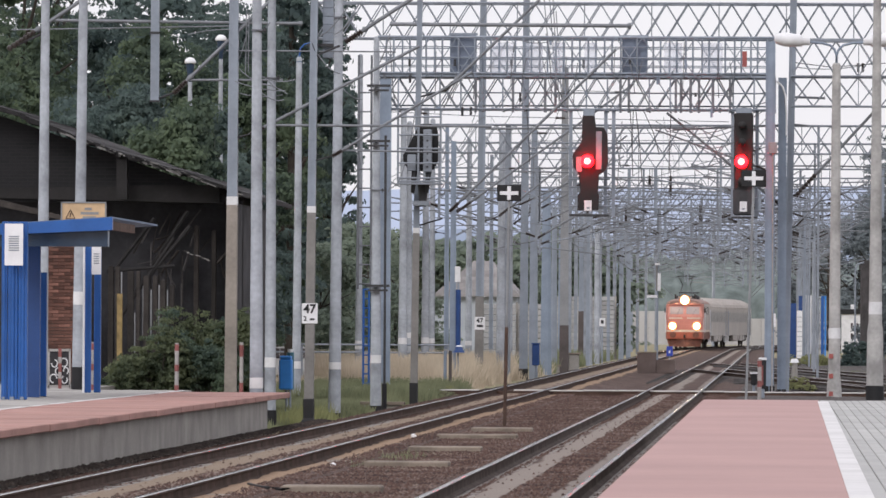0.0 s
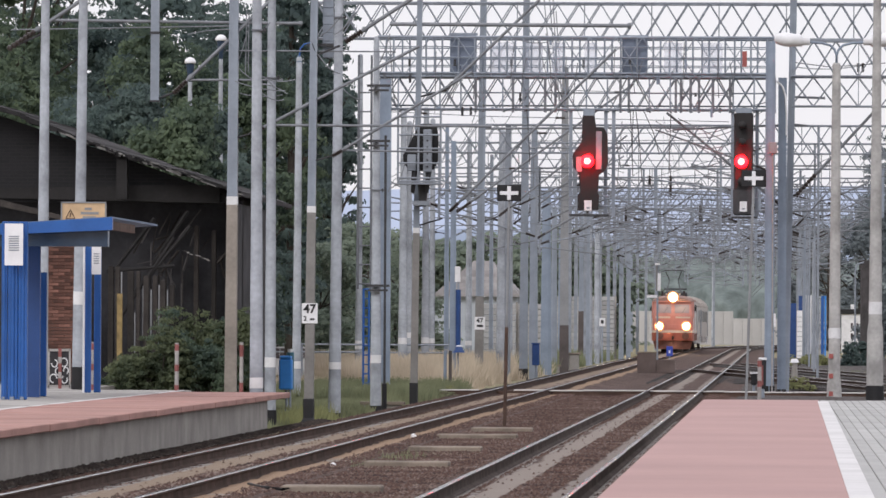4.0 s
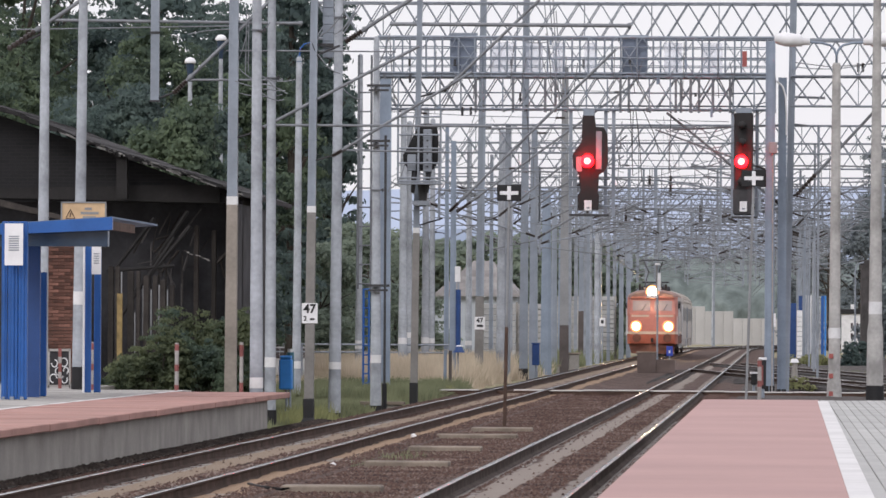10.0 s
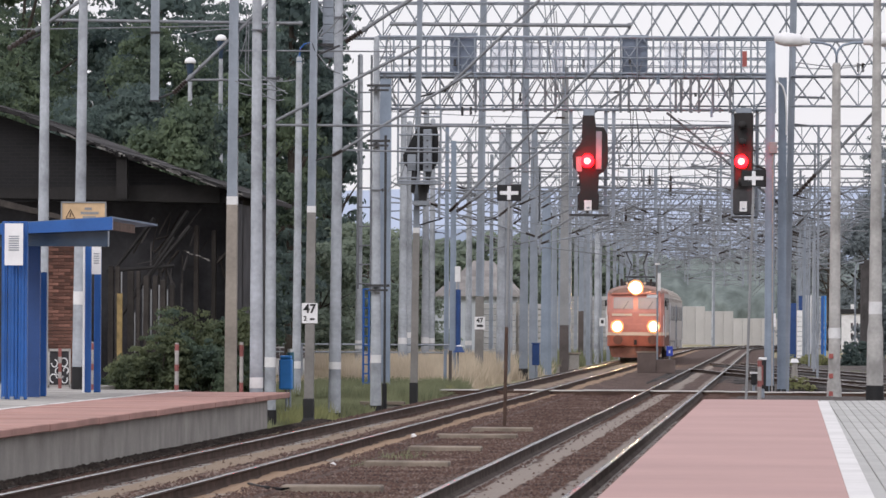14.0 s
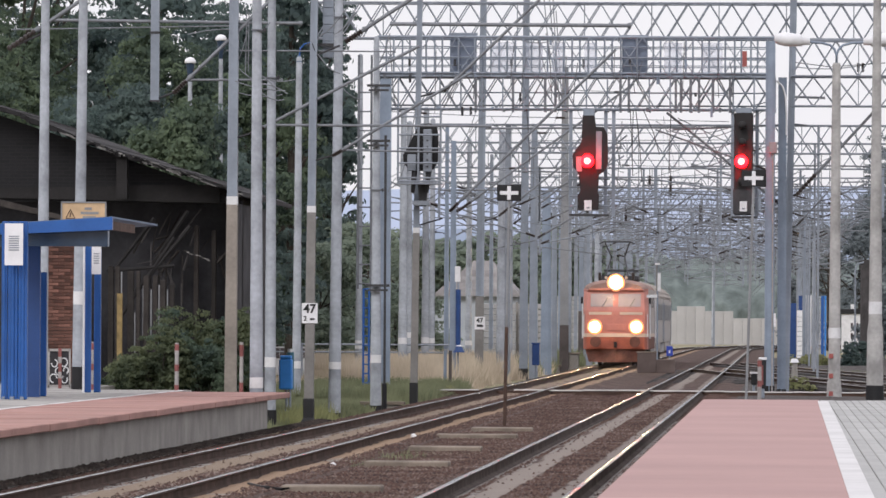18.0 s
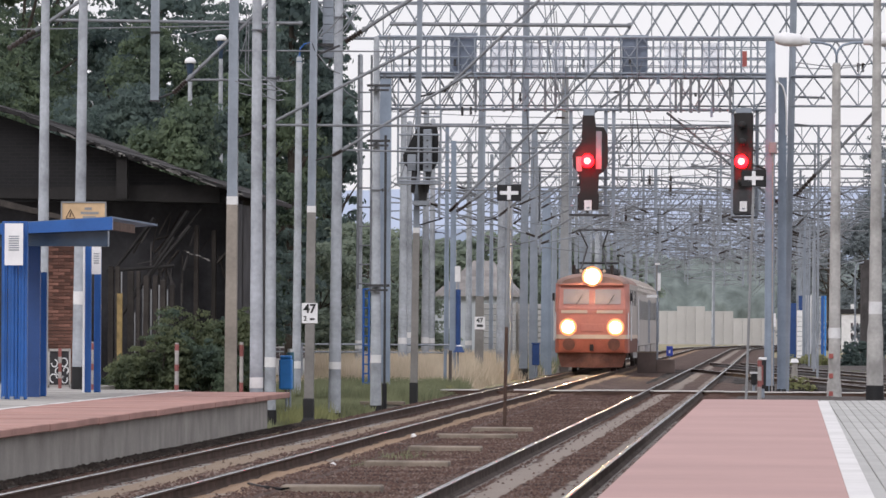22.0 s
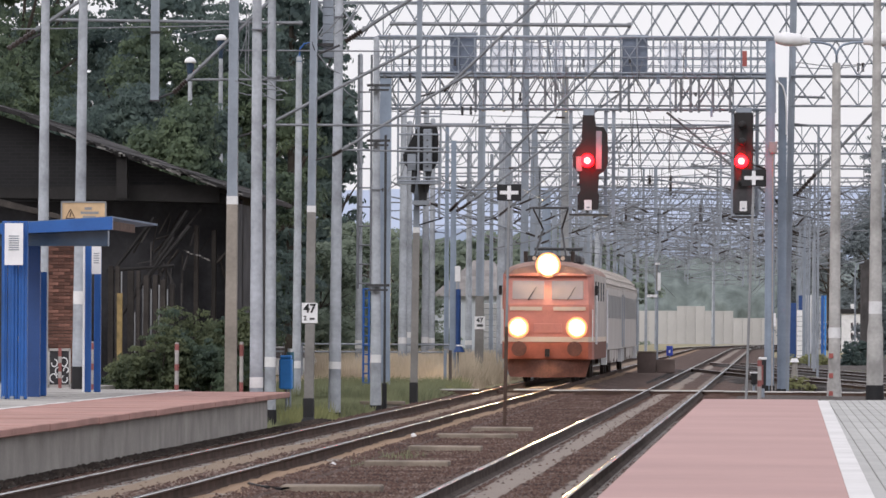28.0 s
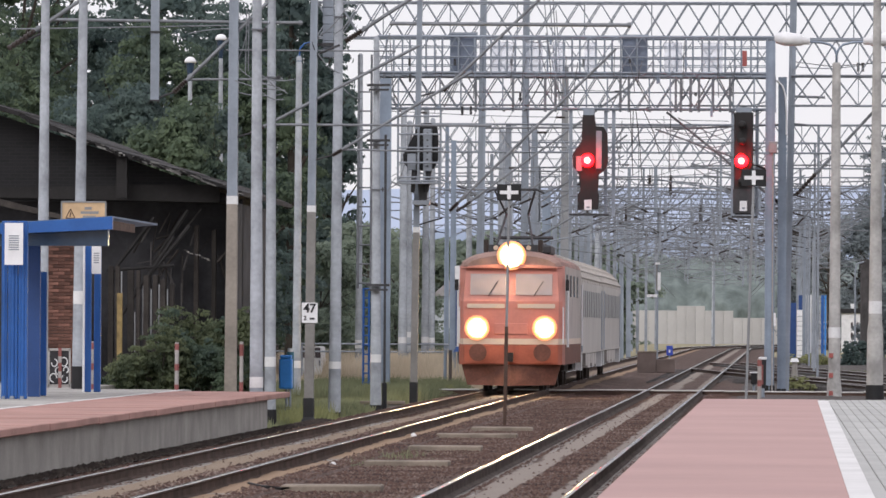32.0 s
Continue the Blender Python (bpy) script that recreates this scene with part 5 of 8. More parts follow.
    sag((-9.574, 132.9, 7.578), (-9.283, 132.9, 7.073), 0.12, 0.01, BLACK)
    sag((-10.157, 163, 8.153), (-9.752, 163, 9), 0.2, 0.016)
    sag((-9.56, 171.9, 7.469), (-9.163, 171.9, 5.392), 0.5, 0.016)
    sag((-11.306, 188.98, 10.049), (-11.132, 188.98, 8.04), 0.3, 0.016)
    sag((-7.711, 188.98, 10.059), (-6.406, 188.98, 10.047), 0.15, 0.014)
    sag((-4.834, 189.15, 7.824), (-4.598, 189.15, 6.275), 0.2, 0.014)
    sag((-11.201, 133, 6.496), (-10.139, 133, 6.407), 0.08, 0.012)
    sag((0.279, 192.55, 9.395), (2.926, 192.55, 9.57), 0.15)
    for p, q, drop in (((-12.063, 132.8, 7.615), (-11.204, 132.8, 7.722), -0.03),
                       ((-11.09, 132.8, 6.669), (-10.071, 132.8, 6.48), 0.05),
                       ((-10.781, 132.8, 6.568), (-10.025, 132.8, 6.412), -0.1),
                       ((-10.586, 132.8, 6.477), (-10.094, 132.8, 6.297), 0.08),
                       ((-10.861, 132.8, 8.124), (-10.884, 132.8, 6.796), 0.02),
                       ((-10.815, 132.8, 8.079), (-10.827, 132.8, 6.865), 0.03),
                       ((-10.437, 132.8, 6.707), (-9.865, 132.8, 6.71), 0.04),
                       ((-9.064, 132.8, 7.63), (-8.629, 132.8, 8.09), 0.06),
                       ((-9.407, 132.8, 7.228), (-8.949, 132.8, 6.829), 0.08),
                       ((-10.971, 162.8, 7.707), (-10.409, 162.8, 7.359), 0.1),
                       ((-9.625, 188.7, 8.224), (-9.267, 188.7, 8.876), -0.1),
                       ((-9.528, 188.7, 8.159), (-9.17, 188.7, 8.812), -0.12),
                       ((-8.975, 188.7, 7.284), (-8.519, 188.7, 7.741), -0.12),
                       ((-11.317, 188.7, 5.58), (-10.992, 188.7, 6.004), -0.12),
                       ((-10.52, 188.7, 7.617), (-11.089, 188.7, 6.231), 0.2),
                       ((-9.951, 188.7, 9.653), (-9.983, 188.7, 7.864), 0.05),
                       ((-9.04, 188.7, 6.763), (-8.779, 188.7, 6.243), 0.12),
                       ((-7.023, 188.7, 9.994), (-6.453, 188.7, 8.208), 0.2),
                       ((-4.582, 188.7, 7.648), (-4.713, 188.7, 5.777), 0.1),
                       ((-3.606, 188.7, 7.653), (-1.329, 188.7, 7.421), 0.35)):
        owner = BRIDGE if p[1] > 180 else CABLE_MAST
        a, b = Vector(p) - owner.location, Vector(q) - owner.location
        part("cable_loop", path_tube([a.lerp(b, i / 10) - Vector((0, 0, drop * 4 * (i / 10) * (1 - i / 10))) for i in range(11)], 0.012, 5), TUBE, owner, "thin loose cable")
    t = thing("curved_conduit", "pale bent conduit on the signal bridge leg", "conduit", at=(-0.18, 189.6, 8.868))
    o = Vector((-0.18, 189.6, 8.868))
    part("pipe", path_tube([Vector(v) - o for v in ((-0.278, 189.6, 8.884), (-0.114, 189.6, 8.835), (0.033, 189.6, 8.689), (0.116, 189.6, 8.428), (0.151, 189.6, 7.938), (0.154, 189.6, 7.284))], 0.03, 8), WHITE, t)
    for x, y, top, n in ((-4.579, 272.45, 8.0, 2), (-3.899, 318.45, 8.1, 2), (-5.447, 272.45, 8.0, 1), (-7.52, 318.45, 8.1, 2), (-3.438, 372.45, 8.2, 2), (-9.387, 318.45, 8.1, 1)):
        z0 = 8.0 + rise(y) + 0.25 * math.sin(round(y - 0.45))
        t = thing("insulator_string", "dark insulator string hanging from a portal", "insulator", "insulator strings", (x, y, z0))
        part("rod", bars([((0, 0, -0.3), (0, 0, 0.04), 0.02), ((0, -0.45, 0.0), (0, 0, 0.0), 0.025)], 5), TUBE, t)
        insulator((0, 0, -0.3), (0, 0, -0.3 - 0.4 * n), t, 0.08)
        part("wire_clamp", bars([((-0.25, 0, -0.32 - 0.4 * n), (0.25, 0, -0.32 - 0.4 * n), 0.03)], 6), TUBE, t)
    # straight tubes
    cross_tube((-14.942, 133, 7.912), (-9.744, 133, 7.858), 0.032)
    cross_tube((-15.693, 133, 7.714), (-10.839, 133, 7.809), 0.014)
    cross_tube((-12.102, 133, 6.7), (-10.141, 133, 6.706), 0.024)
    cross_tube((-10.39, 133, 5.785), (-5.877, 133, 5.779), 0.026)
    cross_tube((-10.292, 172, 9.655), (-3.947, 172, 9.629), 0.05)
    cross_tube((-11.298, 133, 7.301), (-7.84, 133, 7.289), 0.016)
    cross_tube((-9.985, 146, 5.634), (-7.458, 146, 5.594), 0.02)
    cross_tube((-10.79, 235, 8.824), (-3.087, 235, 8.893), 0.04)
    cross_tube((-3.147, 189.8, 7.442), (0.022, 189.8, 7.584), 0.03)
    cross_tube((-10.283, 258, 8.77), (-6.275, 258, 8.785), 0.035)
    cross_tube((-11.051, 215, 6.19), (-8.747, 215, 6.199), 0.03)
    cross_tube((0.316, 192.55, 8.5), (1.277, 192.55, 8.47), 0.035)
    cross_tube((0.287, 192.55, 7.703), (0.784, 192.55, 7.655), 0.03)
    for p, q in (((-10.752, 235, 9.271), (-1.874, 235, 9.1)), ((-10.749, 235, 8.662), (-4.098, 235, 8.687)), ((-14.045, 235, 9.421), (-10.752, 235, 9.271)), ((-10.106, 258, 9.038), (-1.166, 258, 9.116)), ((-10.102, 258, 8.325), (-1.828, 258, 8.269)),
                 ((-10.096, 258, 7.212), (-3.157, 258, 7.374)), ((-10.783, 235, 7.363), (-7.334, 235, 7.458)), ((-9.872, 300, 12.569), (-2.398, 300, 12.336)), ((-9.824, 300, 8.169), (-2.12, 300, 8.046)), ((-9.829, 300, 9.204), (-1.35, 300, 8.979)),
                 ((0.04, 189.8, 7.126), (-2.161, 189.8, 6.366)), ((0.044, 189.8, 6.309), (-2.985, 189.8, 7.769)), ((0.048, 189.8, 5.492), (-2.655, 189.8, 7.116)), ((0.052, 189.8, 4.674), (-2.488, 189.8, 6.299))):
        w = thing("span_wire", "thin span wire of the overhead line", "wire", "span wires", p)
        part("wire", bars([((0, 0, 0), Vector(q) - Vector(p), 0.014)], 5), TUBE, w)
        d = (Vector(q) - Vector(p))
        insulator(d * 0.3, d * 0.3 + d.normalized() * 0.35, w, 0.05)
    w = thing("wire_bundle", "loose bundle of thin feeder wires at the mast", "wire", at=(-8.277, 235, 13.458))
    o = Vector((-8.277, 235, 13.458))
    for k, (p, q) in enumerate((((-8.542, 235, 13.661), (-8.264, 235, 10.821)), ((-8.339, 235, 13.661), (-8.058, 235, 10.213)), ((-8.217, 235, 13.661), (-7.953, 235, 9.605)), ((-8.453, 235, 12.241), (-7.914, 235, 9.808)), ((-8.092, 235, 13.053), (-7.83, 235, 9.281)))):
        part("strand", bars([(Vector(p) - o, Vector(q) - o, 0.018)], 5), TUBE, w)
    # hanging post of a portal above the view
    t = thing("drop_post", "grey steel drop post hanging above the trees", "post", at=(-12.747, 133, 6.283))
    part("channel", boxes((-0.085, 0.085, -0.08, 0.08, 0.0, 4.2)), STEEL, t)
    part("end_plate", boxes((-0.1, 0.1, -0.1, 0.1, -0.03, 0.0)), DARK_STEEL, t)
    part("strap", boxes((-0.1, 0.1, -0.095, -0.08, 1.35, 1.4)), DARK_STEEL, t)
    # tension weights beside the mast
    t = thing("tension_weights", "grey stacked tensioning weights on the mast", "weights", at=(-9.231, 133.3, 7.147))
    for i in range(8):
        part("weight", boxes((-0.11, 0.11, -0.11, 0.11, 0.02 + 0.17 * i, 0.185 + 0.17 * i), bevel=0.008), STEEL, t)
    part("guide", boxes((-0.42, 0.12, -0.2, -0.11, 0.25, 0.31)), DARK_STEEL, t)
    part("rod", bars([((0, 0, 0), (0, 0, 2.5), 0.02)], 6), DARK_STEEL, t)
    # carrying and contact wires with their droppers
    for xc in (X_LEFT, X_RIGHT, 9.6):
        w = thing("overhead_wire", "thin overhead contact and carrying wires", "wire", "wires over the tracks", (xc, 40, 5.6))
        spans = [166, 228, 290, 350, 410, 470, 530, 600, 680]
        contact, carry, drop = [], [], []
        for a, b in zip(spans, spans[1:]):
            for k in range(8):
                y0, y1 = a + (b - a) * k / 8, a + (b - a) * (k + 1) / 8
                zc = lambda y: 7.05 + rise(y) - 5.6 - 0.9 * (1 - ((2 * (y - a) / (b - a) - 1) ** 2))
                contact.append(((bend(y0), y0 - 40, rise(y0)), (bend(y1), y1 - 40, rise(y1)), 0.006))
                carry.append(((bend(y0), y0 - 40, zc(y0)), (bend(y1), y1 - 40, zc(y1)), 0.006))
                drop.append(((bend(y0), y0 - 40, rise(y0)), (bend(y0), y0 - 40, zc(y0)), 0.004))
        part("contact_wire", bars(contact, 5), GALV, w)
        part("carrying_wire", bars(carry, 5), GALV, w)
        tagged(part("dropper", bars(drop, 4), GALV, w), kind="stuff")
    # a feeder line beside the near platform
    f = thing("feeder_wire", "thin feeder wire on post insulators", "wire", at=(0.262, 192.55, 9.528))
    o = Vector((0.262, 192.55, 9.528))
    part("wire", bars([((0, 0, 0), Vector((1.438, 192.55, 9.382)) - o, 0.012), (Vector((1.438, 192.55, 9.382)) - o, Vector((3.059, 192.55, 9.504)) - o, 0.012)], 5), DARK_STEEL, f)
    for at_x in (Vector((2.249, 192.55, 9.236)), Vector((2.382, 192.55, 9.236))):
        insulator(at_x - o, at_x - o + Vector((0, 0, 0.26)), f, 0.05)


overhead()


# ---------------------------------------------------------------- things by the line
def ladder(x, y, z0, z1, w, material, label, rung=0.33):
    t = thing("ladder", label, "ladder", at=(x, y, z0))
    for s in (-w / 2, w / 2):
        part("stile", bars([((s, 0, 0), (s, 0, z1 - z0), 0.035)], 6), material, t)
    z = 0.15
    while z < z1 - z0:
        part("rung", bars([((-w / 2, 0, z), (w / 2, 0, z), 0.022)], 6), material, t)
        z += rung
    return t


def striped_post(x, y, base, h, r=0.038):
    t = thing("striped_post", "white post with red bands", "post", "striped posts", (x, y, base))
    part("shaft", bars([((0, 0, 0), (0, 0, h), r)], 10), WORN_WHITE, t)
    for k in (0.0, 0.42, 0.84):
        part("band", bars([((0, 0, h * k), (0, 0, h * k + h * 0.13), r + 0.004)], 10), DULL_RED, t, "red painted band")


def lineside():
    ladder(-11.95, 188, 2.774, 9.5, 0.37, RIB, "grey steel ladder up to the signal bridge", 0.55)
    ladder(-11.885, 188, GROUND_Z + 0.35, 2.774, 0.16, BLUE, "blue lower ladder section", 0.27)
    striped_post(-13.059, 124, 0.45, 0.93)
    striped_post(-11.4, 123.6, 0.45, 0.92)
    striped_post(-10.783, 131, GROUND_Z, 1.8)
    striped_post(-0.557, 178, GROUND_Z, 1.3, 0.055)
    t = thing("lineside_lamp", "small black lineside signal on a short post", "signal", at=(-0.762, 190, GROUND_Z + 0.5))
    part("body", boxes((-0.08, 0.1, 0, 0.2, 0.0, 0.32), bevel=0.02), BLACK, t)
    part("cap", boxes((-0.12, 0.16, -0.04, 0.24, 0.32, 0.36)), WHITE, t)
    t2 = thing("track_lubricator", "black lineside device with a red body and a white cap", "device", at=(-0.48, 183, GROUND_Z))
    part("stem", bars([((0, 0, 0), (0, 0, 0.5), 0.05)], 8), STEEL, t2)
    part("body", boxes((-0.1, 0.09, -0.06, 0.1, 0.45, 1.25), bevel=0.015), BLACK, t2)
    part("front", boxes((-0.1, 0.01, -0.075, -0.062, 0.55, 1.1)), DULL_RED, t2, "faded red front plate")
    part("cap", boxes((-0.12, 0.11, -0.09, 0.12, 1.25, 1.32), bevel=0.01), WHITE, t2)
    t2 = thing("lineside_plate", "narrow white plate fixed between the bridge legs", "plate", at=(-0.164, 189, 1.943))
    part("plate", boxes((-0.03, 0.03, -0.2, -0.17, -0.19, 0.19)), WHITE, t2)
    part("bracket", boxes((-0.02, 0.02, -0.17, 0.1, -0.03, 0.03)), STEEL, t2)
    t2 = thing("cover_box", "upright blue equipment cover beside the masts", "box", at=(-9.318, 250, GROUND_Z))
    part("body", boxes((-0.14, 0.14, 0, 0.22, 0.68, 1.48), bevel=0.02), BLUE_DARK, t2)
    part("lid", boxes((-0.17, 0.17, -0.02, 0.24, 1.48, 1.54), bevel=0.01), BLUE_DARK, t2)
    part("leg", bars([((0, 0.11, 0), (0, 0.11, 0.7), 0.04)], 8), STEEL, t2)
    part("stem", bars([((0, 0.1, -0.55), (0, 0.1, 0.02), 0.04)], 8), STEEL, t)
    for z in (2.715, 6.316, 7.695):
        t = thing("pole_clamp", "dark steel clamp bracket round the concrete post", "clamp", "pole clamps", (-10.059, 162.8, z))
        part("clamp", boxes((-0.24, 0.34, -0.06, 0.08, -0.03, 0.03)), DARK_STEEL, t)
        part("clamp_bar", boxes((-0.2, 0.3, -0.06, 0.06, -0.14, -0.09)), DARK_STEEL, t)
    # thin black post beside the bridge leg
    t = thing("cable_post", "thin black cable post beside the line", "post", at=(-9.541, 158, GROUND_Z))
    part("post", bars([((0, 0, 0), (0, 0, 6.318 - GROUND_Z), 0.03)], 8), DARK_STEEL, t)
    part("sleeve", bars([((0, 0, 0), (0, 0, 0.75), 0.06)], 8), BLACK, t, "black plastic sleeve")
    # blue bin
    t = thing("waste_bin", "blue plastic waste bin behind the platform end", "bin", at=(-11.32, 150, 0.241))
    part("body", boxes((-0.15, 0.15, -0.15, 0.15, 0, 0.7), bevel=0.03), BLUE_BRIGHT, t)
    part("post", bars([((0, 0.17, GROUND_Z - 0.24), (0, 0.17, 0.6), 0.03)], 8), STEEL, t)
    part("lid", boxes((-0.13, 0.13, -0.16, 0.16, 0.7, 0.78), bevel=0.02), BLUE_BRIGHT, t)
    t = thing("container", "slim teal container with a white cap behind the bin", "container", at=(-11.30, 151, 0.232))
    part("body", bars([((0, 0, 0), (0, 0, 0.86), 0.09)], 12), TEAL, t)
    part("post", bars([((0, 0, GROUND_Z - 0.23), (0, 0, 0.02), 0.03)], 8), STEEL, t)
    part("cap", bars([((0, 0, 0.86), (0, 0, 0.94), 0.06)], 12), DULL_WHITE, t, "white cap")
    # cable chest and low box between the tracks
    t = thing("cable_chest", "dark brown concrete chest between the tracks", "chest", at=(-5.35, 264, rise(264) - 0.2))
    part("chest", boxes((-0.4, 0.36, 0, 0.8, 0, 0.82), bevel=0.02), CHEST, t)
    part("low_chest", boxes((0.37, 1.12, 0, 0.8, 0, 0.55), bevel=0.02), CHEST, t)
    part("lid", boxes((-0.43, 0.39, -0.02, 0.82, 0.82, 0.87)), CONC_DARK, t)
    t = thing("blue_marker", "small blue marker with a white spot", "sign", at=(-4.514, 268, 0.453))
    part("stem", bars([((0, 0, -0.3), (0, 0, 0.3), 0.03)], 6), STEEL, t)
    part("plate", boxes((-0.13, 0.13, -0.05, -0.03, 0.1, 0.5), bevel=0.01), SIGN_BLUE, t)
    part("spot", boxes((-0.035, 0.035, -0.06, -0.051, 0.22, 0.33)), WHITE, t)
    # concrete slabs between the tracks
    for end_a, end_b, at_y in ((-5.822, -4.653, 76.375), (-5.741, -4.573, 90.443),
                             (-5.787, -4.649, 101.928), (-5.96, -4.562, 113.661),
                             (-5.712, -4.585, 121.324)):
        t = thing("concrete_slab", "weathered concrete slab lying in the ballast", "slab", "slabs between the tracks", ((end_a + end_b) / 2, at_y, -0.25))
        h = (end_b - end_a) / 2
        part("slab", boxes((-h, h, 0, 0.75, -0.05, 0.085), bevel=0.015), CONC_DARK, t)
    # loose pale stones and a cable in the ballast
    for x, y, z, r in ((-6.35, 113.68, -0.2, 0.05), (-6.12, 89.823, -0.21, 0.045)):
        bm = bmesh.new()
        bmesh.ops.create_icosphere(bm, subdivisions=1, radius=r)
        for v in bm.verts:
            v.co += Vector((noise.noise(v.co * 9) * r * 0.4, 0, noise.noise(v.co * 7 + Vector((3, 1, 2))) * r * 0.4))
        ob = tagged(part("stone", bm, WHITE), "pale loose stone lying in the ballast", "stone", "pale stones")
        ob.location = (x, y, z)
    t = thing("cable", "black cable lying across the ballast", "cable", at=(0, 0, 0))
    part("line", path_tube([(-6.374, 78.592, -0.2), (-6.051, 76.657, -0.19), (-5.741, 75.63, -0.19), (-5.69, 77.612, -0.2)], 0.018, 6), BLACK, t)
    # shunting signal far along the line
    base = rise(278) - 0.22
    t = thing("shunting_signal", "slim shunting signal with a white striped plate", "signal", at=(-5.209, 278, base))
    zt = 4.451 - base
    part("post", bars([((0, 0, 0), (0, 0, zt), 0.042)], 8), STEEL, t)
    part("head", boxes((-0.06, 0.0, -0.12, -0.04, zt - 1.18, zt - 0.085), bevel=0.012), MAST_DARK, t)
    part("plate", boxes((0.0, 0.135, -0.12, -0.07, zt - 1.18, zt - 0.42)), WHITE, t, "white plate")
    part("cap", boxes((-0.1, 0.1, -0.1, 0.07, zt - 0.085, zt)), WHITE, t)
    part("cross_arm", boxes((-0.46, 0.0, -0.085, -0.034, zt - 1.47, zt - 1.35)), WHITE, t, "white cross arm")
    # cable trough across the tracks
    t = tagged(thing("cable_trough", "pale concrete trough lids across the tracks", "trough", at=(0, 187.2, 0)), kind="structure")
    lid = mesh_from("lid", boxes((0, 0.99, 0, 0.42, -0.118, -0.082), bevel=0.006), TROUGH)
    part("channel", boxes((-10.6, 11.4, 0.03, 0.39, -0.4, -0.12)), RUST, t, "dark trough channel")
    for i in range(22):
        x = -10.6 + i
        if min(abs(x + 0.5 - X_LEFT - s) for s in (-0.75, 0.75)) < 0.02:
            continue
        ob = new("lid", lid)
        ob.parent = t
        ob.location = (x, 0, random.uniform(-0.007, 0.007) - (0.02 if x > -2.1 else 0.0))
    # fence of tube rails along the field
    t = thing("tube_fence", "low grey tube fence along the dry field", "fence", at=(-15, 230, GROUND_Z))
    for k in range(9):
        part("post", bars([((-7 + 1.3 * k, 0, 0), (-7 + 1.3 * k, 0, 1.51), 0.035)], 6), GALV, t)
    for z in (1.49, 1.22):
        part("rail", bars([((-7, 0, z), (3.5, 0, z), 0.035)], 6), GALV, t)
    for x, m, label in ((-10.40, STEEL_BLUE, "slim blue-grey steel post at the edge of the dry grass"), (-10.24, DARK_PRIMER, "slim dark brown post at the edge of the dry grass")):
        t = thing("fence_post", label, "post", "posts at the field edge", (x, 203.5, GROUND_Z))
        part("post", bars([((0, 0, 0), (0, 0, 1.37), 0.05)], 8), m, t)
        part("cap", bars([((0, 0, 1.37), (0, 0, 1.39), 0.055)], 8), m, t)
    # relay boxes
    for x, y, w, h in ((-9.551, 300, 0.7, 0.9), (-10.482, 298, 0.9, 0.35), (-9.93, 163.5, 0.95, 0.17)):
        t = thing("relay_box", "grey concrete relay box with a flat lid", "box", "relay boxes", (x, y, GROUND_Z))
        part("body", boxes((-w / 2, w / 2, 0, 0.5, 0, h), bevel=0.02), CONC, t)
        part("lid", boxes((-w / 2 - 0.08, w / 2 + 0.08, -0.06, 0.56, h, h + 0.08), bevel=0.01), CONC_DARK, t)
    t = thing("dwarf_signal", "round white topped dwarf signal in the grass", "signal", at=(0.47, 215, 0.037))
    part("stem", bars([((0, 0, 0), (0, 0, 0.55), 0.12, 0.08)], 10), CONC, t)
    part("cap", bars([((0, 0, 0.55), (0, 0, 0.68), 0.16, 0.1)], 12), WHITE, t)


lineside()


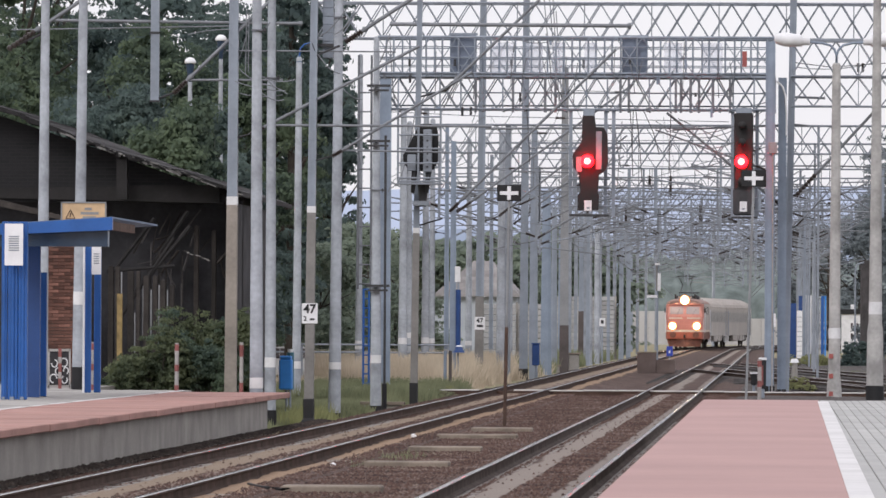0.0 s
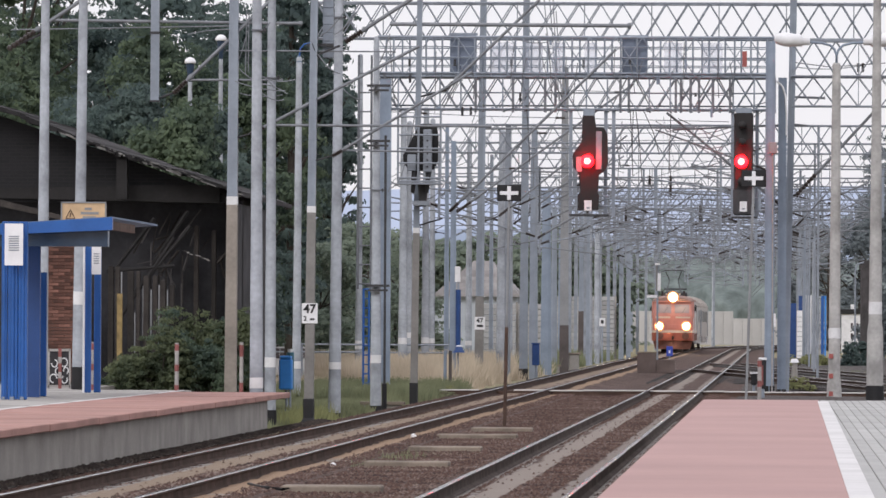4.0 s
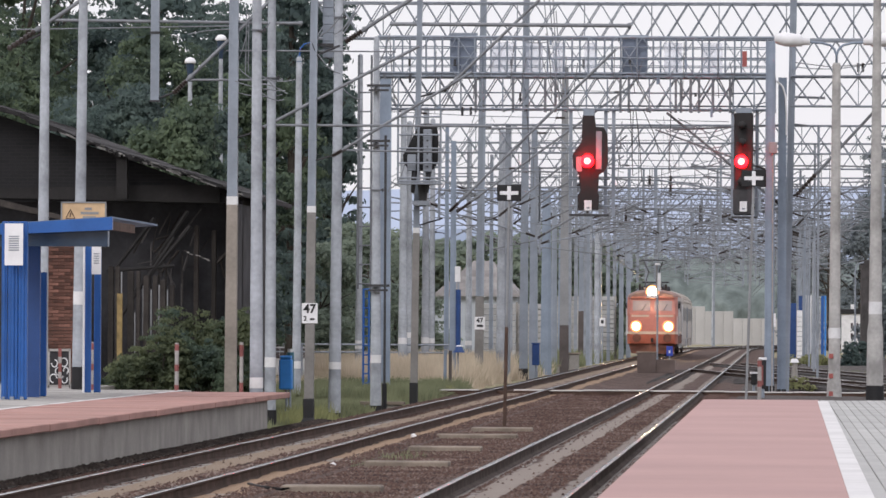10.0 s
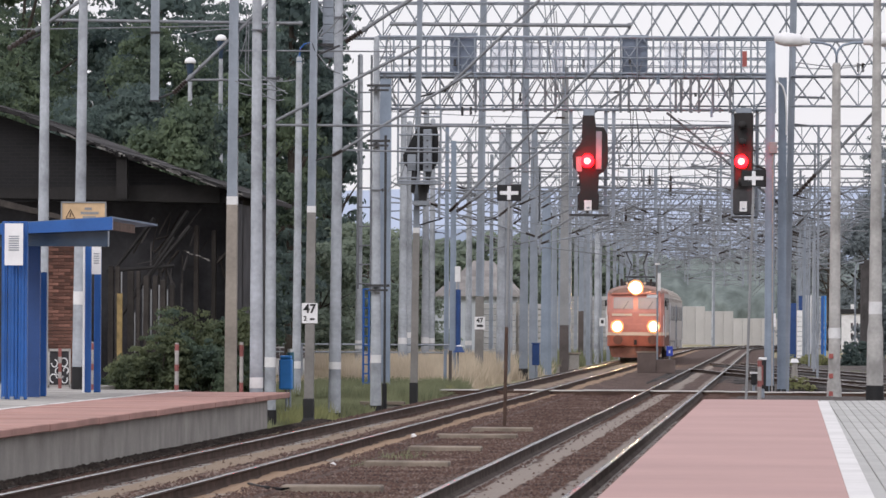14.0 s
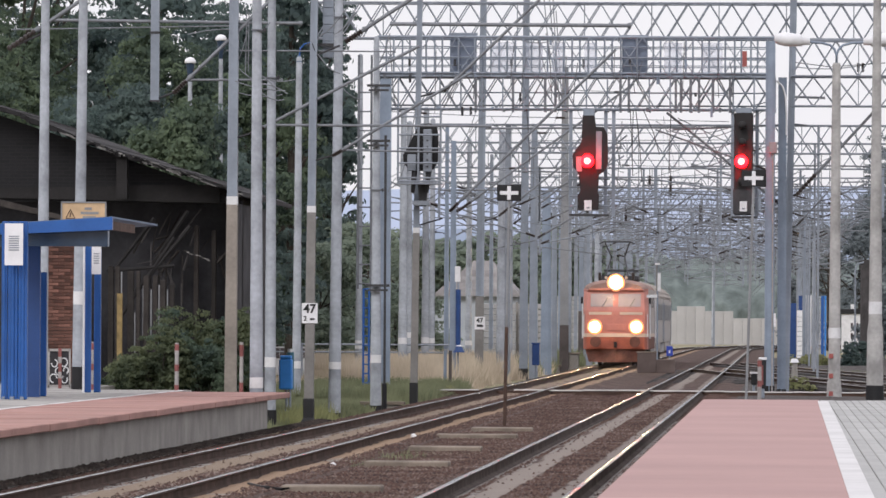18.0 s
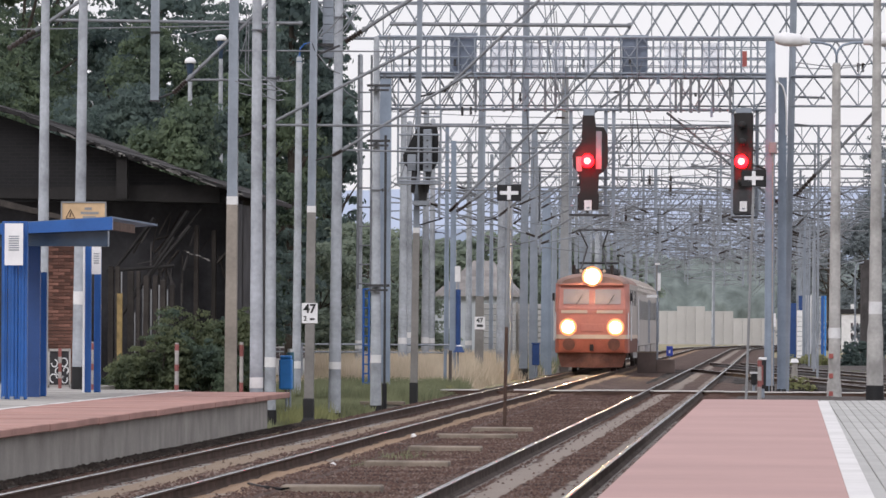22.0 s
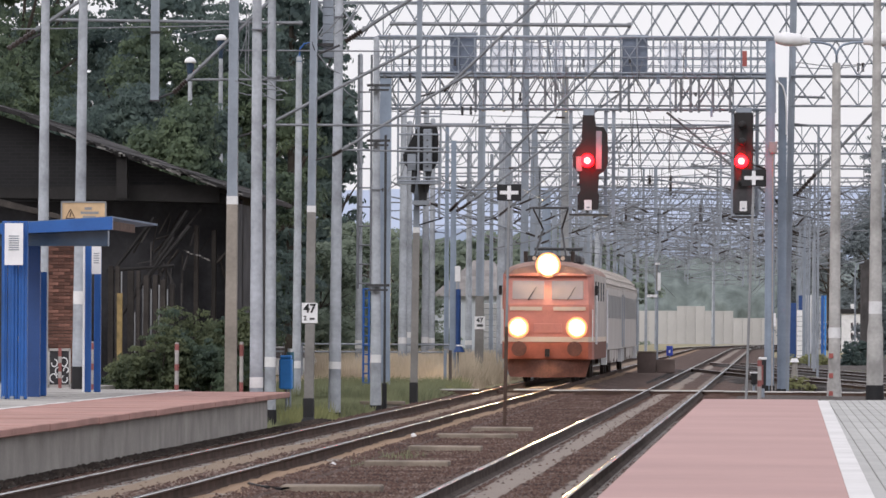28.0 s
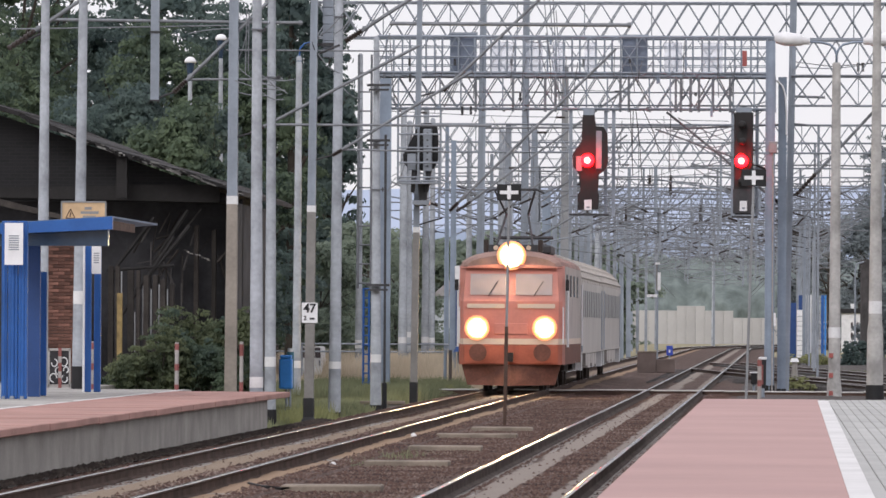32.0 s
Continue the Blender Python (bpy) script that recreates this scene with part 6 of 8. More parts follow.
def shelter():
    """Blue platform shelter with an upswept roof."""
    t = thing("platform_shelter", "blue steel platform shelter with a tilted roof", "shelter", at=(-12.031, 113.575, 0.564))
    t.scale = (0.9625, 0.9625, 0.9625)
    foot = -0.098
    ox, oy, oz = -12.5, 118, PLAT_Z
    rear, front = (-13.75, 3.373), (-11.597, 3.474)
    ol = [(rear[0] - ox, rear[1] - oz - 0.12), (front[0] - ox, front[1] - oz - 0.12), (front[0] - ox, front[1] - oz + 0.10), (rear[0] - ox, rear[1] - oz + 0.06)]
    part("fascia", prism(ol, 113.4 - oy, 113.55 - oy), BLUE, t, "blue roof fascia")
    ol2 = [(p - 0.02, q + (0.015 if i > 1 else 0.03)) for i, (p, q) in enumerate(ol)]
    thin = [(ol2[0][0], ol2[3][1] - 0.035), (ol2[1][0], ol2[2][1] - 0.035), ol2[2], ol2[3]]
    part("roof", prism(thin, 113.56 - oy, 121.9 - oy), SKIRT_BLUE, t, "steel-blue roof sheet")
    part("roof_side", prism([(ol[1][0] - 0.06, ol[1][1]), (ol[1][0] - 0.01, ol[1][1]), (ol[2][0] - 0.01, ol[2][1] - 0.07), (ol[2][0] - 0.06, ol[2][1] - 0.07)], 113.56 - oy, 117.5 - oy), RUST, t, "brown roof edge board")
    # added dark block fills in the shade below the fascia
    part("ceiling_beam", boxes((rear[0] - ox, front[0] - ox - 0.1, 113.6 - oy, 113.9 - oy, 3.065 - oz, 3.411 - oz)), SKIRT, t, "dark blue block painting the shade under the roof")
    # broad ribbed panels of the near side wall, with a rounded rib on each
    for i, wide in enumerate((0.10, 0.17, 0.155)):
        x = (-13.262, -13.152, -12.974)[i]
        pan = part("panel", boxes((x - ox, x - ox + wide, 111.2 - oy, 111.3 - oy, foot, 3.458 - oz), bevel=0.012), BLUE, t)
        part("rib", bars([((x - ox + wide * 0.5, 111.2 - oy, foot + 0.02), (x - ox + wide * 0.5, 111.2 - oy, 3.44 - oz), wide * 0.22)], 8), BLUE, pan)
        part("foot_plate", boxes((x - ox + wide * 0.3, x - ox + wide * 0.7, 111.12 - oy, 111.19 - oy, foot, foot + 0.05)), GALV, pan)
    part("back_wall", boxes((-13.3 - ox, -13.03 - ox, 115.0 - oy, 115.1 - oy, foot, 3.14 - oz)), BLUE_DARK, t, "dark blue back panel")
    for x0, x1, y, top in ((-13.351, -13.19, 116, 2.635), (-13.225, -13.073, 116.4, 2.635),
                           (-13.13, -13.012, 123.4, 3.229), (-13, -12.871, 123.8, 3.144)):
        part("post", boxes((x0 - ox, x1 - ox, y - oy, y - oy + 0.1, foot, top - oz), bevel=0.01), BLUE, t)
    part("edge_strip", boxes((-13.151 - ox, -13.119 - ox, 123.2 - oy, 123.3 - oy, foot, 3.228 - oz)), WHITE, t, "white edge strip")
    for a, b, y, n in (((-13.177, 110.9, 2.707), (-12.863, 110.9, 3.419), 110.9, 7), ((-12.966, 123, 2.654), (-12.788, 123, 3.23), 123, 5)):
        p = part("notice", boxes((a[0] - ox, b[0] - ox, y - oy, y - oy + 0.02, a[2] - oz, b[2] - oz)), WHITE, t, "white paper notice")
        for k in range(n):
            w = (b[0] - a[0]) * 0.28
            z = a[2] - oz + (b[2] - a[2]) * (0.35 + 0.38 * k / n)
            m = (a[0] + b[0]) / 2 - ox
            part("print", boxes((m - w, m + w, y - oy - 0.004, y - oy - 0.001, z, z + 0.02)), GALV, p)


shelter()


def globe_lamp(x, y, base, top, r):
    t = thing("globe_lamp", "white globe lamp on a pale post behind the shed", "lamp", "globe lamps", (x, y, base))
    h = top - base
    part("post", bars([((0, 0, 0), (0, 0, h - 0.5), 0.075, 0.055)], 10), CONC_POLE, t)
    part("collar", bars([((0, 0, h - 0.5), (0, 0, h - 0.02), 0.05, r * 0.8)], 12), SKIRT, t, "dark blue glass skirt")
    bm = bmesh.new()
    bmesh.ops.create_uvsphere(bm, u_segments=16, v_segments=10, radius=r)
    for v in bm.verts:
        v.co.z = (v.co.z * 0.95 if v.co.z > 0 else v.co.z * 0.2) + h
    for f in bm.faces:
        f.smooth = True
    part("globe", bm, WHITE, t, "white glass globe")


globe_lamp(-15.555, 172, GROUND_Z, 8.62, 0.155)
globe_lamp(-14.745, 172, GROUND_Z, 9.22, 0.155)


def warning_sign():
    t = thing("warning_sign", "faded yellow warning board with an electric triangle", "sign", at=(-13.747, 128.85, 3.904))
    w, h = 0.843, 0.399
    part("board", boxes((-w / 2, w / 2, 0, 0.03, -h / 2 - 0.05, h / 2)), YELLOW, t)
    for a in ((-w / 2 - 0.02, w / 2 + 0.02, -0.02, 0.04, h / 2, h / 2 + 0.03), (-w / 2 - 0.03, -w / 2, -0.02, 0.04, -h / 2 - 0.05, h / 2), (w / 2, w / 2 + 0.03, -0.02, 0.04, -h / 2 - 0.05, h / 2)):
        part("frame", boxes(a), STEEL_WARM, t)
    tri = bmesh.new()
    c = (-w * 0.31, -h * 0.12)
    pts = [(c[0] + 0.105 * math.sin(k * math.tau / 3), c[1] + 0.12 * math.cos(k * math.tau / 3)) for k in range(3)]
    for k in range(3):
        a, b = pts[k], pts[(k + 1) % 3]
        bar(tri, (a[0], -0.004, a[1]), (b[0], -0.004, b[1]), 0.009, n=6)
    bar(tri, (c[0] + 0.01, -0.004, c[1] + 0.06), (c[0] - 0.01, -0.004, c[1] - 0.03), 0.012, n=5)
    part("triangle", tri, RUST, t, "dark warning triangle")
    for k, (x0, x1) in enumerate(((0.02, 0.16), (-0.06, 0.3), (-0.02, 0.24))):
        z = h * 0.22 - k * 0.085
        part("lettering_bar", boxes((x0, x1, -0.006, -0.001, z - 0.025, z + 0.025)), STEEL_WARM, t)


warning_sign()


# ---------------------------------------------------------------- old station shed
def shed():
    y = 141.0
    t = thing("station_shed", "old dark brick and timber station shed with a sagging tar roof", "building", at=(-15, y, GROUND_Z))
    ox, oz = -15, GROUND_Z
    L = lambda p: (p[0] - ox, p[2] - oz)
    a, c = (-17.611, 141, 6.618), (-11.569, 141, 4.529)
    eave = L((-11.739, 141, 4.443))
    wall = [L((-17.61, 141, 6.459)), L((-14.352, 141, 5.372)), (eave[0], eave[1]), (eave[0], eave[1] - 0.08), (L(a)[0], eave[1] - 0.08)]
    part("inner_wall", boxes((L(a)[0], eave[0], 1.7, 1.9, 0, eave[1])), NEAR_BLACK, t, "black inner wall of the open hall")
    part("side_wall", boxes((eave[0] - 0.2, eave[0], 0.62, 10.0, 0, eave[1] - 0.1)), NEAR_BLACK, t)
    part("gable", prism(wall, 0.3, 0.6), DARK_BRICK, t, "near-black brick gable")
    # roof in short torn sheets of uneven width and thickness
    rng = random.Random(17)
    P = lambda u: (L(a)[0] + (L(c)[0] - L(a)[0]) * u, L(a)[1] + (L(c)[1] - L(a)[1]) * u + 0.03 * math.sin(9 * u) + 0.012 * math.sin(41 * u))
    u0 = 0.0
    while u0 < 1.0:
        u1 = min(1.0, u0 + rng.uniform(0.012, 0.05))
        (x0, z0), (x1, z1) = P(u0), P(u1)
        th = rng.uniform(0.05, 0.11)
        lift = rng.uniform(0.0, 0.025)
        part("roof_sheet", prism([(x0, z0 - th), (x1 - 0.006, z1 - th * rng.uniform(0.6, 1.1)), (x1 - 0.006, z1 + 0.015 + lift), (x0, z0 + 0.02)], -0.5 - 0.06 * rng.random(), 14), TAR_ROOF, t)
        u0 = u1
    for k in range(96):
        u = 0.36 + 0.63 * rng.random()
        xm, zm = P(u)
        e, drop = rng.choice((0.015, 0.04, 0.09, 0.15)) * rng.uniform(0.7, 1.2), rng.uniform(-0.01, 0.075)
        high = rng.uniform(0.006, 0.022)
        slope = (L(c)[1] - L(a)[1]) / (L(c)[0] - L(a)[0]) + rng.uniform(-0.12, 0.12)
        part("tile", prism([(xm - e, zm - drop - high - slope * e), (xm + e, zm - drop - high + slope * e), (xm + e * 0.8, zm - drop + high + slope * e), (xm - e * 0.9, zm - drop + high * 0.6 - slope * e)], -0.58 - 0.05 * rng.random(), -0.3), MOSS if k % 3 else TAR_ROOF, t)
    part("purlin", prism([L((-14.299, 140.6, 5.422)), L((-14.067, 140.6, 5.338)), L((-14.061, 140.6, 4.425)), L((-14.294, 140.6, 4.424))], -0.4, -0.1), TIMBER, t)
    # lower canopy over the platform
    lo = [L((-17.349, 139, 4.548)), L((-15.168, 139, 4.003)), L((-15.167, 139, 3.907)), L((-17.348, 139, 4.379))]
    part("canopy_edge", prism(lo, -2.2, -2.0), OLD_WOOD, t, "grey board along the canopy edge")
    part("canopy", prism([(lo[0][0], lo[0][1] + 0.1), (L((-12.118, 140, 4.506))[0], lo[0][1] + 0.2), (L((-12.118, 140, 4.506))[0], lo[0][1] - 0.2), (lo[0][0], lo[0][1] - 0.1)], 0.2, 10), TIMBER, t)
    part("brick_pier", boxes((-15.702 - ox, -15.13 - ox, -1.0, -0.4, 0.3, 3.461 - oz)), BRICK, t, "red-brown brick pier")
    x0, x1, z1 = -15.702 - ox, -15.13 - ox, 3.461 - oz
    brick = mesh_from("brick", boxes((0.004, 0.244, 0, 0.04, 0.004, 0.069), bevel=0.006), BRICK_PIECE)
    half = mesh_from("brick", boxes((0.004, 0.118, 0, 0.04, 0.004, 0.069), bevel=0.006), BRICK_PIECE)
    for j in range(int((z1 - 0.3) / 0.074)):
        x = x0 - 0.01
        row = [half, brick, brick] if j % 2 else [brick, brick, half]
        for me in row:
            ob = new("brick", me)
            ob.parent = t
            ob.location = (x, -1.025 + 0.01 * random.random(), 0.3 + 0.074 * j)
            x += 0.125 if me is half else 0.25
    part("back_wall", boxes((-8, 3.0, 6, 6.3, 0, 4.4)), NEAR_BLACK, t)
    for xx, k, top in ((-14.446, 0.06, 3.4), (-14.3, 0.05, 3.4), (-14.02, 0.07, 3.3), (-13.85, 0.04, 3.3), (-13.68, 0.06, 3.2),
                       (-13.485, 0.05, 3.2), (-13.315, 0.06, 3.1), (-13.121, 0.05, 3.0)):
        part("timber_post", boxes((xx - ox - k, xx - ox + k, 0.0, 0.14, 0, top), bevel=0.01), OLD_WOOD, t)
    # pale uprights paint the daylight slits between the planks
    for xx, z0, z1 in ((-14.215, 2.6, 3.3), (-13.741, 1.9, 3.1), (-13.571, 1.6, 2.9), (-13.4, 1.7, 3.0), (-13.218, 1.9, 2.9), (-13.923, 1.4, 2.4)):
        part("lath", boxes((xx - ox - 0.014, xx - ox + 0.014, 0.02, 0.05, z0, z1)), STEEL_WARM, t, "pale strip painting daylight through a plank gap")
    for x0, z0, x1, z1 in ((-14.23, 1.892, -13.085, 3.593), (-13.953, 2.378, -12.722, 3.837), (-14.54, 2.86, -13.081, 2.988)):
        part("brace", bars([((x0 - ox, 0.05, z0 - oz), (x1 - ox, 0.05, z1 - oz), 0.05)], 4), TIMBER, t)
    for xa, za, xb, zb in ((-14.346, 2.982, -13.549, 4.015), (-13.688, 2.864, -12.821, 4.176)):
        part("bracket", bars([((xa - ox, 0.4, za - oz), (xb - ox, 0.4, zb - oz), 0.05)], 4), TIMBER, t)
    for xa, top in ((-12.708, 4.3), (-12.319, 4.2), (-11.918, 4.1)):
        part("timber_post", boxes((xa - ox - 0.05, xa - ox + 0.05, 1.2, 1.34, 0, top), bevel=0.01), OLD_WOOD, t)
    # pale curved streak pieced together from small scraps
    for k in range(9):
        x, z = -12.93 + 0.062 * k, 3.34 - 0.026 * k + rng.uniform(-0.03, 0.03)
        w, hh = rng.uniform(0.03, 0.1), rng.uniform(0.015, 0.055)
        part("hall_scrap", prism([L((x, 142, z)), L((x + w, 142, z - 0.02)), L((x + w * 0.9, 142, z - 0.02 - hh)), L((x - 0.01, 142, z - hh))], 0.8, 0.9 + 0.1 * rng.random()), WORN_WHITE if k % 3 else DARK_WOOD, t, "small ragged scrap in the hall")
    # broken slats and battens hanging in the open hall
    for k in range(26):
        x, z = rng.uniform(-14.1, -11.95), rng.uniform(2.6, 4.1)
        a, span = rng.choice((0.9, 1.1, 1.35, -1.2, 0.25)) + rng.uniform(-0.2, 0.2), rng.uniform(0.25, 0.8)
        q = (x + span * math.cos(a), z + span * math.sin(a))
        if q[1] > 4.25 or q[0] > -11.85:
            continue
        yy = rng.uniform(0.75, 1.4)
        part("broken_slat", bars([((x - ox, yy, z - oz), (q[0] - ox, yy + 0.1, q[1] - oz), rng.uniform(0.012, 0.035))], 4), rng.choice((TIMBER, OLD_WOOD, OLD_WOOD, DARK_WOOD)), t)
    for k in range(16):
        x, z = rng.uniform(-14.35, -12.9), rng.uniform(1.4, 2.2)
        part("lath", boxes((x - ox - 0.012, x - ox + 0.012, 0.2, 0.24, z - oz, z - oz + rng.uniform(0.4, 1.3))), rng.choice((OLD_WOOD, DARK_WOOD, DARK_WOOD)), t)
    part("down_pipe", boxes((-14.165 - ox, -14.056 - ox, -1.4, -1.3, 1.13, 2.375 - oz)), OCHRE, t, "yellow pipe cover")
    f = thing("striped_barrier", "red and white lattice barrier with paint scrawls", "barrier", at=(-14.335, 130, 0.432))
    part("board", boxes((-0.2, 0.19, 0.01, 0.03, 0.03, 0.74)), NEAR_BLACK, f)
    for k, (x, z, r) in enumerate(((-0.12, 0.2, 0.07), (-0.02, 0.34, 0.06), (0.1, 0.18, 0.06), (-0.1, 0.5, 0.06), (0.09, 0.52, 0.07), (0.13, 0.36, 0.05))):
        pts = [(x + r * math.cos(j * 0.6 + k), 0.0, z + 1.25 * r * math.sin(j * 0.6 + k)) for j in range(9)]
        part("scrawl", path_tube(pts, 0.013, 5), WHITE, f, "white paint scrawl")
    part("post", boxes((-0.02, 0.045, -0.03, 0.0, 0, 0.8)), DULL_RED, f, "faded red post")
    for z in (0.2, 0.5):
        part("band", boxes((-0.022, 0.047, -0.034, -0.031, z, z + 0.13)), WORN_WHITE, f, "white painted band")
    for z in (0.02, 0.74):
        part("rail", boxes((-0.24, 0.22, -0.02, 0.01, z, z + 0.05)), WORN_WHITE, f, "white rail")
    for x in (-0.23, 0.19):
        part("side_post", boxes((x, x + 0.035, -0.02, 0.01, 0, 0.78)), WORN_WHITE, f, "white side post")


shed()


# ---------------------------------------------------------------- vegetation
def leaf_mesh(name, blobs, count, size, material, clump=0.5, per=36, flat=0.75, up=0.0):
    """Leaf blades in rounded tufts scattered through ellipsoids (cx, cy, cz, rx, ry, rz, weight)."""
    rng = np.random.default_rng(sum(ord(ch) for ch in name) + count)
    wts = np.array([b[6] for b in blobs], float)
    wts /= wts.sum()
    nc = max(1, count // per)
    pick = rng.choice(len(blobs), nc, p=wts)
    B = np.array(blobs)[pick]
    d = rng.normal(size=(nc, 3))
    d /= np.linalg.norm(d, axis=1)[:, None]
    rad = rng.uniform(0.35, 1.08, nc) ** 0.6
    cen = B[:, :3] + d * B[:, 3:6] * rad[:, None]
    n = nc * per
    out = rng.normal(size=(n, 3))
    out /= np.linalg.norm(out, axis=1)[:, None]
    out[:, 2] = np.abs(out[:, 2]) * 0.9 - 0.25
    reach = np.repeat(clump * rng.uniform(0.45, 1.15, nc), per) * rng.uniform(0.3, 1.0, n) ** 0.5
    pts = np.repeat(cen, per, axis=0) + out * reach[:, None] * np.array([1.0, 1.0, flat])
    # blades lie across the direction in which their tuft bulges
    nor = out * (1 - up) + np.array([0.0, -0.35, 1.0]) * up + rng.normal(size=(n, 3)) * 0.28
    nor /= np.linalg.norm(nor, axis=1)[:, None]
    a = np.cross(nor, rng.normal(size=(n, 3)))
    a /= np.linalg.norm(a, axis=1)[:, None]
    b = np.cross(nor, a)
    s = size * rng.uniform(0.55, 1.25, n)[:, None]
    V = np.stack([pts - a * s, pts + b * s * 0.55, pts + a * s, pts - b * s * 0.55], axis=1).reshape(-1, 3)
    me = bpy.data.meshes.new(name)
    me.vertices.add(len(V))
    me.vertices.foreach_set("co", V.astype(np.float32).ravel())
    me.loops.add(n * 4)
    me.loops.foreach_set("vertex_index", np.arange(n * 4, dtype=np.int32))
    me.polygons.add(n)
    me.polygons.foreach_set("loop_start", np.arange(0, n * 4, 4, dtype=np.int32))
    me.update()
    me.materials.append(material)
    return me


def tree(x, y, base, h, w, material, seed, label, leaves=5200, size=0.17, cat="tree", skirt=0.25, up=0.0):
    rng = random.Random(seed)
    t = thing("tree", label, cat, "trees round the station", (x, y, base))
    bm = bmesh.new()
    bar(bm, (0, 0, -0.3), (rng.uniform(-0.2, 0.2), 0, h * 0.55), 0.014 * h, 0.009 * h, 10)
    bar(bm, (0, 0, h * 0.5), (rng.uniform(-0.4, 0.4), 0.2, h * 0.86), 0.009 * h, 0.003 * h, 8)
    for k in range(9):
        a, z = rng.uniform(0, math.tau), h * rng.uniform(0.28, 0.7)
        r = w * rng.uniform(0.25, 0.45)
        bar(bm, (0, 0, z), (r * math.cos(a), r * math.sin(a), z + h * rng.uniform(0.08, 0.2)), 0.007 * h, 0.002 * h, 6)
    part("trunk", bm, BARK, t)
    blobs = []
    for k in range(13):
        a = rng.uniform(0, math.tau)
        u = rng.uniform(skirt, 0.95)
        reach = w * 0.5 * (1 - abs(u - 0.5) * 0.85) * rng.uniform(0.2, 0.95)
        s = rng.uniform(0.14, 0.25)
        blobs.append((reach * math.cos(a), reach * math.sin(a), h * u, w * s, w * s, h * s * 0.55, s))
    ob = new("crown", leaf_mesh("crown_%d" % seed, blobs, leaves, size, material, up=up))
    ob.parent = t
    core = [(b[0] * 0.85, b[1] * 0.85, b[2], b[3] * 0.62, b[4] * 0.62, b[5] * 0.62, b[6]) for b in blobs]
    ob = new("inner_foliage", leaf_mesh("inner_%d" % seed, core, leaves // 6, size * 2.2, material, up=up))
    ob.parent = t
    return t


def bush(x, y, base, h, w, material, seed, leaves=2500, size=0.11, label="dense green bush", group="bushes", name="bush"):
    rng = random.Random(seed)
    t = thing(name, label, "bush", group, (x, y, base))
    stems = bmesh.new()
    for k in range(6):
        bar(stems, (0, 0, -0.1), (rng.uniform(-0.35, 0.35) * w, rng.uniform(-0.3, 0.3) * w, h * 0.6), 0.03, 0.01, 5)
    part("stem", stems, BARK, t)
    blobs = [(rng.uniform(-0.4, 0.4) * w, rng.uniform(-0.3, 0.3) * w, h * rng.uniform(0.15, 0.75), w * rng.uniform(0.14, 0.26), w * 0.2, h * rng.uniform(0.14, 0.28), 1.0) for k in range(10)]
    ob = new("foliage", leaf_mesh("foliage_%d" % seed, blobs, leaves, size, material, 0.2 if h > 1 else 0.1, up=0.0 if h > 1 else 0.6))
    ob.parent = t
    return t


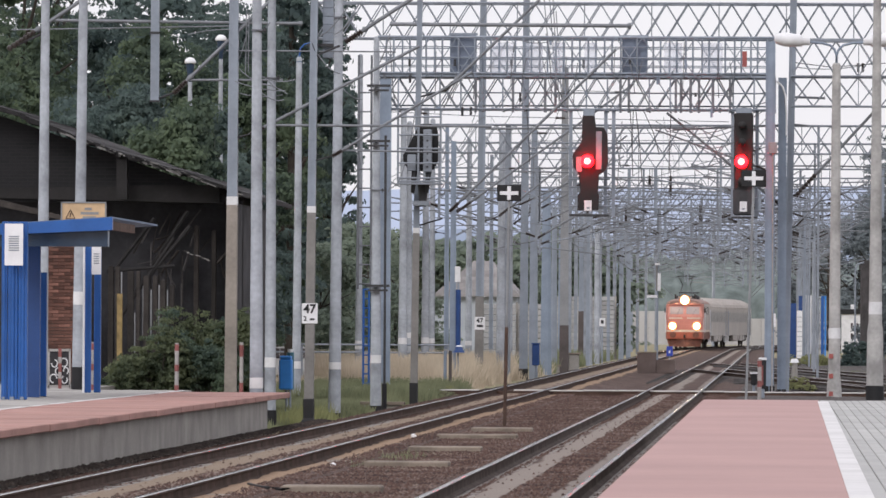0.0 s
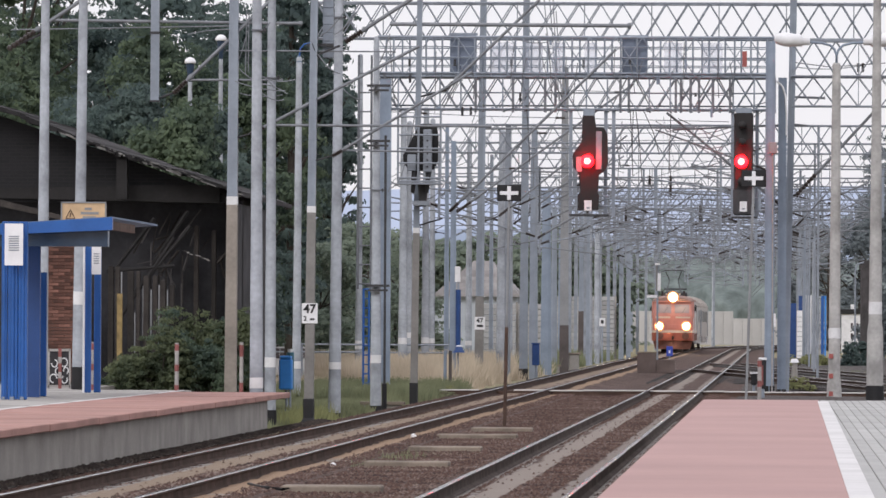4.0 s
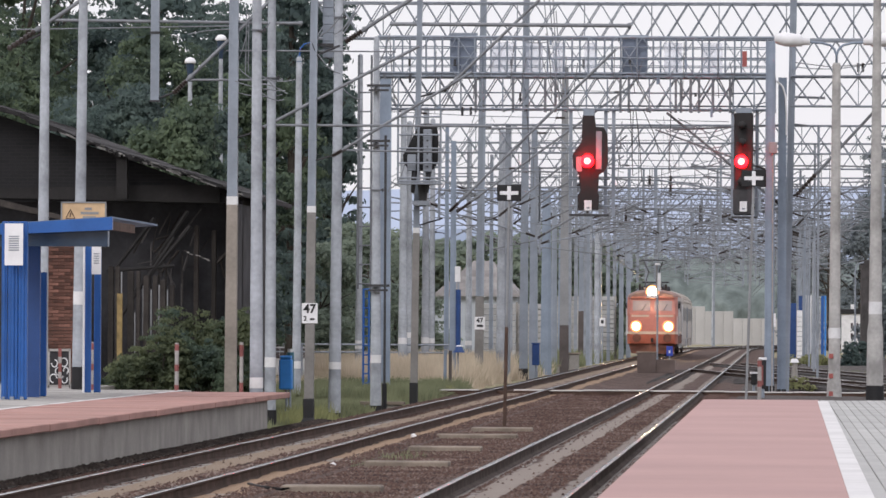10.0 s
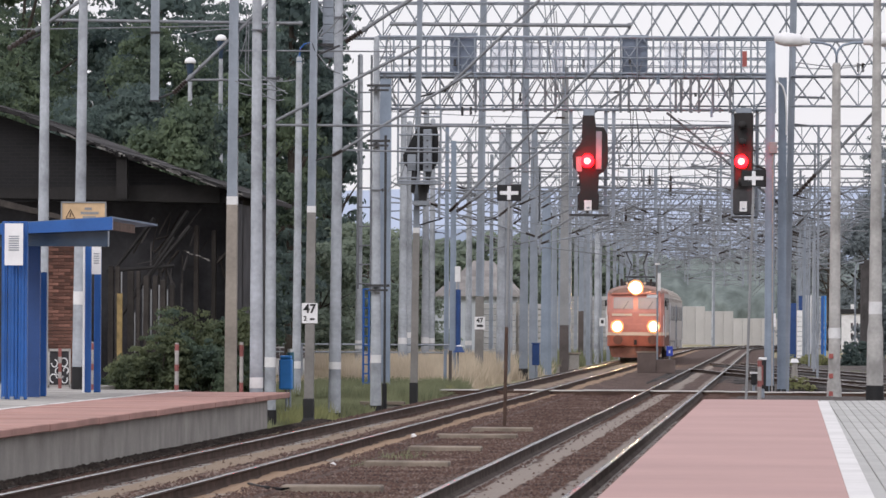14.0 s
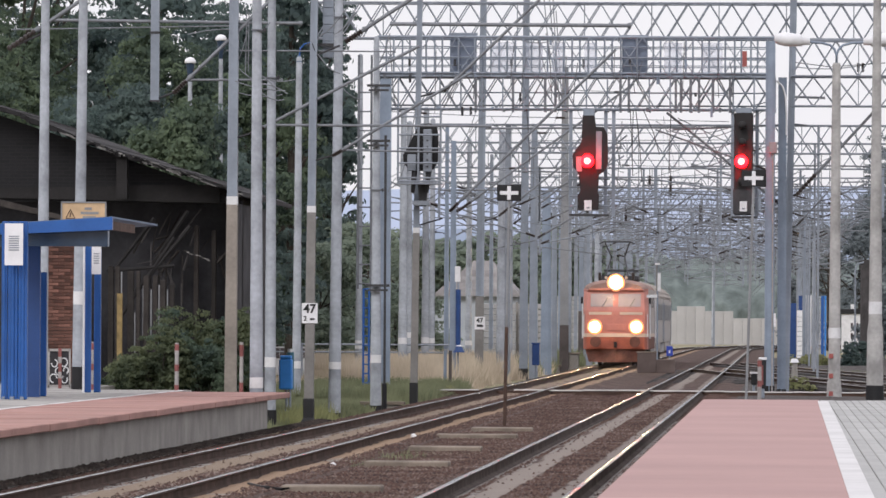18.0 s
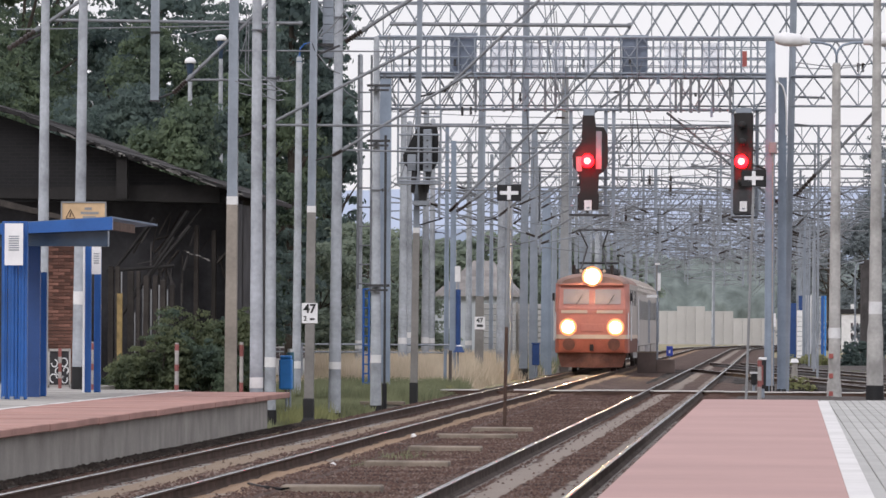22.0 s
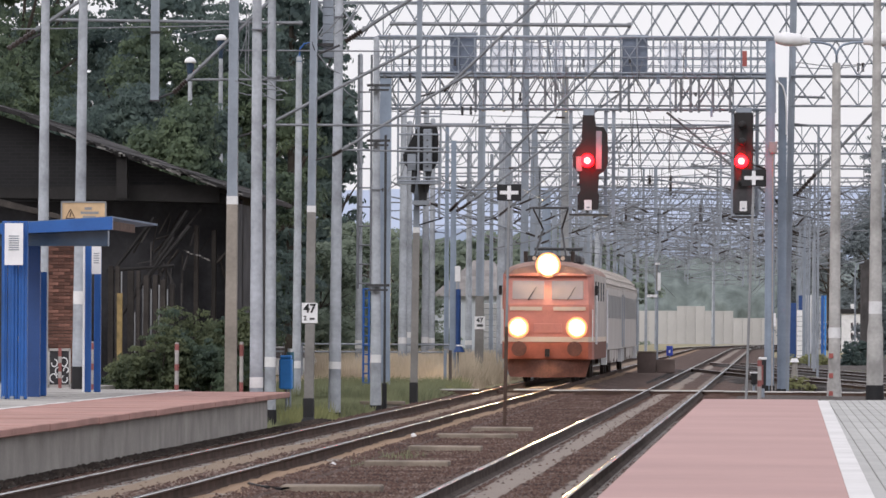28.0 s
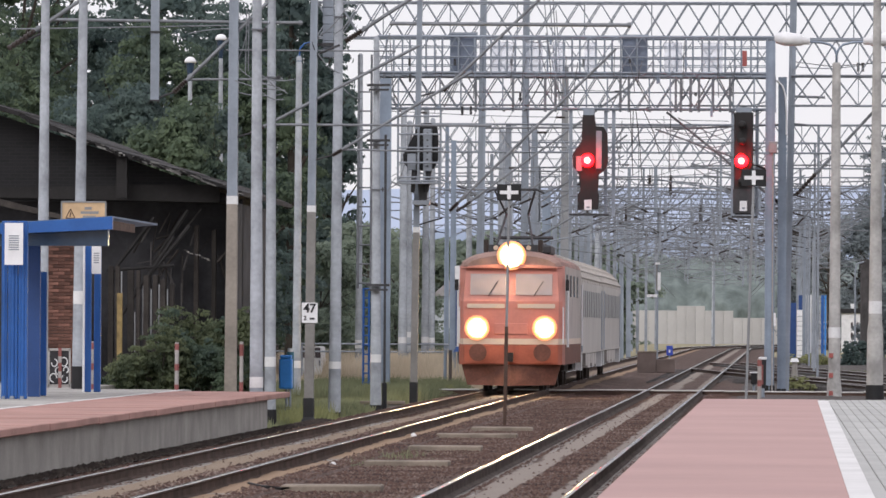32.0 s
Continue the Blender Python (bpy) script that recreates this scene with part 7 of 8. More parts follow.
def vegetation():
    # tall trees behind the shed
    k = 0
    for x, y, h, w, m in ((-27.5, 205, 13.5, 6.5, LEAF_A), (-24, 198, 12.0, 6, LEAF_A), (-21.5, 214, 12.0, 6.5, LEAF_B), (-19.2, 200, 11.4, 5.5, LEAF_A), (-17.4, 212, 12.2, 5.0, LEAF_B),
                          (-16, 196, 9.6, 5, LEAF_A), (-22.8, 185, 8.8, 5, LEAF_A), (-19.5, 184, 8.0, 5, LEAF_B), (-17.5, 183, 8.6, 4.2, LEAF_B),
                          (-17.2, 230, 17, 4.5, LEAF_B), (-25.5, 215, 13.6, 7, LEAF_B), (-14.9, 180, 6.5, 3.2, LEAF_B), (-15.3, 166, 7.5, 2.8, LEAF_A), (-14.7, 169, 7.9, 2.2, LEAF_B),
                          (-20.5, 228, 13.4, 6, LEAF_B), (-29, 225, 15, 8, LEAF_B), (-24.6, 210, 15, 5, LEAF_A), (-21.4, 274, 18, 4.4, LEAF_B), (-20.2, 280, 18.5, 4.0, LEAF_B), (-19.2, 276, 16, 3.4, LEAF_B), (-18.6, 272, 11, 2.6, LEAF_B), (-22.8, 240, 14.6, 5, LEAF_B), (-25.2, 262, 18, 6, LEAF_B), (-28.5, 255, 18, 7, LEAF_B), (-26, 240, 15.2, 6.4, LEAF_B), (-18.6, 236, 12.8, 4.4, LEAF_A), (-25.0, 248, 14.0, 6.0, LEAF_B), (-18.8, 244, 11.0, 3.8, LEAF_B), (-24.5, 232, 12.5, 4.5, LEAF_B), (-19.9, 237, 12.6, 4.0, LEAF_B), (-23.7, 227, 11.4, 4.4, LEAF_B)):
        k += 1
        tree(x, y, GROUND_Z, h, w, m, k, "broad green deciduous tree behind the old shed" if m is LEAF_A else "tall dark green tree behind the old shed", 17500 if y < 216 else 9500, 0.077 if y < 216 else 0.112)
    # farther greenery along the left of the line, its leaves paled for haze
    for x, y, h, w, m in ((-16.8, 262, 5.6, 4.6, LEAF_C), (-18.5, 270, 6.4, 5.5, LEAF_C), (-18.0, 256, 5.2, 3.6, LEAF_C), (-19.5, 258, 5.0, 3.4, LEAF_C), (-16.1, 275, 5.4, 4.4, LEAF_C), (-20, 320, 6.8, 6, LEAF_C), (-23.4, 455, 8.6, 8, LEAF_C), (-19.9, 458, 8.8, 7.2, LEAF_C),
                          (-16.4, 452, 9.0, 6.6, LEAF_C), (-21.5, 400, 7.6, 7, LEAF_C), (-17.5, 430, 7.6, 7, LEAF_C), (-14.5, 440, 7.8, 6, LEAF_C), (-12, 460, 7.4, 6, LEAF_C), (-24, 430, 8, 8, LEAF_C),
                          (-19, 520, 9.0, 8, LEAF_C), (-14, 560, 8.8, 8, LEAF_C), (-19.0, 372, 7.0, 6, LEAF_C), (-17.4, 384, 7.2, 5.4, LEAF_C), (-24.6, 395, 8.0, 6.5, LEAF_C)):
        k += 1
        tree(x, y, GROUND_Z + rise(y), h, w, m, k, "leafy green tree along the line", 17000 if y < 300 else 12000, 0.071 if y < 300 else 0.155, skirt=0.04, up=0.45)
    # far wood behind the noise barrier, haze painted into its leaf colour
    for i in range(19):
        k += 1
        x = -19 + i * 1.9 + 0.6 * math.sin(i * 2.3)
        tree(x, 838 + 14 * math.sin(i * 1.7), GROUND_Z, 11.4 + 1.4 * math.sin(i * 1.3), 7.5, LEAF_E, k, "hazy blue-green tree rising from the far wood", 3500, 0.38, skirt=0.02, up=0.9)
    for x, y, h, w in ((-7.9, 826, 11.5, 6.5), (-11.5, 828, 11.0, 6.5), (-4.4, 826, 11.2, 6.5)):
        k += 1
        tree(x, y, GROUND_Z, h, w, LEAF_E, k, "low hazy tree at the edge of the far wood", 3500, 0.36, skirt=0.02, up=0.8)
    # conifers and bushes beyond the near platform, the conifers paled for haze
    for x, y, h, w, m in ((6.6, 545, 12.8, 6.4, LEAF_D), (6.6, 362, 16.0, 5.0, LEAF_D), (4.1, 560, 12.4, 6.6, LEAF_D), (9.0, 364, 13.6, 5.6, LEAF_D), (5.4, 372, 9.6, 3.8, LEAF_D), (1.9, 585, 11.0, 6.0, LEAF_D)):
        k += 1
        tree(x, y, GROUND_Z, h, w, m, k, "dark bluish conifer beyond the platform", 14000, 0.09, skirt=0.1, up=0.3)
    for i, (x, y, h, w) in enumerate(((-13.5, 137.5, 1.5, 1.3), (-14.3, 138.2, 0.9, 1.2), (-13.0, 137, 2.0, 1.5), (-12.4, 138, 2.1, 1.5), (-11.7, 138.4, 2.2, 1.0), (-12.8, 138.6, 2.2, 1.6), (-11.5, 138.8, 2.6, 0.8), (-14.9, 138.4, 0.7, 0.9), (-12.1, 137.4, 1.6, 1.2))):
        bush(x, y, GROUND_Z + 0.4, h, w, (LEAF_F, LEAF_A, LEAF_F, LEAF_A, LEAF_F)[i % 5], 100 + i, 9000, 0.042, "dense green bush in front of the old shed")
    for i, (x, y, h, w) in enumerate(((-10.2, 186, 0.62, 2.0), (-11.2, 182, 0.55, 2.0), (-12.2, 188, 0.6, 2.0), (-10.6, 194, 0.7, 1.8), (-9.75, 191, 0.5, 0.9), (-12.9, 180, 0.55, 1.8))):
        bush(x, y, GROUND_Z - 0.05, h, w, LEAF_G if i == 4 else GRASS, 180 + i, 5000, 0.026, "low rounded weeds at the foot of the masts", "weeds at the masts", "weed_clump")
    for i, (x, y, h, w) in enumerate(((-15.6, 300, 2.7, 1.5), (-16.3, 303, 3.1, 1.6), (-14.9, 304, 1.9, 1.2))):
        bush(x, y, GROUND_Z, h, w, LEAF_C, 200 + i, 5000, 0.06, "green bush in front of the pale house")
    for i, (x, y, h, w) in enumerate(((1.142, 322, 0.95, 1.4), (1.829, 326, 1.05, 1.2), (0.42, 197, 0.86, 0.8), (0.734, 196, 0.62, 0.6))):
        bush(x, y, GROUND_Z, h, w, LEAF_G, 160 + i, 3500 if y > 300 else 1800, 0.04, "yellow-green weeds beside the sidings")
    for i, (x, y, h, w) in enumerate(((1.314, 345, 0.7, 1.0), (3.41, 322, 1.7, 1.1), (0.342, 204, 0.4, 0.4), (4.044, 324, 1.9, 1.0), (1.784, 350, 0.8, 0.9))):
        bush(x, y, GROUND_Z, h, w, LEAF_B if i in (1, 3) else LEAF_G, 140 + i, 4500, 0.06, "low green bush beside the sidings")


vegetation()


def grass_field(name, x0, x1, y0, y1, n, h, material, label):
    """Upright blades in tufts."""
    rng = np.random.default_rng(n)
    nt = n // 12
    cx, cy = rng.uniform(x0, x1, nt), rng.uniform(y0, y1, nt)
    x, y = np.repeat(cx, 12) + rng.normal(0, 0.07, nt * 12), np.repeat(cy, 12) + rng.normal(0, 0.1, nt * 12)
    hh = h * np.repeat(rng.uniform(0.5, 1.15, nt), 12) * rng.uniform(0.6, 1.1, nt * 12)
    w = 0.012 + 0.02 * rng.random(nt * 12)
    lean = rng.normal(0, 0.22, nt * 12) * hh
    z = np.full_like(x, GROUND_Z - 0.05) + 0.0008 * np.maximum(0, y - 170)
    V = np.stack([np.stack([x - w, y, z], 1), np.stack([x + w, y, z], 1), np.stack([x + lean, y + lean * 0.4, z + hh], 1)], axis=1).reshape(-1, 3)
    m = nt * 12
    me = bpy.data.meshes.new(name)
    me.vertices.add(len(V))
    me.vertices.foreach_set("co", V.astype(np.float32).ravel())
    me.loops.add(m * 3)
    me.loops.foreach_set("vertex_index", np.arange(m * 3, dtype=np.int32))
    me.polygons.add(m)
    me.polygons.foreach_set("loop_start", np.arange(0, m * 3, 3, dtype=np.int32))
    me.update()
    me.materials.append(material)
    return tagged(new(name, me), label, "grass", kind="stuff")


grass_field("dry_grass", -14.2, -10.6, 204, 262, 60000, 1.1, STRAW, "tall dry straw-coloured grass beside the line")
grass_field("dry_grass", -22, -14.2, 236, 262, 50000, 1.1, STRAW, "tall dry straw-coloured grass by the fence")
grass_field("dry_grass", -22, -14.2, 206, 234, 24000, 0.4, STRAW, "short dry grass at the edge of the field")
grass_field("dry_tufts", -12.4, -10.1, 200, 300, 5000, 0.6, STRAW, "sparse dry tufts beside the line")
grass_field("green_grass", -14.5, -10.12, 118, 178, 60000, 0.28, GRASS, "green grass along the foot of the line")
grass_field("tall_grass", -14.5, -9.75, 177, 206, 45000, 0.56, GRASS, "taller green grass round the masts")
grass_field("siding_grass", 0.2, 4.5, 198, 300, 9000, 0.3, GRASS, "green weeds between the sidings")
grass_field("ballast_weeds", -5.9, -5.3, 90, 101, 1100, 0.3, GRASS, "sparse weeds growing in the ballast")
grass_field("edge_weeds", -10.3, -9.6, 134, 143, 1500, 0.5, LEAF_G, "bright green weeds at the platform end")
grass_field("far_grass", -16, -10.2, 262, 420, 24000, 0.8, GRASS, "rough grass along the line")


# ---------------------------------------------------------------- walls and houses in the distance
def distance():
    # noise barrier of stepped panels
    t = thing("noise_barrier", "pale stepped noise barrier of concrete panels", "wall", at=(-8, 700, 0))
    me = mesh_from("panel", boxes((0.008, 0.992, 0, 0.2, -5.0, 0.0), bevel=0.012), PANEL_WALL)
    for i in range(40):
        x = -20 + i
        top = 3.5 if x < -11 else (4.0 if x < -8.7 else (3.5 if x < -5.7 else (2.75 if x < 0 else 2.4)))
        ob = new("panel", me)
        ob.parent = t
        ob.location = (x + 8, -0.3 * i, top)
    # ribbed concrete fence by the field
    t = thing("concrete_fence", "pale ribbed concrete fence with stacked planks", "fence", at=(-13.941, 306, GROUND_Z))
    plank = mesh_from("plank", boxes((0.02, 1.58, 0, 0.06, 0.0, 0.26), bevel=0.03), FENCE_CONC)
    for i in range(2):
        for k in range(12):
            ob = new("plank", plank)
            ob.parent = t
            ob.location = (1.62 * i, 0.8 * i, 0.27 * k)
            ob.rotation_euler = (-0.22, 0, 0)
    for i in range(3):
        part("post", boxes((1.62 * i - 0.06, 1.62 * i + 0.05, 0.8 * i - 0.06, 0.8 * i + 0.14, 0, 3.3)), CONC, t)
    t = thing("concrete_fence", "pale ribbed concrete fence along the line", "fence", at=(-14.047, 402, GROUND_Z + 0.15))
    for i in range(2):
        for k in range(14):
            ob = new("plank", plank)
            ob.parent = t
            ob.location = (1.95 * i, 1.0 * i, 0.28 * k)
            ob.rotation_euler = (-0.22, 0, 0)
            ob.scale = (1.2, 1.0, 1.04)
    for i in range(3):
        part("post", boxes((1.95 * i - 0.06, 1.95 * i + 0.05, 1.0 * i - 0.06, 1.0 * i + 0.14, 0, 3.95)), CONC, t)
    # low house behind it
    ox = -14.81
    t = thing("house", "pale low house with a weathered grey roof", "house", at=(ox, 312, 0))
    part("wall", boxes((-16.485 - ox, -12.523 - ox, 0, 6, -0.4, 3.207)), HOUSE_WALL, t)
    zr, ze = 4.85, 3.15
    for k in range(11):
        f0, f1 = k / 11, (k + 1) / 11
        xa, xb = -16.593 - ox, -12.334 - ox
        part("roof_course", prism([(xa + 1.9 * f0, ze + (zr - ze) * f0), (xb - 1.5 * f0, ze + (zr - ze) * f0), (xb - 1.5 * f1, ze + (zr - ze) * f1 + 0.03), (xa + 1.9 * f1, ze + (zr - ze) * f1 + 0.03)], -0.4 + 0.22 * k, 6.4 - 0.22 * k), HOUSE_ROOF, t)
    # blue and white shelters on the next platform
    t = thing("platform_shelter", "blue and white shelter on the next platform", "shelter", at=(1.598, 420, GROUND_Z + 0.18))
    ox = 1.598
    foot = 0.0
    for a, b, y, top, m in ((0.436, 1.014, 0.3, 3.33, BLUE_DARK), (1.05, 1.555, 0.0, 2.863, WHITE),
                            (1.158, 1.411, 0.5, 3.803, BLUE_DARK), (1.447, 1.988, 0.7, 3.841, DULL_WHITE),
                            (2.025, 2.241, 0.3, 1.783, BLUE_BRIGHT), (2.313, 2.458, 0.3, 3.737, BLUE_DARK),
                            (2.494, 2.566, 0.3, 3.738, MILKY), (2.602, 2.782, 0.3, 3.81, BLUE), (2.818, 2.927, 0.4, 3.81, BLUE_BRIGHT)):
        part("panel", boxes((a - ox, b - ox, y, y + 0.15, foot, top - GROUND_Z - 0.18), bevel=0.01), m, t, "white panel" if m in (WHITE, DULL_WHITE) else "blue panel")
    for k in range(9):
        z = foot + 0.2 + 0.31 * k
        part("panel_joint", boxes((1.05 - ox, 1.555 - ox, -0.012, -0.002, z, z + 0.03)), GALV, t)
    t = thing("white_hut", "white painted hut with dark windows and flat roof", "hut", at=(5.95, 520, GROUND_Z + 0.25))
    top = 2.891 - GROUND_Z - 0.25
    part("wall", boxes((-1.1, 0.55, 0, 2.4, -0.1, top)), DULL_WHITE, t)
    part("roof", boxes((-1.2, 0.68, -0.2, 2.6, top, top + 0.38), bevel=0.03), BLACK, t, "dark flat roof")
    part("vent", boxes((-0.4, 0.0, 0.2, 0.5, top + 0.38, top + 0.75)), DULL_WHITE, t)
    for k in range(3):
        for s in (-0.3, 0.15):
            part("window", boxes((s - 0.08, s + 0.08, -0.03, 0.03, 0.3 + 0.8 * k, 0.75 + 0.8 * k)), GLASS, t)
    t = thing("brown_tower", "brown boarded tower house beyond the sidings", "house", at=(4.276, 345, GROUND_Z + 0.13))
    part("wall", boxes((-0.07, 0.46, 0, 2, 0, 5.284 - GROUND_Z - 0.13)), DARK_WOOD, t)
    for k in range(5):
        part("board", boxes((-0.06 + 0.105 * k, 0.025 + 0.105 * k, -0.03, -0.004, 0, 5.3 - GROUND_Z - 0.13 + 0.04 * (k % 2))), DARK_WOOD, t)
    part("down_pipe", path_tube([(-0.36, -0.1, 0), (-0.36, -0.1, 5.0), (-0.27, -0.1, 5.4), (0.1, -0.1, 5.5)], 0.05), GALV, t)
    # kerb lines and dark boards across the sidings
    t = tagged(thing("siding_boards", "dark boards and pipes across the sidings", "boards", at=(0, 0, 0)), kind="structure")
    for x0, x1, y, z, h in ((0.3, 5.5, 196, -0.25, 0.14), (0.6, 6, 212, -0.22, 0.12), (0.4, 5.6, 205, -0.25, 0.1)):
        part("board", boxes((x0, x1, y, y + 0.3, z - 0.1, z + h)), DARK_WOOD, t)


distance()


# ---------------------------------------------------------------- loose ballast stones
def stones():
    rng = np.random.default_rng(5)
    n = 120000
    x, y = rng.uniform(-9.3, -1.4, n), 44 + 145 * rng.random(n) ** 1.15
    keep = np.ones(n, bool)
    for xc in (X_LEFT, X_RIGHT):
        for s in (-0.75, 0.75):
            keep &= np.abs(x - xc - s) > 0.1
    strip = (np.abs(x + 3.27) < 0.2) | (np.abs(x + 2.44) < 0.12) | (np.abs(x + 6.46) < 0.2) | (np.abs(x + 7.62) < 0.3)
    keep &= ~(strip & (rng.random(n) < 0.965))
    x, y = x[keep], y[keep]
    n = len(x)
    z = np.full(n, -0.18)
    for xc in (X_LEFT, X_RIGHT):
        d = np.abs(x - xc)
        z = np.where(d < 0.55, -0.125, z)
        z = np.where((d >= 0.95) & (d < 1.5), -0.142, z)
    z = np.where(x < -9.05, -0.2, z) - 0.062
    base = np.array([(1, 0, 0), (-0.6, 0.9, 0), (-0.5, -0.8, 0.1), (0.1, 0.1, 0.9)])
    V = base[None] * rng.uniform(0.012, 0.032, n)[:, None, None]
    ang = rng.uniform(0, math.tau, n)
    c, s = np.cos(ang)[:, None], np.sin(ang)[:, None]
    V = np.stack([V[..., 0] * c - V[..., 1] * s, V[..., 0] * s + V[..., 1] * c, V[..., 2]], -1) + np.stack([x, y, z], 1)[:, None]
    F = (np.array([(0, 1, 3), (1, 2, 3), (2, 0, 3)])[None] + 4 * np.arange(n)[:, None, None]).reshape(-1)
    me = bpy.data.meshes.new("ballast_stones")
    me.vertices.add(4 * n)
    me.vertices.foreach_set("co", V.reshape(-1).astype(np.float32))
    me.loops.add(len(F))
    me.loops.foreach_set("vertex_index", F.astype(np.int32))
    me.polygons.add(len(F) // 3)
    me.polygons.foreach_set("loop_start", np.arange(0, len(F), 3, dtype=np.int32))
    me.update()
    me.materials.append(LOOSE_STONE)
    tagged(new("ballast_stones", me), "loose brown ballast stones between the rails", "ballast", kind="stuff")


stones()


def clods():
    """Ragged dark earth heaped along the foot of the platform wall and the sleeper ends."""
    rng = np.random.default_rng(8)
    n = 5200
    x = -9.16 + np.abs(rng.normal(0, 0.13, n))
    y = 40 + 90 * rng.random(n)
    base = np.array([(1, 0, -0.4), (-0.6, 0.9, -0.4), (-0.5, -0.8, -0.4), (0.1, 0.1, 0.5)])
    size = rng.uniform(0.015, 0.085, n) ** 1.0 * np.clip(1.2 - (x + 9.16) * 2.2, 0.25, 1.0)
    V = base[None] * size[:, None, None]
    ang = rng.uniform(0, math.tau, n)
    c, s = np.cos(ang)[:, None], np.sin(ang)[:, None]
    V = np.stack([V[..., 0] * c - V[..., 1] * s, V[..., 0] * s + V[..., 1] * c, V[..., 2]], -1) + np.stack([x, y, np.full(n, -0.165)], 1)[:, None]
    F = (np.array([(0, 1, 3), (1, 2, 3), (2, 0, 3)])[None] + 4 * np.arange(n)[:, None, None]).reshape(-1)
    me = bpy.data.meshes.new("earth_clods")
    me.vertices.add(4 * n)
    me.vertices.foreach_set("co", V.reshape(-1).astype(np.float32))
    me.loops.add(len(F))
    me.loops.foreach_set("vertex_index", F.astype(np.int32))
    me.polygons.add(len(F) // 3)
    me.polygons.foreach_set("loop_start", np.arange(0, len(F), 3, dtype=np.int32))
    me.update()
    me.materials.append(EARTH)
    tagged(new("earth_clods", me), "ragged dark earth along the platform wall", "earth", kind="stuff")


clods()


# ---------------------------------------------------------------- the train
def loft(sections):
    """Skin over rings of (x, z) outlines at given y."""
    bm = bmesh.new()
    rings = [[bm.verts.new((x, y, z)) for x, z in ol] for y, ol in sections]
    n = len(rings[0])
    for a, b in zip(rings, rings[1:]):
        for i in range(n):
            bm.faces.new((a[i], a[(i + 1) % n], b[(i + 1) % n], b[i]))
    bm.faces.new(rings[0])
    bm.faces.new(rings[-1][::-1])
    bmesh.ops.recalc_face_normals(bm, faces=bm.faces)
    return bm


def vehicle_underframe(t, length, axles, y_start):
    part("underframe", boxes((-1.2, 1.2, y_start + 0.5, y_start + length - 0.5, 0.75, 1.1)), UNDER, t)
    for cy in axles:
        b = part("bogie", boxes((-1.05, 1.05, cy - 1.6, cy + 1.6, 0.45, 0.75), bevel=0.03), UNDER, t)
        for dy in (-1.25, 1.25):
            for s in (-1, 1):
                part("wheel", bars([((s * 0.70, cy + dy, 0.47), (s * 0.83, cy + dy, 0.47), 0.47)], 18), UNDER, b)
        for s in (-1, 1):
            part("side_frame", boxes((s * 1.06 - 0.06, s * 1.06 + 0.06, cy - 1.9, cy + 1.9, 0.5, 0.72)), UNDER, b)


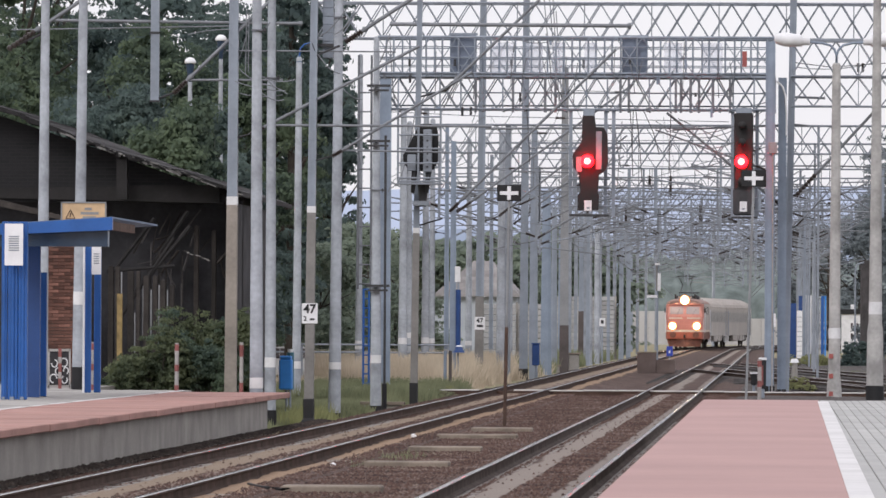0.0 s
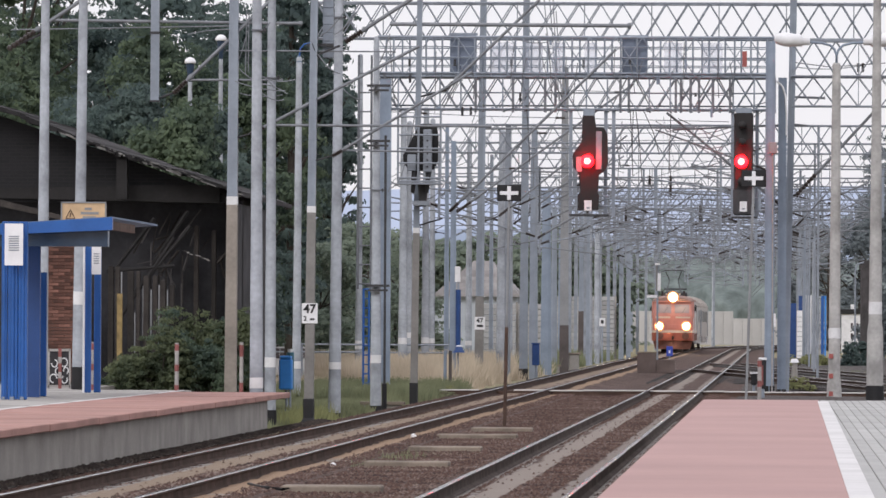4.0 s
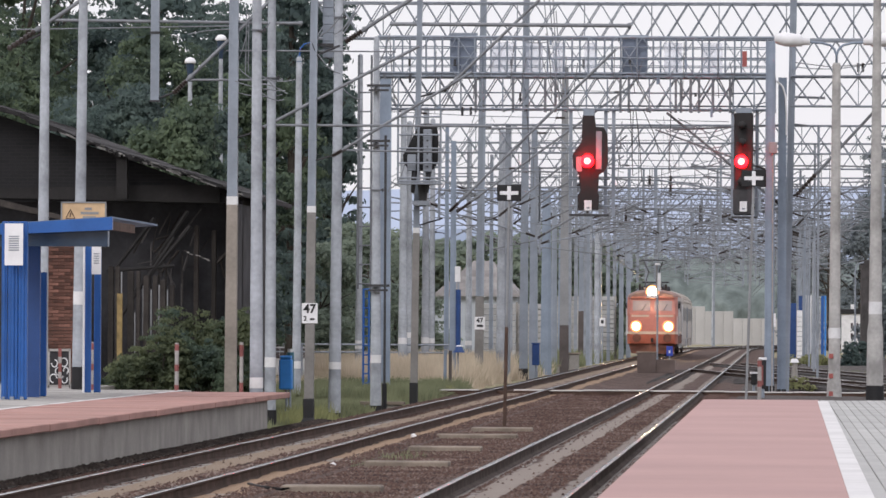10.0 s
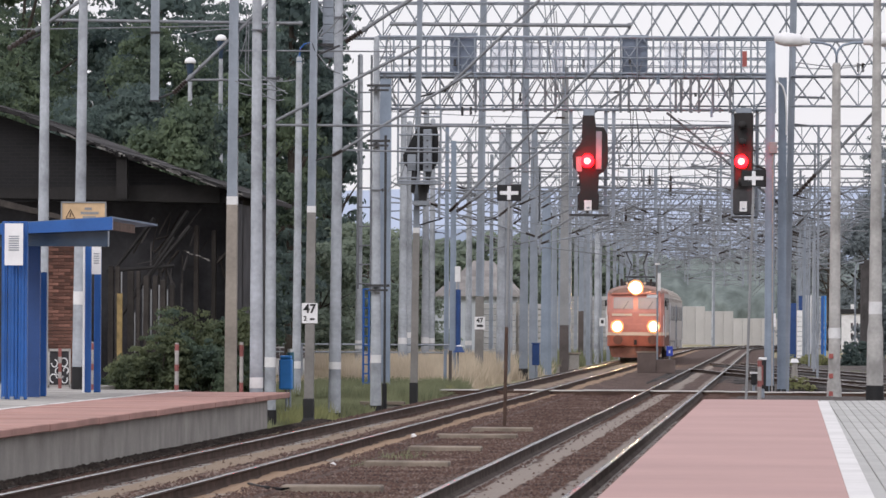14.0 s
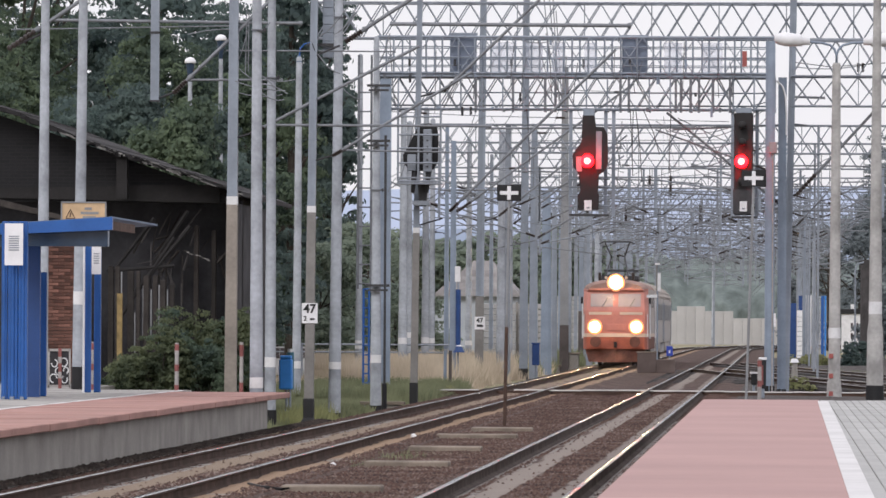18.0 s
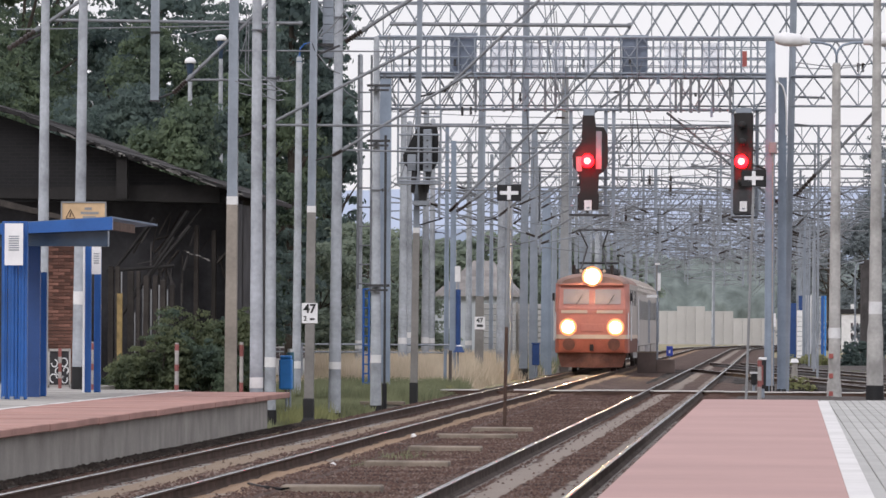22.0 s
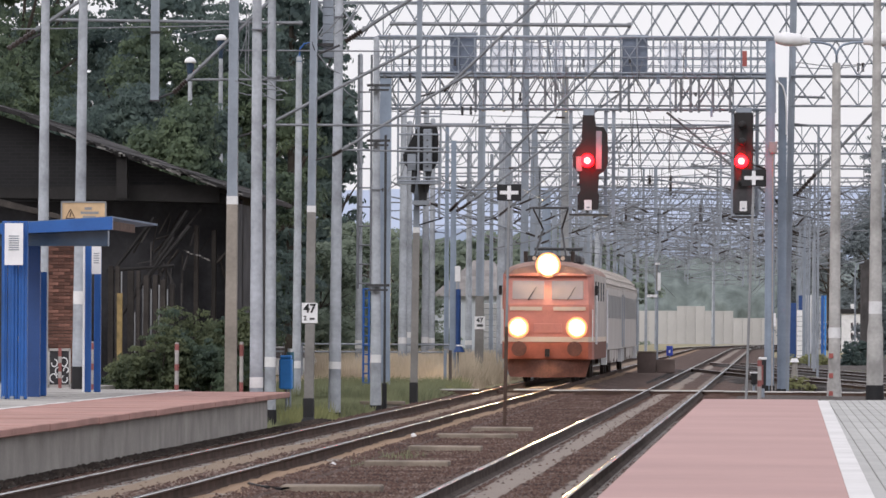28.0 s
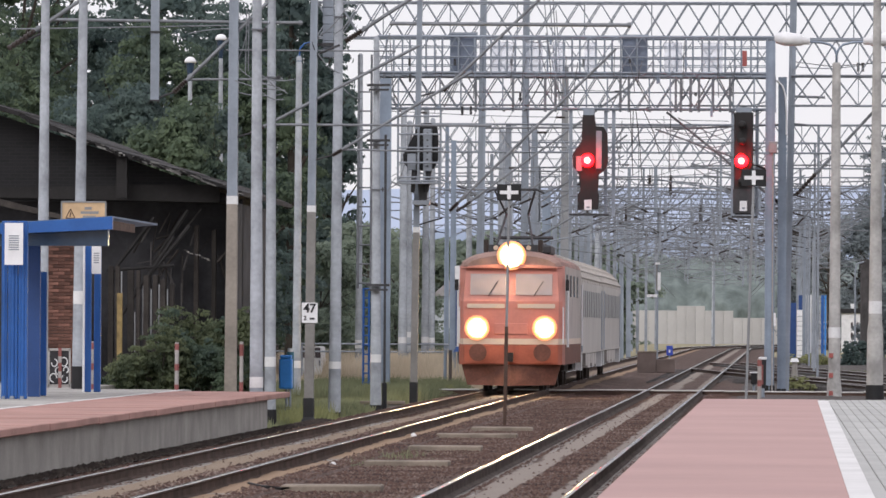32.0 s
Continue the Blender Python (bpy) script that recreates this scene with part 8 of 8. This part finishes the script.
def make_train():
    t = thing("locomotive", "red electric locomotive with glaring headlights and pale belt", "locomotive", at=(X_LEFT, 500, 0))
    w = 1.46
    def ring(k, z0, z1):
        return [(-k, z0), (k, z0), (k, z1), (-k, z1)]
    # body bands, nose slightly swept
    def band(name, z0, z1, material, y_off=0.0, taper=1.0, label=""):
        secs = [(0.35 + y_off, ring(1.30 * taper, z0, z1)), (0.55 + y_off, ring(1.40 * taper, z0, z1)), (1.05, ring(w, z0, z1))]
        front = part(name, loft(secs), material, t, label)
        side = LOCO_BROWN if z1 < 1.35 else (LOCO_CREAM if z1 < 1.5 else LOCO_SIDE)
        part("side_panel", loft([(1.054, ring(w, z0, z1)), (15.2, ring(w, z0, z1)), (15.6, ring(1.36, z0, z1))]), side, t, "pale grey side panel" if side is LOCO_SIDE else "")
        return front
    band("skirt", 0.72, 1.27, LOCO_ORANGE, -0.05, label="dark red lower body")
    band("belt", 1.27, 1.43, LOCO_CREAM, -0.07, label="cream belt line")
    band("lower_body", 1.43, 2.45, LOCO_RED, 0.0, label="red body panels")
    # cab front leaning back, with windows
    f0 = [(-1.30, 0.35, 2.45), (1.30, 0.35, 2.45), (1.24, 0.62, 3.42), (-1.24, 0.62, 3.42)]
    f1 = [(-w, 1.0, 2.45), (w, 1.0, 2.45), (w - 0.02, 1.1, 3.42), (-w + 0.02, 1.1, 3.42)]
    f2 = [(-w, 15.4, 2.45), (w, 15.4, 2.45), (w - 0.02, 15.4, 3.42), (-w + 0.02, 15.4, 3.42)]
    for name, ends, material, label in (("cab", (f0, f1), LOCO_RED, "red cab front"), ("upper_side", (f1, f2), LOCO_SIDE, "pale grey upper side")):
        shell = bmesh.new()
        r0, r1 = [[shell.verts.new((p[0], p[1] + (0.004 if name != "cab" and f is f1 else 0.0), p[2])) for p in f] for f in ends]
        for i in range(4):
            shell.faces.new((r0[i], r0[(i + 1) % 4], r1[(i + 1) % 4], r1[i]))
        shell.faces.new(r0)
        shell.faces.new(r1[::-1])
        bmesh.ops.recalc_face_normals(shell, faces=shell.faces)
        part(name, shell, material, t, label)
    def arch_ring(k, z, a, n=12):
        return [(-k, z)] + [(-k * math.cos(math.pi * i / n), z + a * math.sin(math.pi * i / n)) for i in range(1, n)] + [(k, z)]
    roof = loft([(0.50, arch_ring(1.22, 3.40, 0.32)), (0.7, arch_ring(1.34, 3.41, 0.40)), (1.3, arch_ring(w - 0.02, 3.42, 0.44)), (15.3, arch_ring(w - 0.02, 3.42, 0.44))])
    part("roof", roof, LOCO_ROOF, t, "brownish arched roof")
    part("roof_rim", loft([(0.44, arch_ring(1.27, 3.36, 0.1)), (0.9, arch_ring(1.40, 3.37, 0.1)), (1.3, arch_ring(w, 3.38, 0.1))]), LOCO_RED, t)
    for x0, x1 in ((-1.12, -0.12), (0.12, 1.12)):
        p = bmesh.new()
        v = [p.verts.new(q) for q in ((x0, 0.40, 2.62), (x1, 0.40, 2.62), (x1, 0.545, 3.2), (x0, 0.545, 3.2))]
        v2 = [p.verts.new((q.co.x, q.co.y + 0.05, q.co.z)) for q in v]
        p.faces.new(v)
        for i in range(4):
            p.faces.new((v[i], v[(i + 1) % 4], v2[(i + 1) % 4], v2[i]))
        p.faces.new(v2[::-1])
        for q in p.verts:
            q.co.y -= 0.03
        win = part("windscreen", p, WINDSCREEN, t, "cab windscreen pane")
        part("wiper", bars([(((x0 + x1) / 2, 0.33, 2.6), ((x0 + x1) / 2 + 0.25, 0.42, 3.0), 0.012)], 5), BLACK, win)
    for x0, x1 in ((-1.2, -0.18), (0.18, 1.2)):
        part("trim_bar", boxes((x0, x1, 0.31, 0.36, 2.26, 2.38)), LOCO_CREAM, t, "pale trim bar")
    part("front_grille", boxes((-0.45, 0.45, 0.31, 0.36, 1.55, 1.85), bevel=0.01), LOCO_RED, t)
    # lights; lenses oversized and glowing rings added to paint their glare
    for x, z, r in ((-0.925, 1.72, 0.2), (0.925, 1.72, 0.2), (0.0, 3.70, 0.26)):
        y = 0.18 if z < 3 else 0.42
        h = part("headlight", bars([((x, y, z), (x, y + 0.4, z), r + 0.06, r + 0.09)], 20), LOCO_CREAM, t)
        bm = bmesh.new()
        bmesh.ops.create_uvsphere(bm, u_segments=20, v_segments=10, radius=r)
        for v in bm.verts:
            v.co = Vector((v.co.x + x, v.co.y * 0.4 + y, v.co.z + z))
        for f in bm.faces:
            f.smooth = True
        part("lens", bm, HEADLIGHT, h, "glaring warm white lamp")
        part("reflector", bars([((x, y - 0.01, z), (x, y + 0.05, z), r + 0.07, r + 0.02)], 24), GLARE_INNER, h, "glowing inner reflector bowl")
        part("lamp_rim", bars([((x, y + 0.03, z), (x, y + 0.09, z), r + 0.14, r + 0.06)], 24), GLARE_OUTER, h, "orange glowing ring painting the outer glare")
    # buffers, coupling, plough
    for s in (-1, 1):
        part("buffer", bars([((s * 0.875, -0.25, 1.05), (s * 0.875, -0.20, 1.05), 0.24)], 18), LOCO_BROWN, t)
        part("buffer_stem", bars([((s * 0.875, -0.2, 1.05), (s * 0.875, 0.35, 1.05), 0.1)], 12), UNDER, t)
    part("buffer_beam", boxes((-1.3, 1.3, 0.28, 0.42, 0.72, 1.26), bevel=0.03), LOCO_ORANGE, t)
    part("coupling", boxes((-0.07, 0.07, -0.1, 0.35, 0.8, 1.05)), UNDER, t)
    pl = bmesh.new()
    v = [pl.verts.new(q) for q in ((-1.2, 0.52, 0.16), (0, 0.15, 0.14), (1.2, 0.52, 0.16), (1.36, 0.58, 0.72), (0, 0.3, 0.72), (-1.36, 0.58, 0.72))]
    b = [pl.verts.new((q.co.x, 0.75, q.co.z)) for q in v]
    pl.faces.new((v[0], v[1], v[4], v[5]))
    pl.faces.new((v[1], v[2], v[3], v[4]))
    for i in range(6):
        j = (i + 1) % 6
        pl.faces.new((v[i], v[j], b[j], b[i]))
    pl.faces.new(b[::-1])
    bmesh.ops.recalc_face_normals(pl, faces=pl.faces)
    part("plough", pl, LOCO_BROWN, t)
    for s in (-1, 1):
        part("grab_rail", bars([((s * 1.42, 0.5, 1.3), (s * 1.42, 0.5, 2.3), 0.02)], 6), WHITE, t)
        part("mirror", boxes((s * 1.52 - 0.05, s * 1.52 + 0.05, 0.85, 0.92, 2.75, 3.05)), BLACK, t)
        for k in range(4):
            part("side_window", boxes((s * (w + 0.004) - 0.01, s * (w + 0.004) + 0.01, 2.2 + k * 3.0, 3.0 + k * 3.0, 2.6, 3.2)), GLASS, t)
        for yy in (1.4, 1.95, 14.2, 14.8):
            part("handrail", bars([((s * (w + 0.05), yy, 1.2), (s * (w + 0.05), yy, 3.0), 0.025)], 6), WHITE, t, "pale handrail")
    # roof gear and raised pantograph
    pan = part("pantograph", boxes((-0.7, 0.7, 2.4, 2.5, 3.8, 4.02)), DARK_STEEL, t)
    part("lower_arm", bars([((-0.5, 2.45, 4.0), (-0.3, 4.3, 4.9), 0.035), ((0.5, 2.45, 4.0), (0.3, 4.3, 4.9), 0.035)], 6), DARK_STEEL, pan)
    part("upper_arm", bars([((-0.3, 4.3, 4.9), (-0.55, 2.6, 5.5), 0.03), ((0.3, 4.3, 4.9), (0.55, 2.6, 5.5), 0.03)], 6), DARK_STEEL, pan)
    part("collector", bars([((-0.8, 2.6, 5.46), (-0.6, 2.6, 5.55), 0.03), ((-0.6, 2.6, 5.55), (0.6, 2.6, 5.55), 0.035), ((0.6, 2.6, 5.55), (0.8, 2.6, 5.46), 0.03)], 6), DARK_STEEL, pan)
    for x in (-0.75, 0.75):
        part("roof_insulator", bars([((x, 1.6, 3.8), (x, 1.6, 4.15), 0.07)], 8), CERAMIC, t)
        part("horn", bars([((x * 0.6, 0.9, 3.92), (x * 0.6, 1.3, 3.95), 0.07, 0.03)], 8), LOCO_CREAM, t)
    part("roof_box", boxes((-0.9, 0.9, 5.5, 9.0, 3.8, 4.05), bevel=0.05), DARK_STEEL, t, "dark roof equipment box")
    part("folded_pantograph", bars([((-0.6, 10.0, 4.1), (-0.3, 12.6, 4.25), 0.04), ((0.6, 10.0, 4.1), (0.3, 12.6, 4.25), 0.04), ((-0.8, 10.2, 4.32), (0.8, 10.2, 4.32), 0.05)], 6), DARK_STEEL, t)
    part("pantograph_base", boxes((-0.7, 0.7, 9.8, 12.8, 3.78, 4.0), bevel=0.03), DARK_STEEL, t)
    vehicle_underframe(t, 15.9, (3.6, 12.3), 0.0)
    return t


def make_coach():
    t = thing("passenger_coach", "grey passenger coach with a pale arched roof", "coach", "coaches of the train", (X_LEFT, 520, 0))
    L = 24.0
    def arch_ring(k, z, a, n=14):
        return [(-k, z)] + [(-k * math.cos(math.pi * i / n), z + a * math.sin(math.pi * i / n)) for i in range(1, n)] + [(k, z)]
    sq = [(-1.42, 0.95), (1.42, 0.95), (1.42, 3.1), (-1.42, 3.1)]
    part("body", loft([(0, sq), (L, sq)]), COACH, t)
    part("roof", loft([(0, arch_ring(1.42, 3.08, 0.9)), (L, arch_ring(1.42, 3.08, 0.9))]), COACH_ROOF, t, "pale arched roof")
    for k in range(11):
        a = math.pi * (k + 0.7) / 12.4
        x, z = 1.42 * math.cos(a), 3.08 + 0.9 * math.sin(a)
        part("roof_flute", bars([((x, 0.15, z), (x, L - 0.15, z), 0.035)], 6), COACH_ROOF, t, "long pressed roof rib")
    for k in range(9):
        part("roof_rib", loft([(1.2 + 2.7 * k, arch_ring(1.435, 3.09, 0.91)), (1.26 + 2.7 * k, arch_ring(1.435, 3.09, 0.91))]), COACH_ROOF, t)
    for s in (-1, 1):
        for i in range(10):
            yy = 2.6 + i * 1.95
            part("window", boxes((s * 1.425 - 0.012, s * 1.425 + 0.012, yy, yy + 1.2, 2.05, 2.85)), COACH_GLASS, t)
        for yy in (0.8, L - 1.6):
            part("door", boxes((s * 1.43 - 0.01, s * 1.43 + 0.01, yy, yy + 0.8, 1.0, 2.95)), STEEL, t)
        for yy, span, low in ((6.2, 1.6, 0.55), (8.3, 2.2, 0.48), (11.0, 1.2, 0.6), (12.8, 2.4, 0.5), (15.8, 1.6, 0.55)):
            part("equipment_box", boxes((s * 1.24 - 0.16, s * 1.24 + 0.16, yy, yy + span, low, 0.945), bevel=0.02), COACH, t, "pale underfloor box")
        for yy in (0.85, L - 1.55):
            part("step", boxes((s * 1.33 - 0.09, s * 1.33 + 0.09, yy, yy + 0.7, 0.45, 0.94)), DULL_WHITE, t, "pale door step")
    for y0 in (-0.4, L):
        part("gangway", boxes((-0.6, 0.6, y0, y0 + 0.4, 1.1, 3.2)), UNDER, t)
    part("end_wall", boxes((-1.3, 1.3, L, L + 0.02, 1.0, 3.3)), COACH_GLASS, t)
    vehicle_underframe(t, L, (3.4, L - 3.4), 0)
    return t


def make_car():
    """A white car with dark windows, seen end on beyond the dry field."""
    t = thing("car", "white car with dark windows beyond the dry field", "car", at=(-17.186, 235.5, -0.25))
    lower = [(-0.64, 0.18), (0.64, 0.18), (0.66, 0.5), (0.65, 0.76), (-0.65, 0.76), (-0.66, 0.5)]
    upper = [(-0.65, 0.76), (0.65, 0.76), (0.62, 1.16), (0.55, 1.2), (-0.55, 1.2), (-0.62, 1.16)]
    part("body", loft([(0.0, [(x * 0.95, z) for x, z in lower]), (0.12, lower), (3.2, lower), (3.4, [(x * 0.93, z) for x, z in lower])]), CAR_WHITE, t)
    part("cabin", loft([(0.15, upper), (2.4, upper), (3.0, [(x * 0.9, 0.76 + (z - 0.76) * 0.2) for x, z in upper])]), CAR_WHITE, t, "white cabin and roof")
    part("rear_window", prism([(-0.63, 0.79), (0.63, 0.79), (0.61, 1.15), (-0.61, 1.15)], 0.1, 0.16), GLASS, t, "dark rear window")
    for s in (-1, 1):
        part("pillar", bars([((s * 0.42, 0.09, 0.79), (s * 0.41, 0.09, 1.15), 0.007)], 6), CAR_WHITE, t)
        part("side_trim", boxes((s * 0.6 - 0.03, s * 0.6 + 0.03, -0.02, 0.02, 0.5, 0.7)), GALV, t)
        for yy in (0.7, 2.7):
            part("wheel", bars([((s * 0.5, yy, 0.29), (s * 0.64, yy, 0.29), 0.29)], 16), BLACK, t)
    part("bumper", boxes((-0.62, 0.62, -0.06, 0.05, 0.22, 0.42), bevel=0.02), CAR_WHITE, t)
    return t


car = make_car()
locomotive = make_train()
coach = make_coach()
coach_behind = copy_thing(coach, pose(X_LEFT, 545, 0))


def motions():
    """The train comes off the curve and brakes steadily along its straight track."""
    times = [0.5 * i for i in range(17)] + [10.0 + 2.0 * i for i in range(12)]
    for vehicle, lead, length in ((locomotive, 0.0, 15.9), (coach, 16.35, 24.0), (coach_behind, 40.8, 24.0)):
        rows = []
        for s in times:
            y = 500.84 - 13.519 * s + 0.10782 * s * s + lead
            turn = -math.degrees(math.atan2(bend(y + length) - bend(y), length))
            rows.append((s, pose(X_LEFT + bend(y), y, bed(y), 0, 0, turn)))
        walk(vehicle, rows)
    # the car edges in and out behind the mast
    walk(car, [(s, pose(x - 0.73, 235.5, -0.25)) for s, x in ((0.0, -16.86), (23.6, -16.86), (24.6, -16.656), (25.4, -16.636), (27.5, -16.758), (28.3, -16.84),
                                                            (29.3, -16.738), (30.5, -16.452), (32.0, -16.432))])


motions()
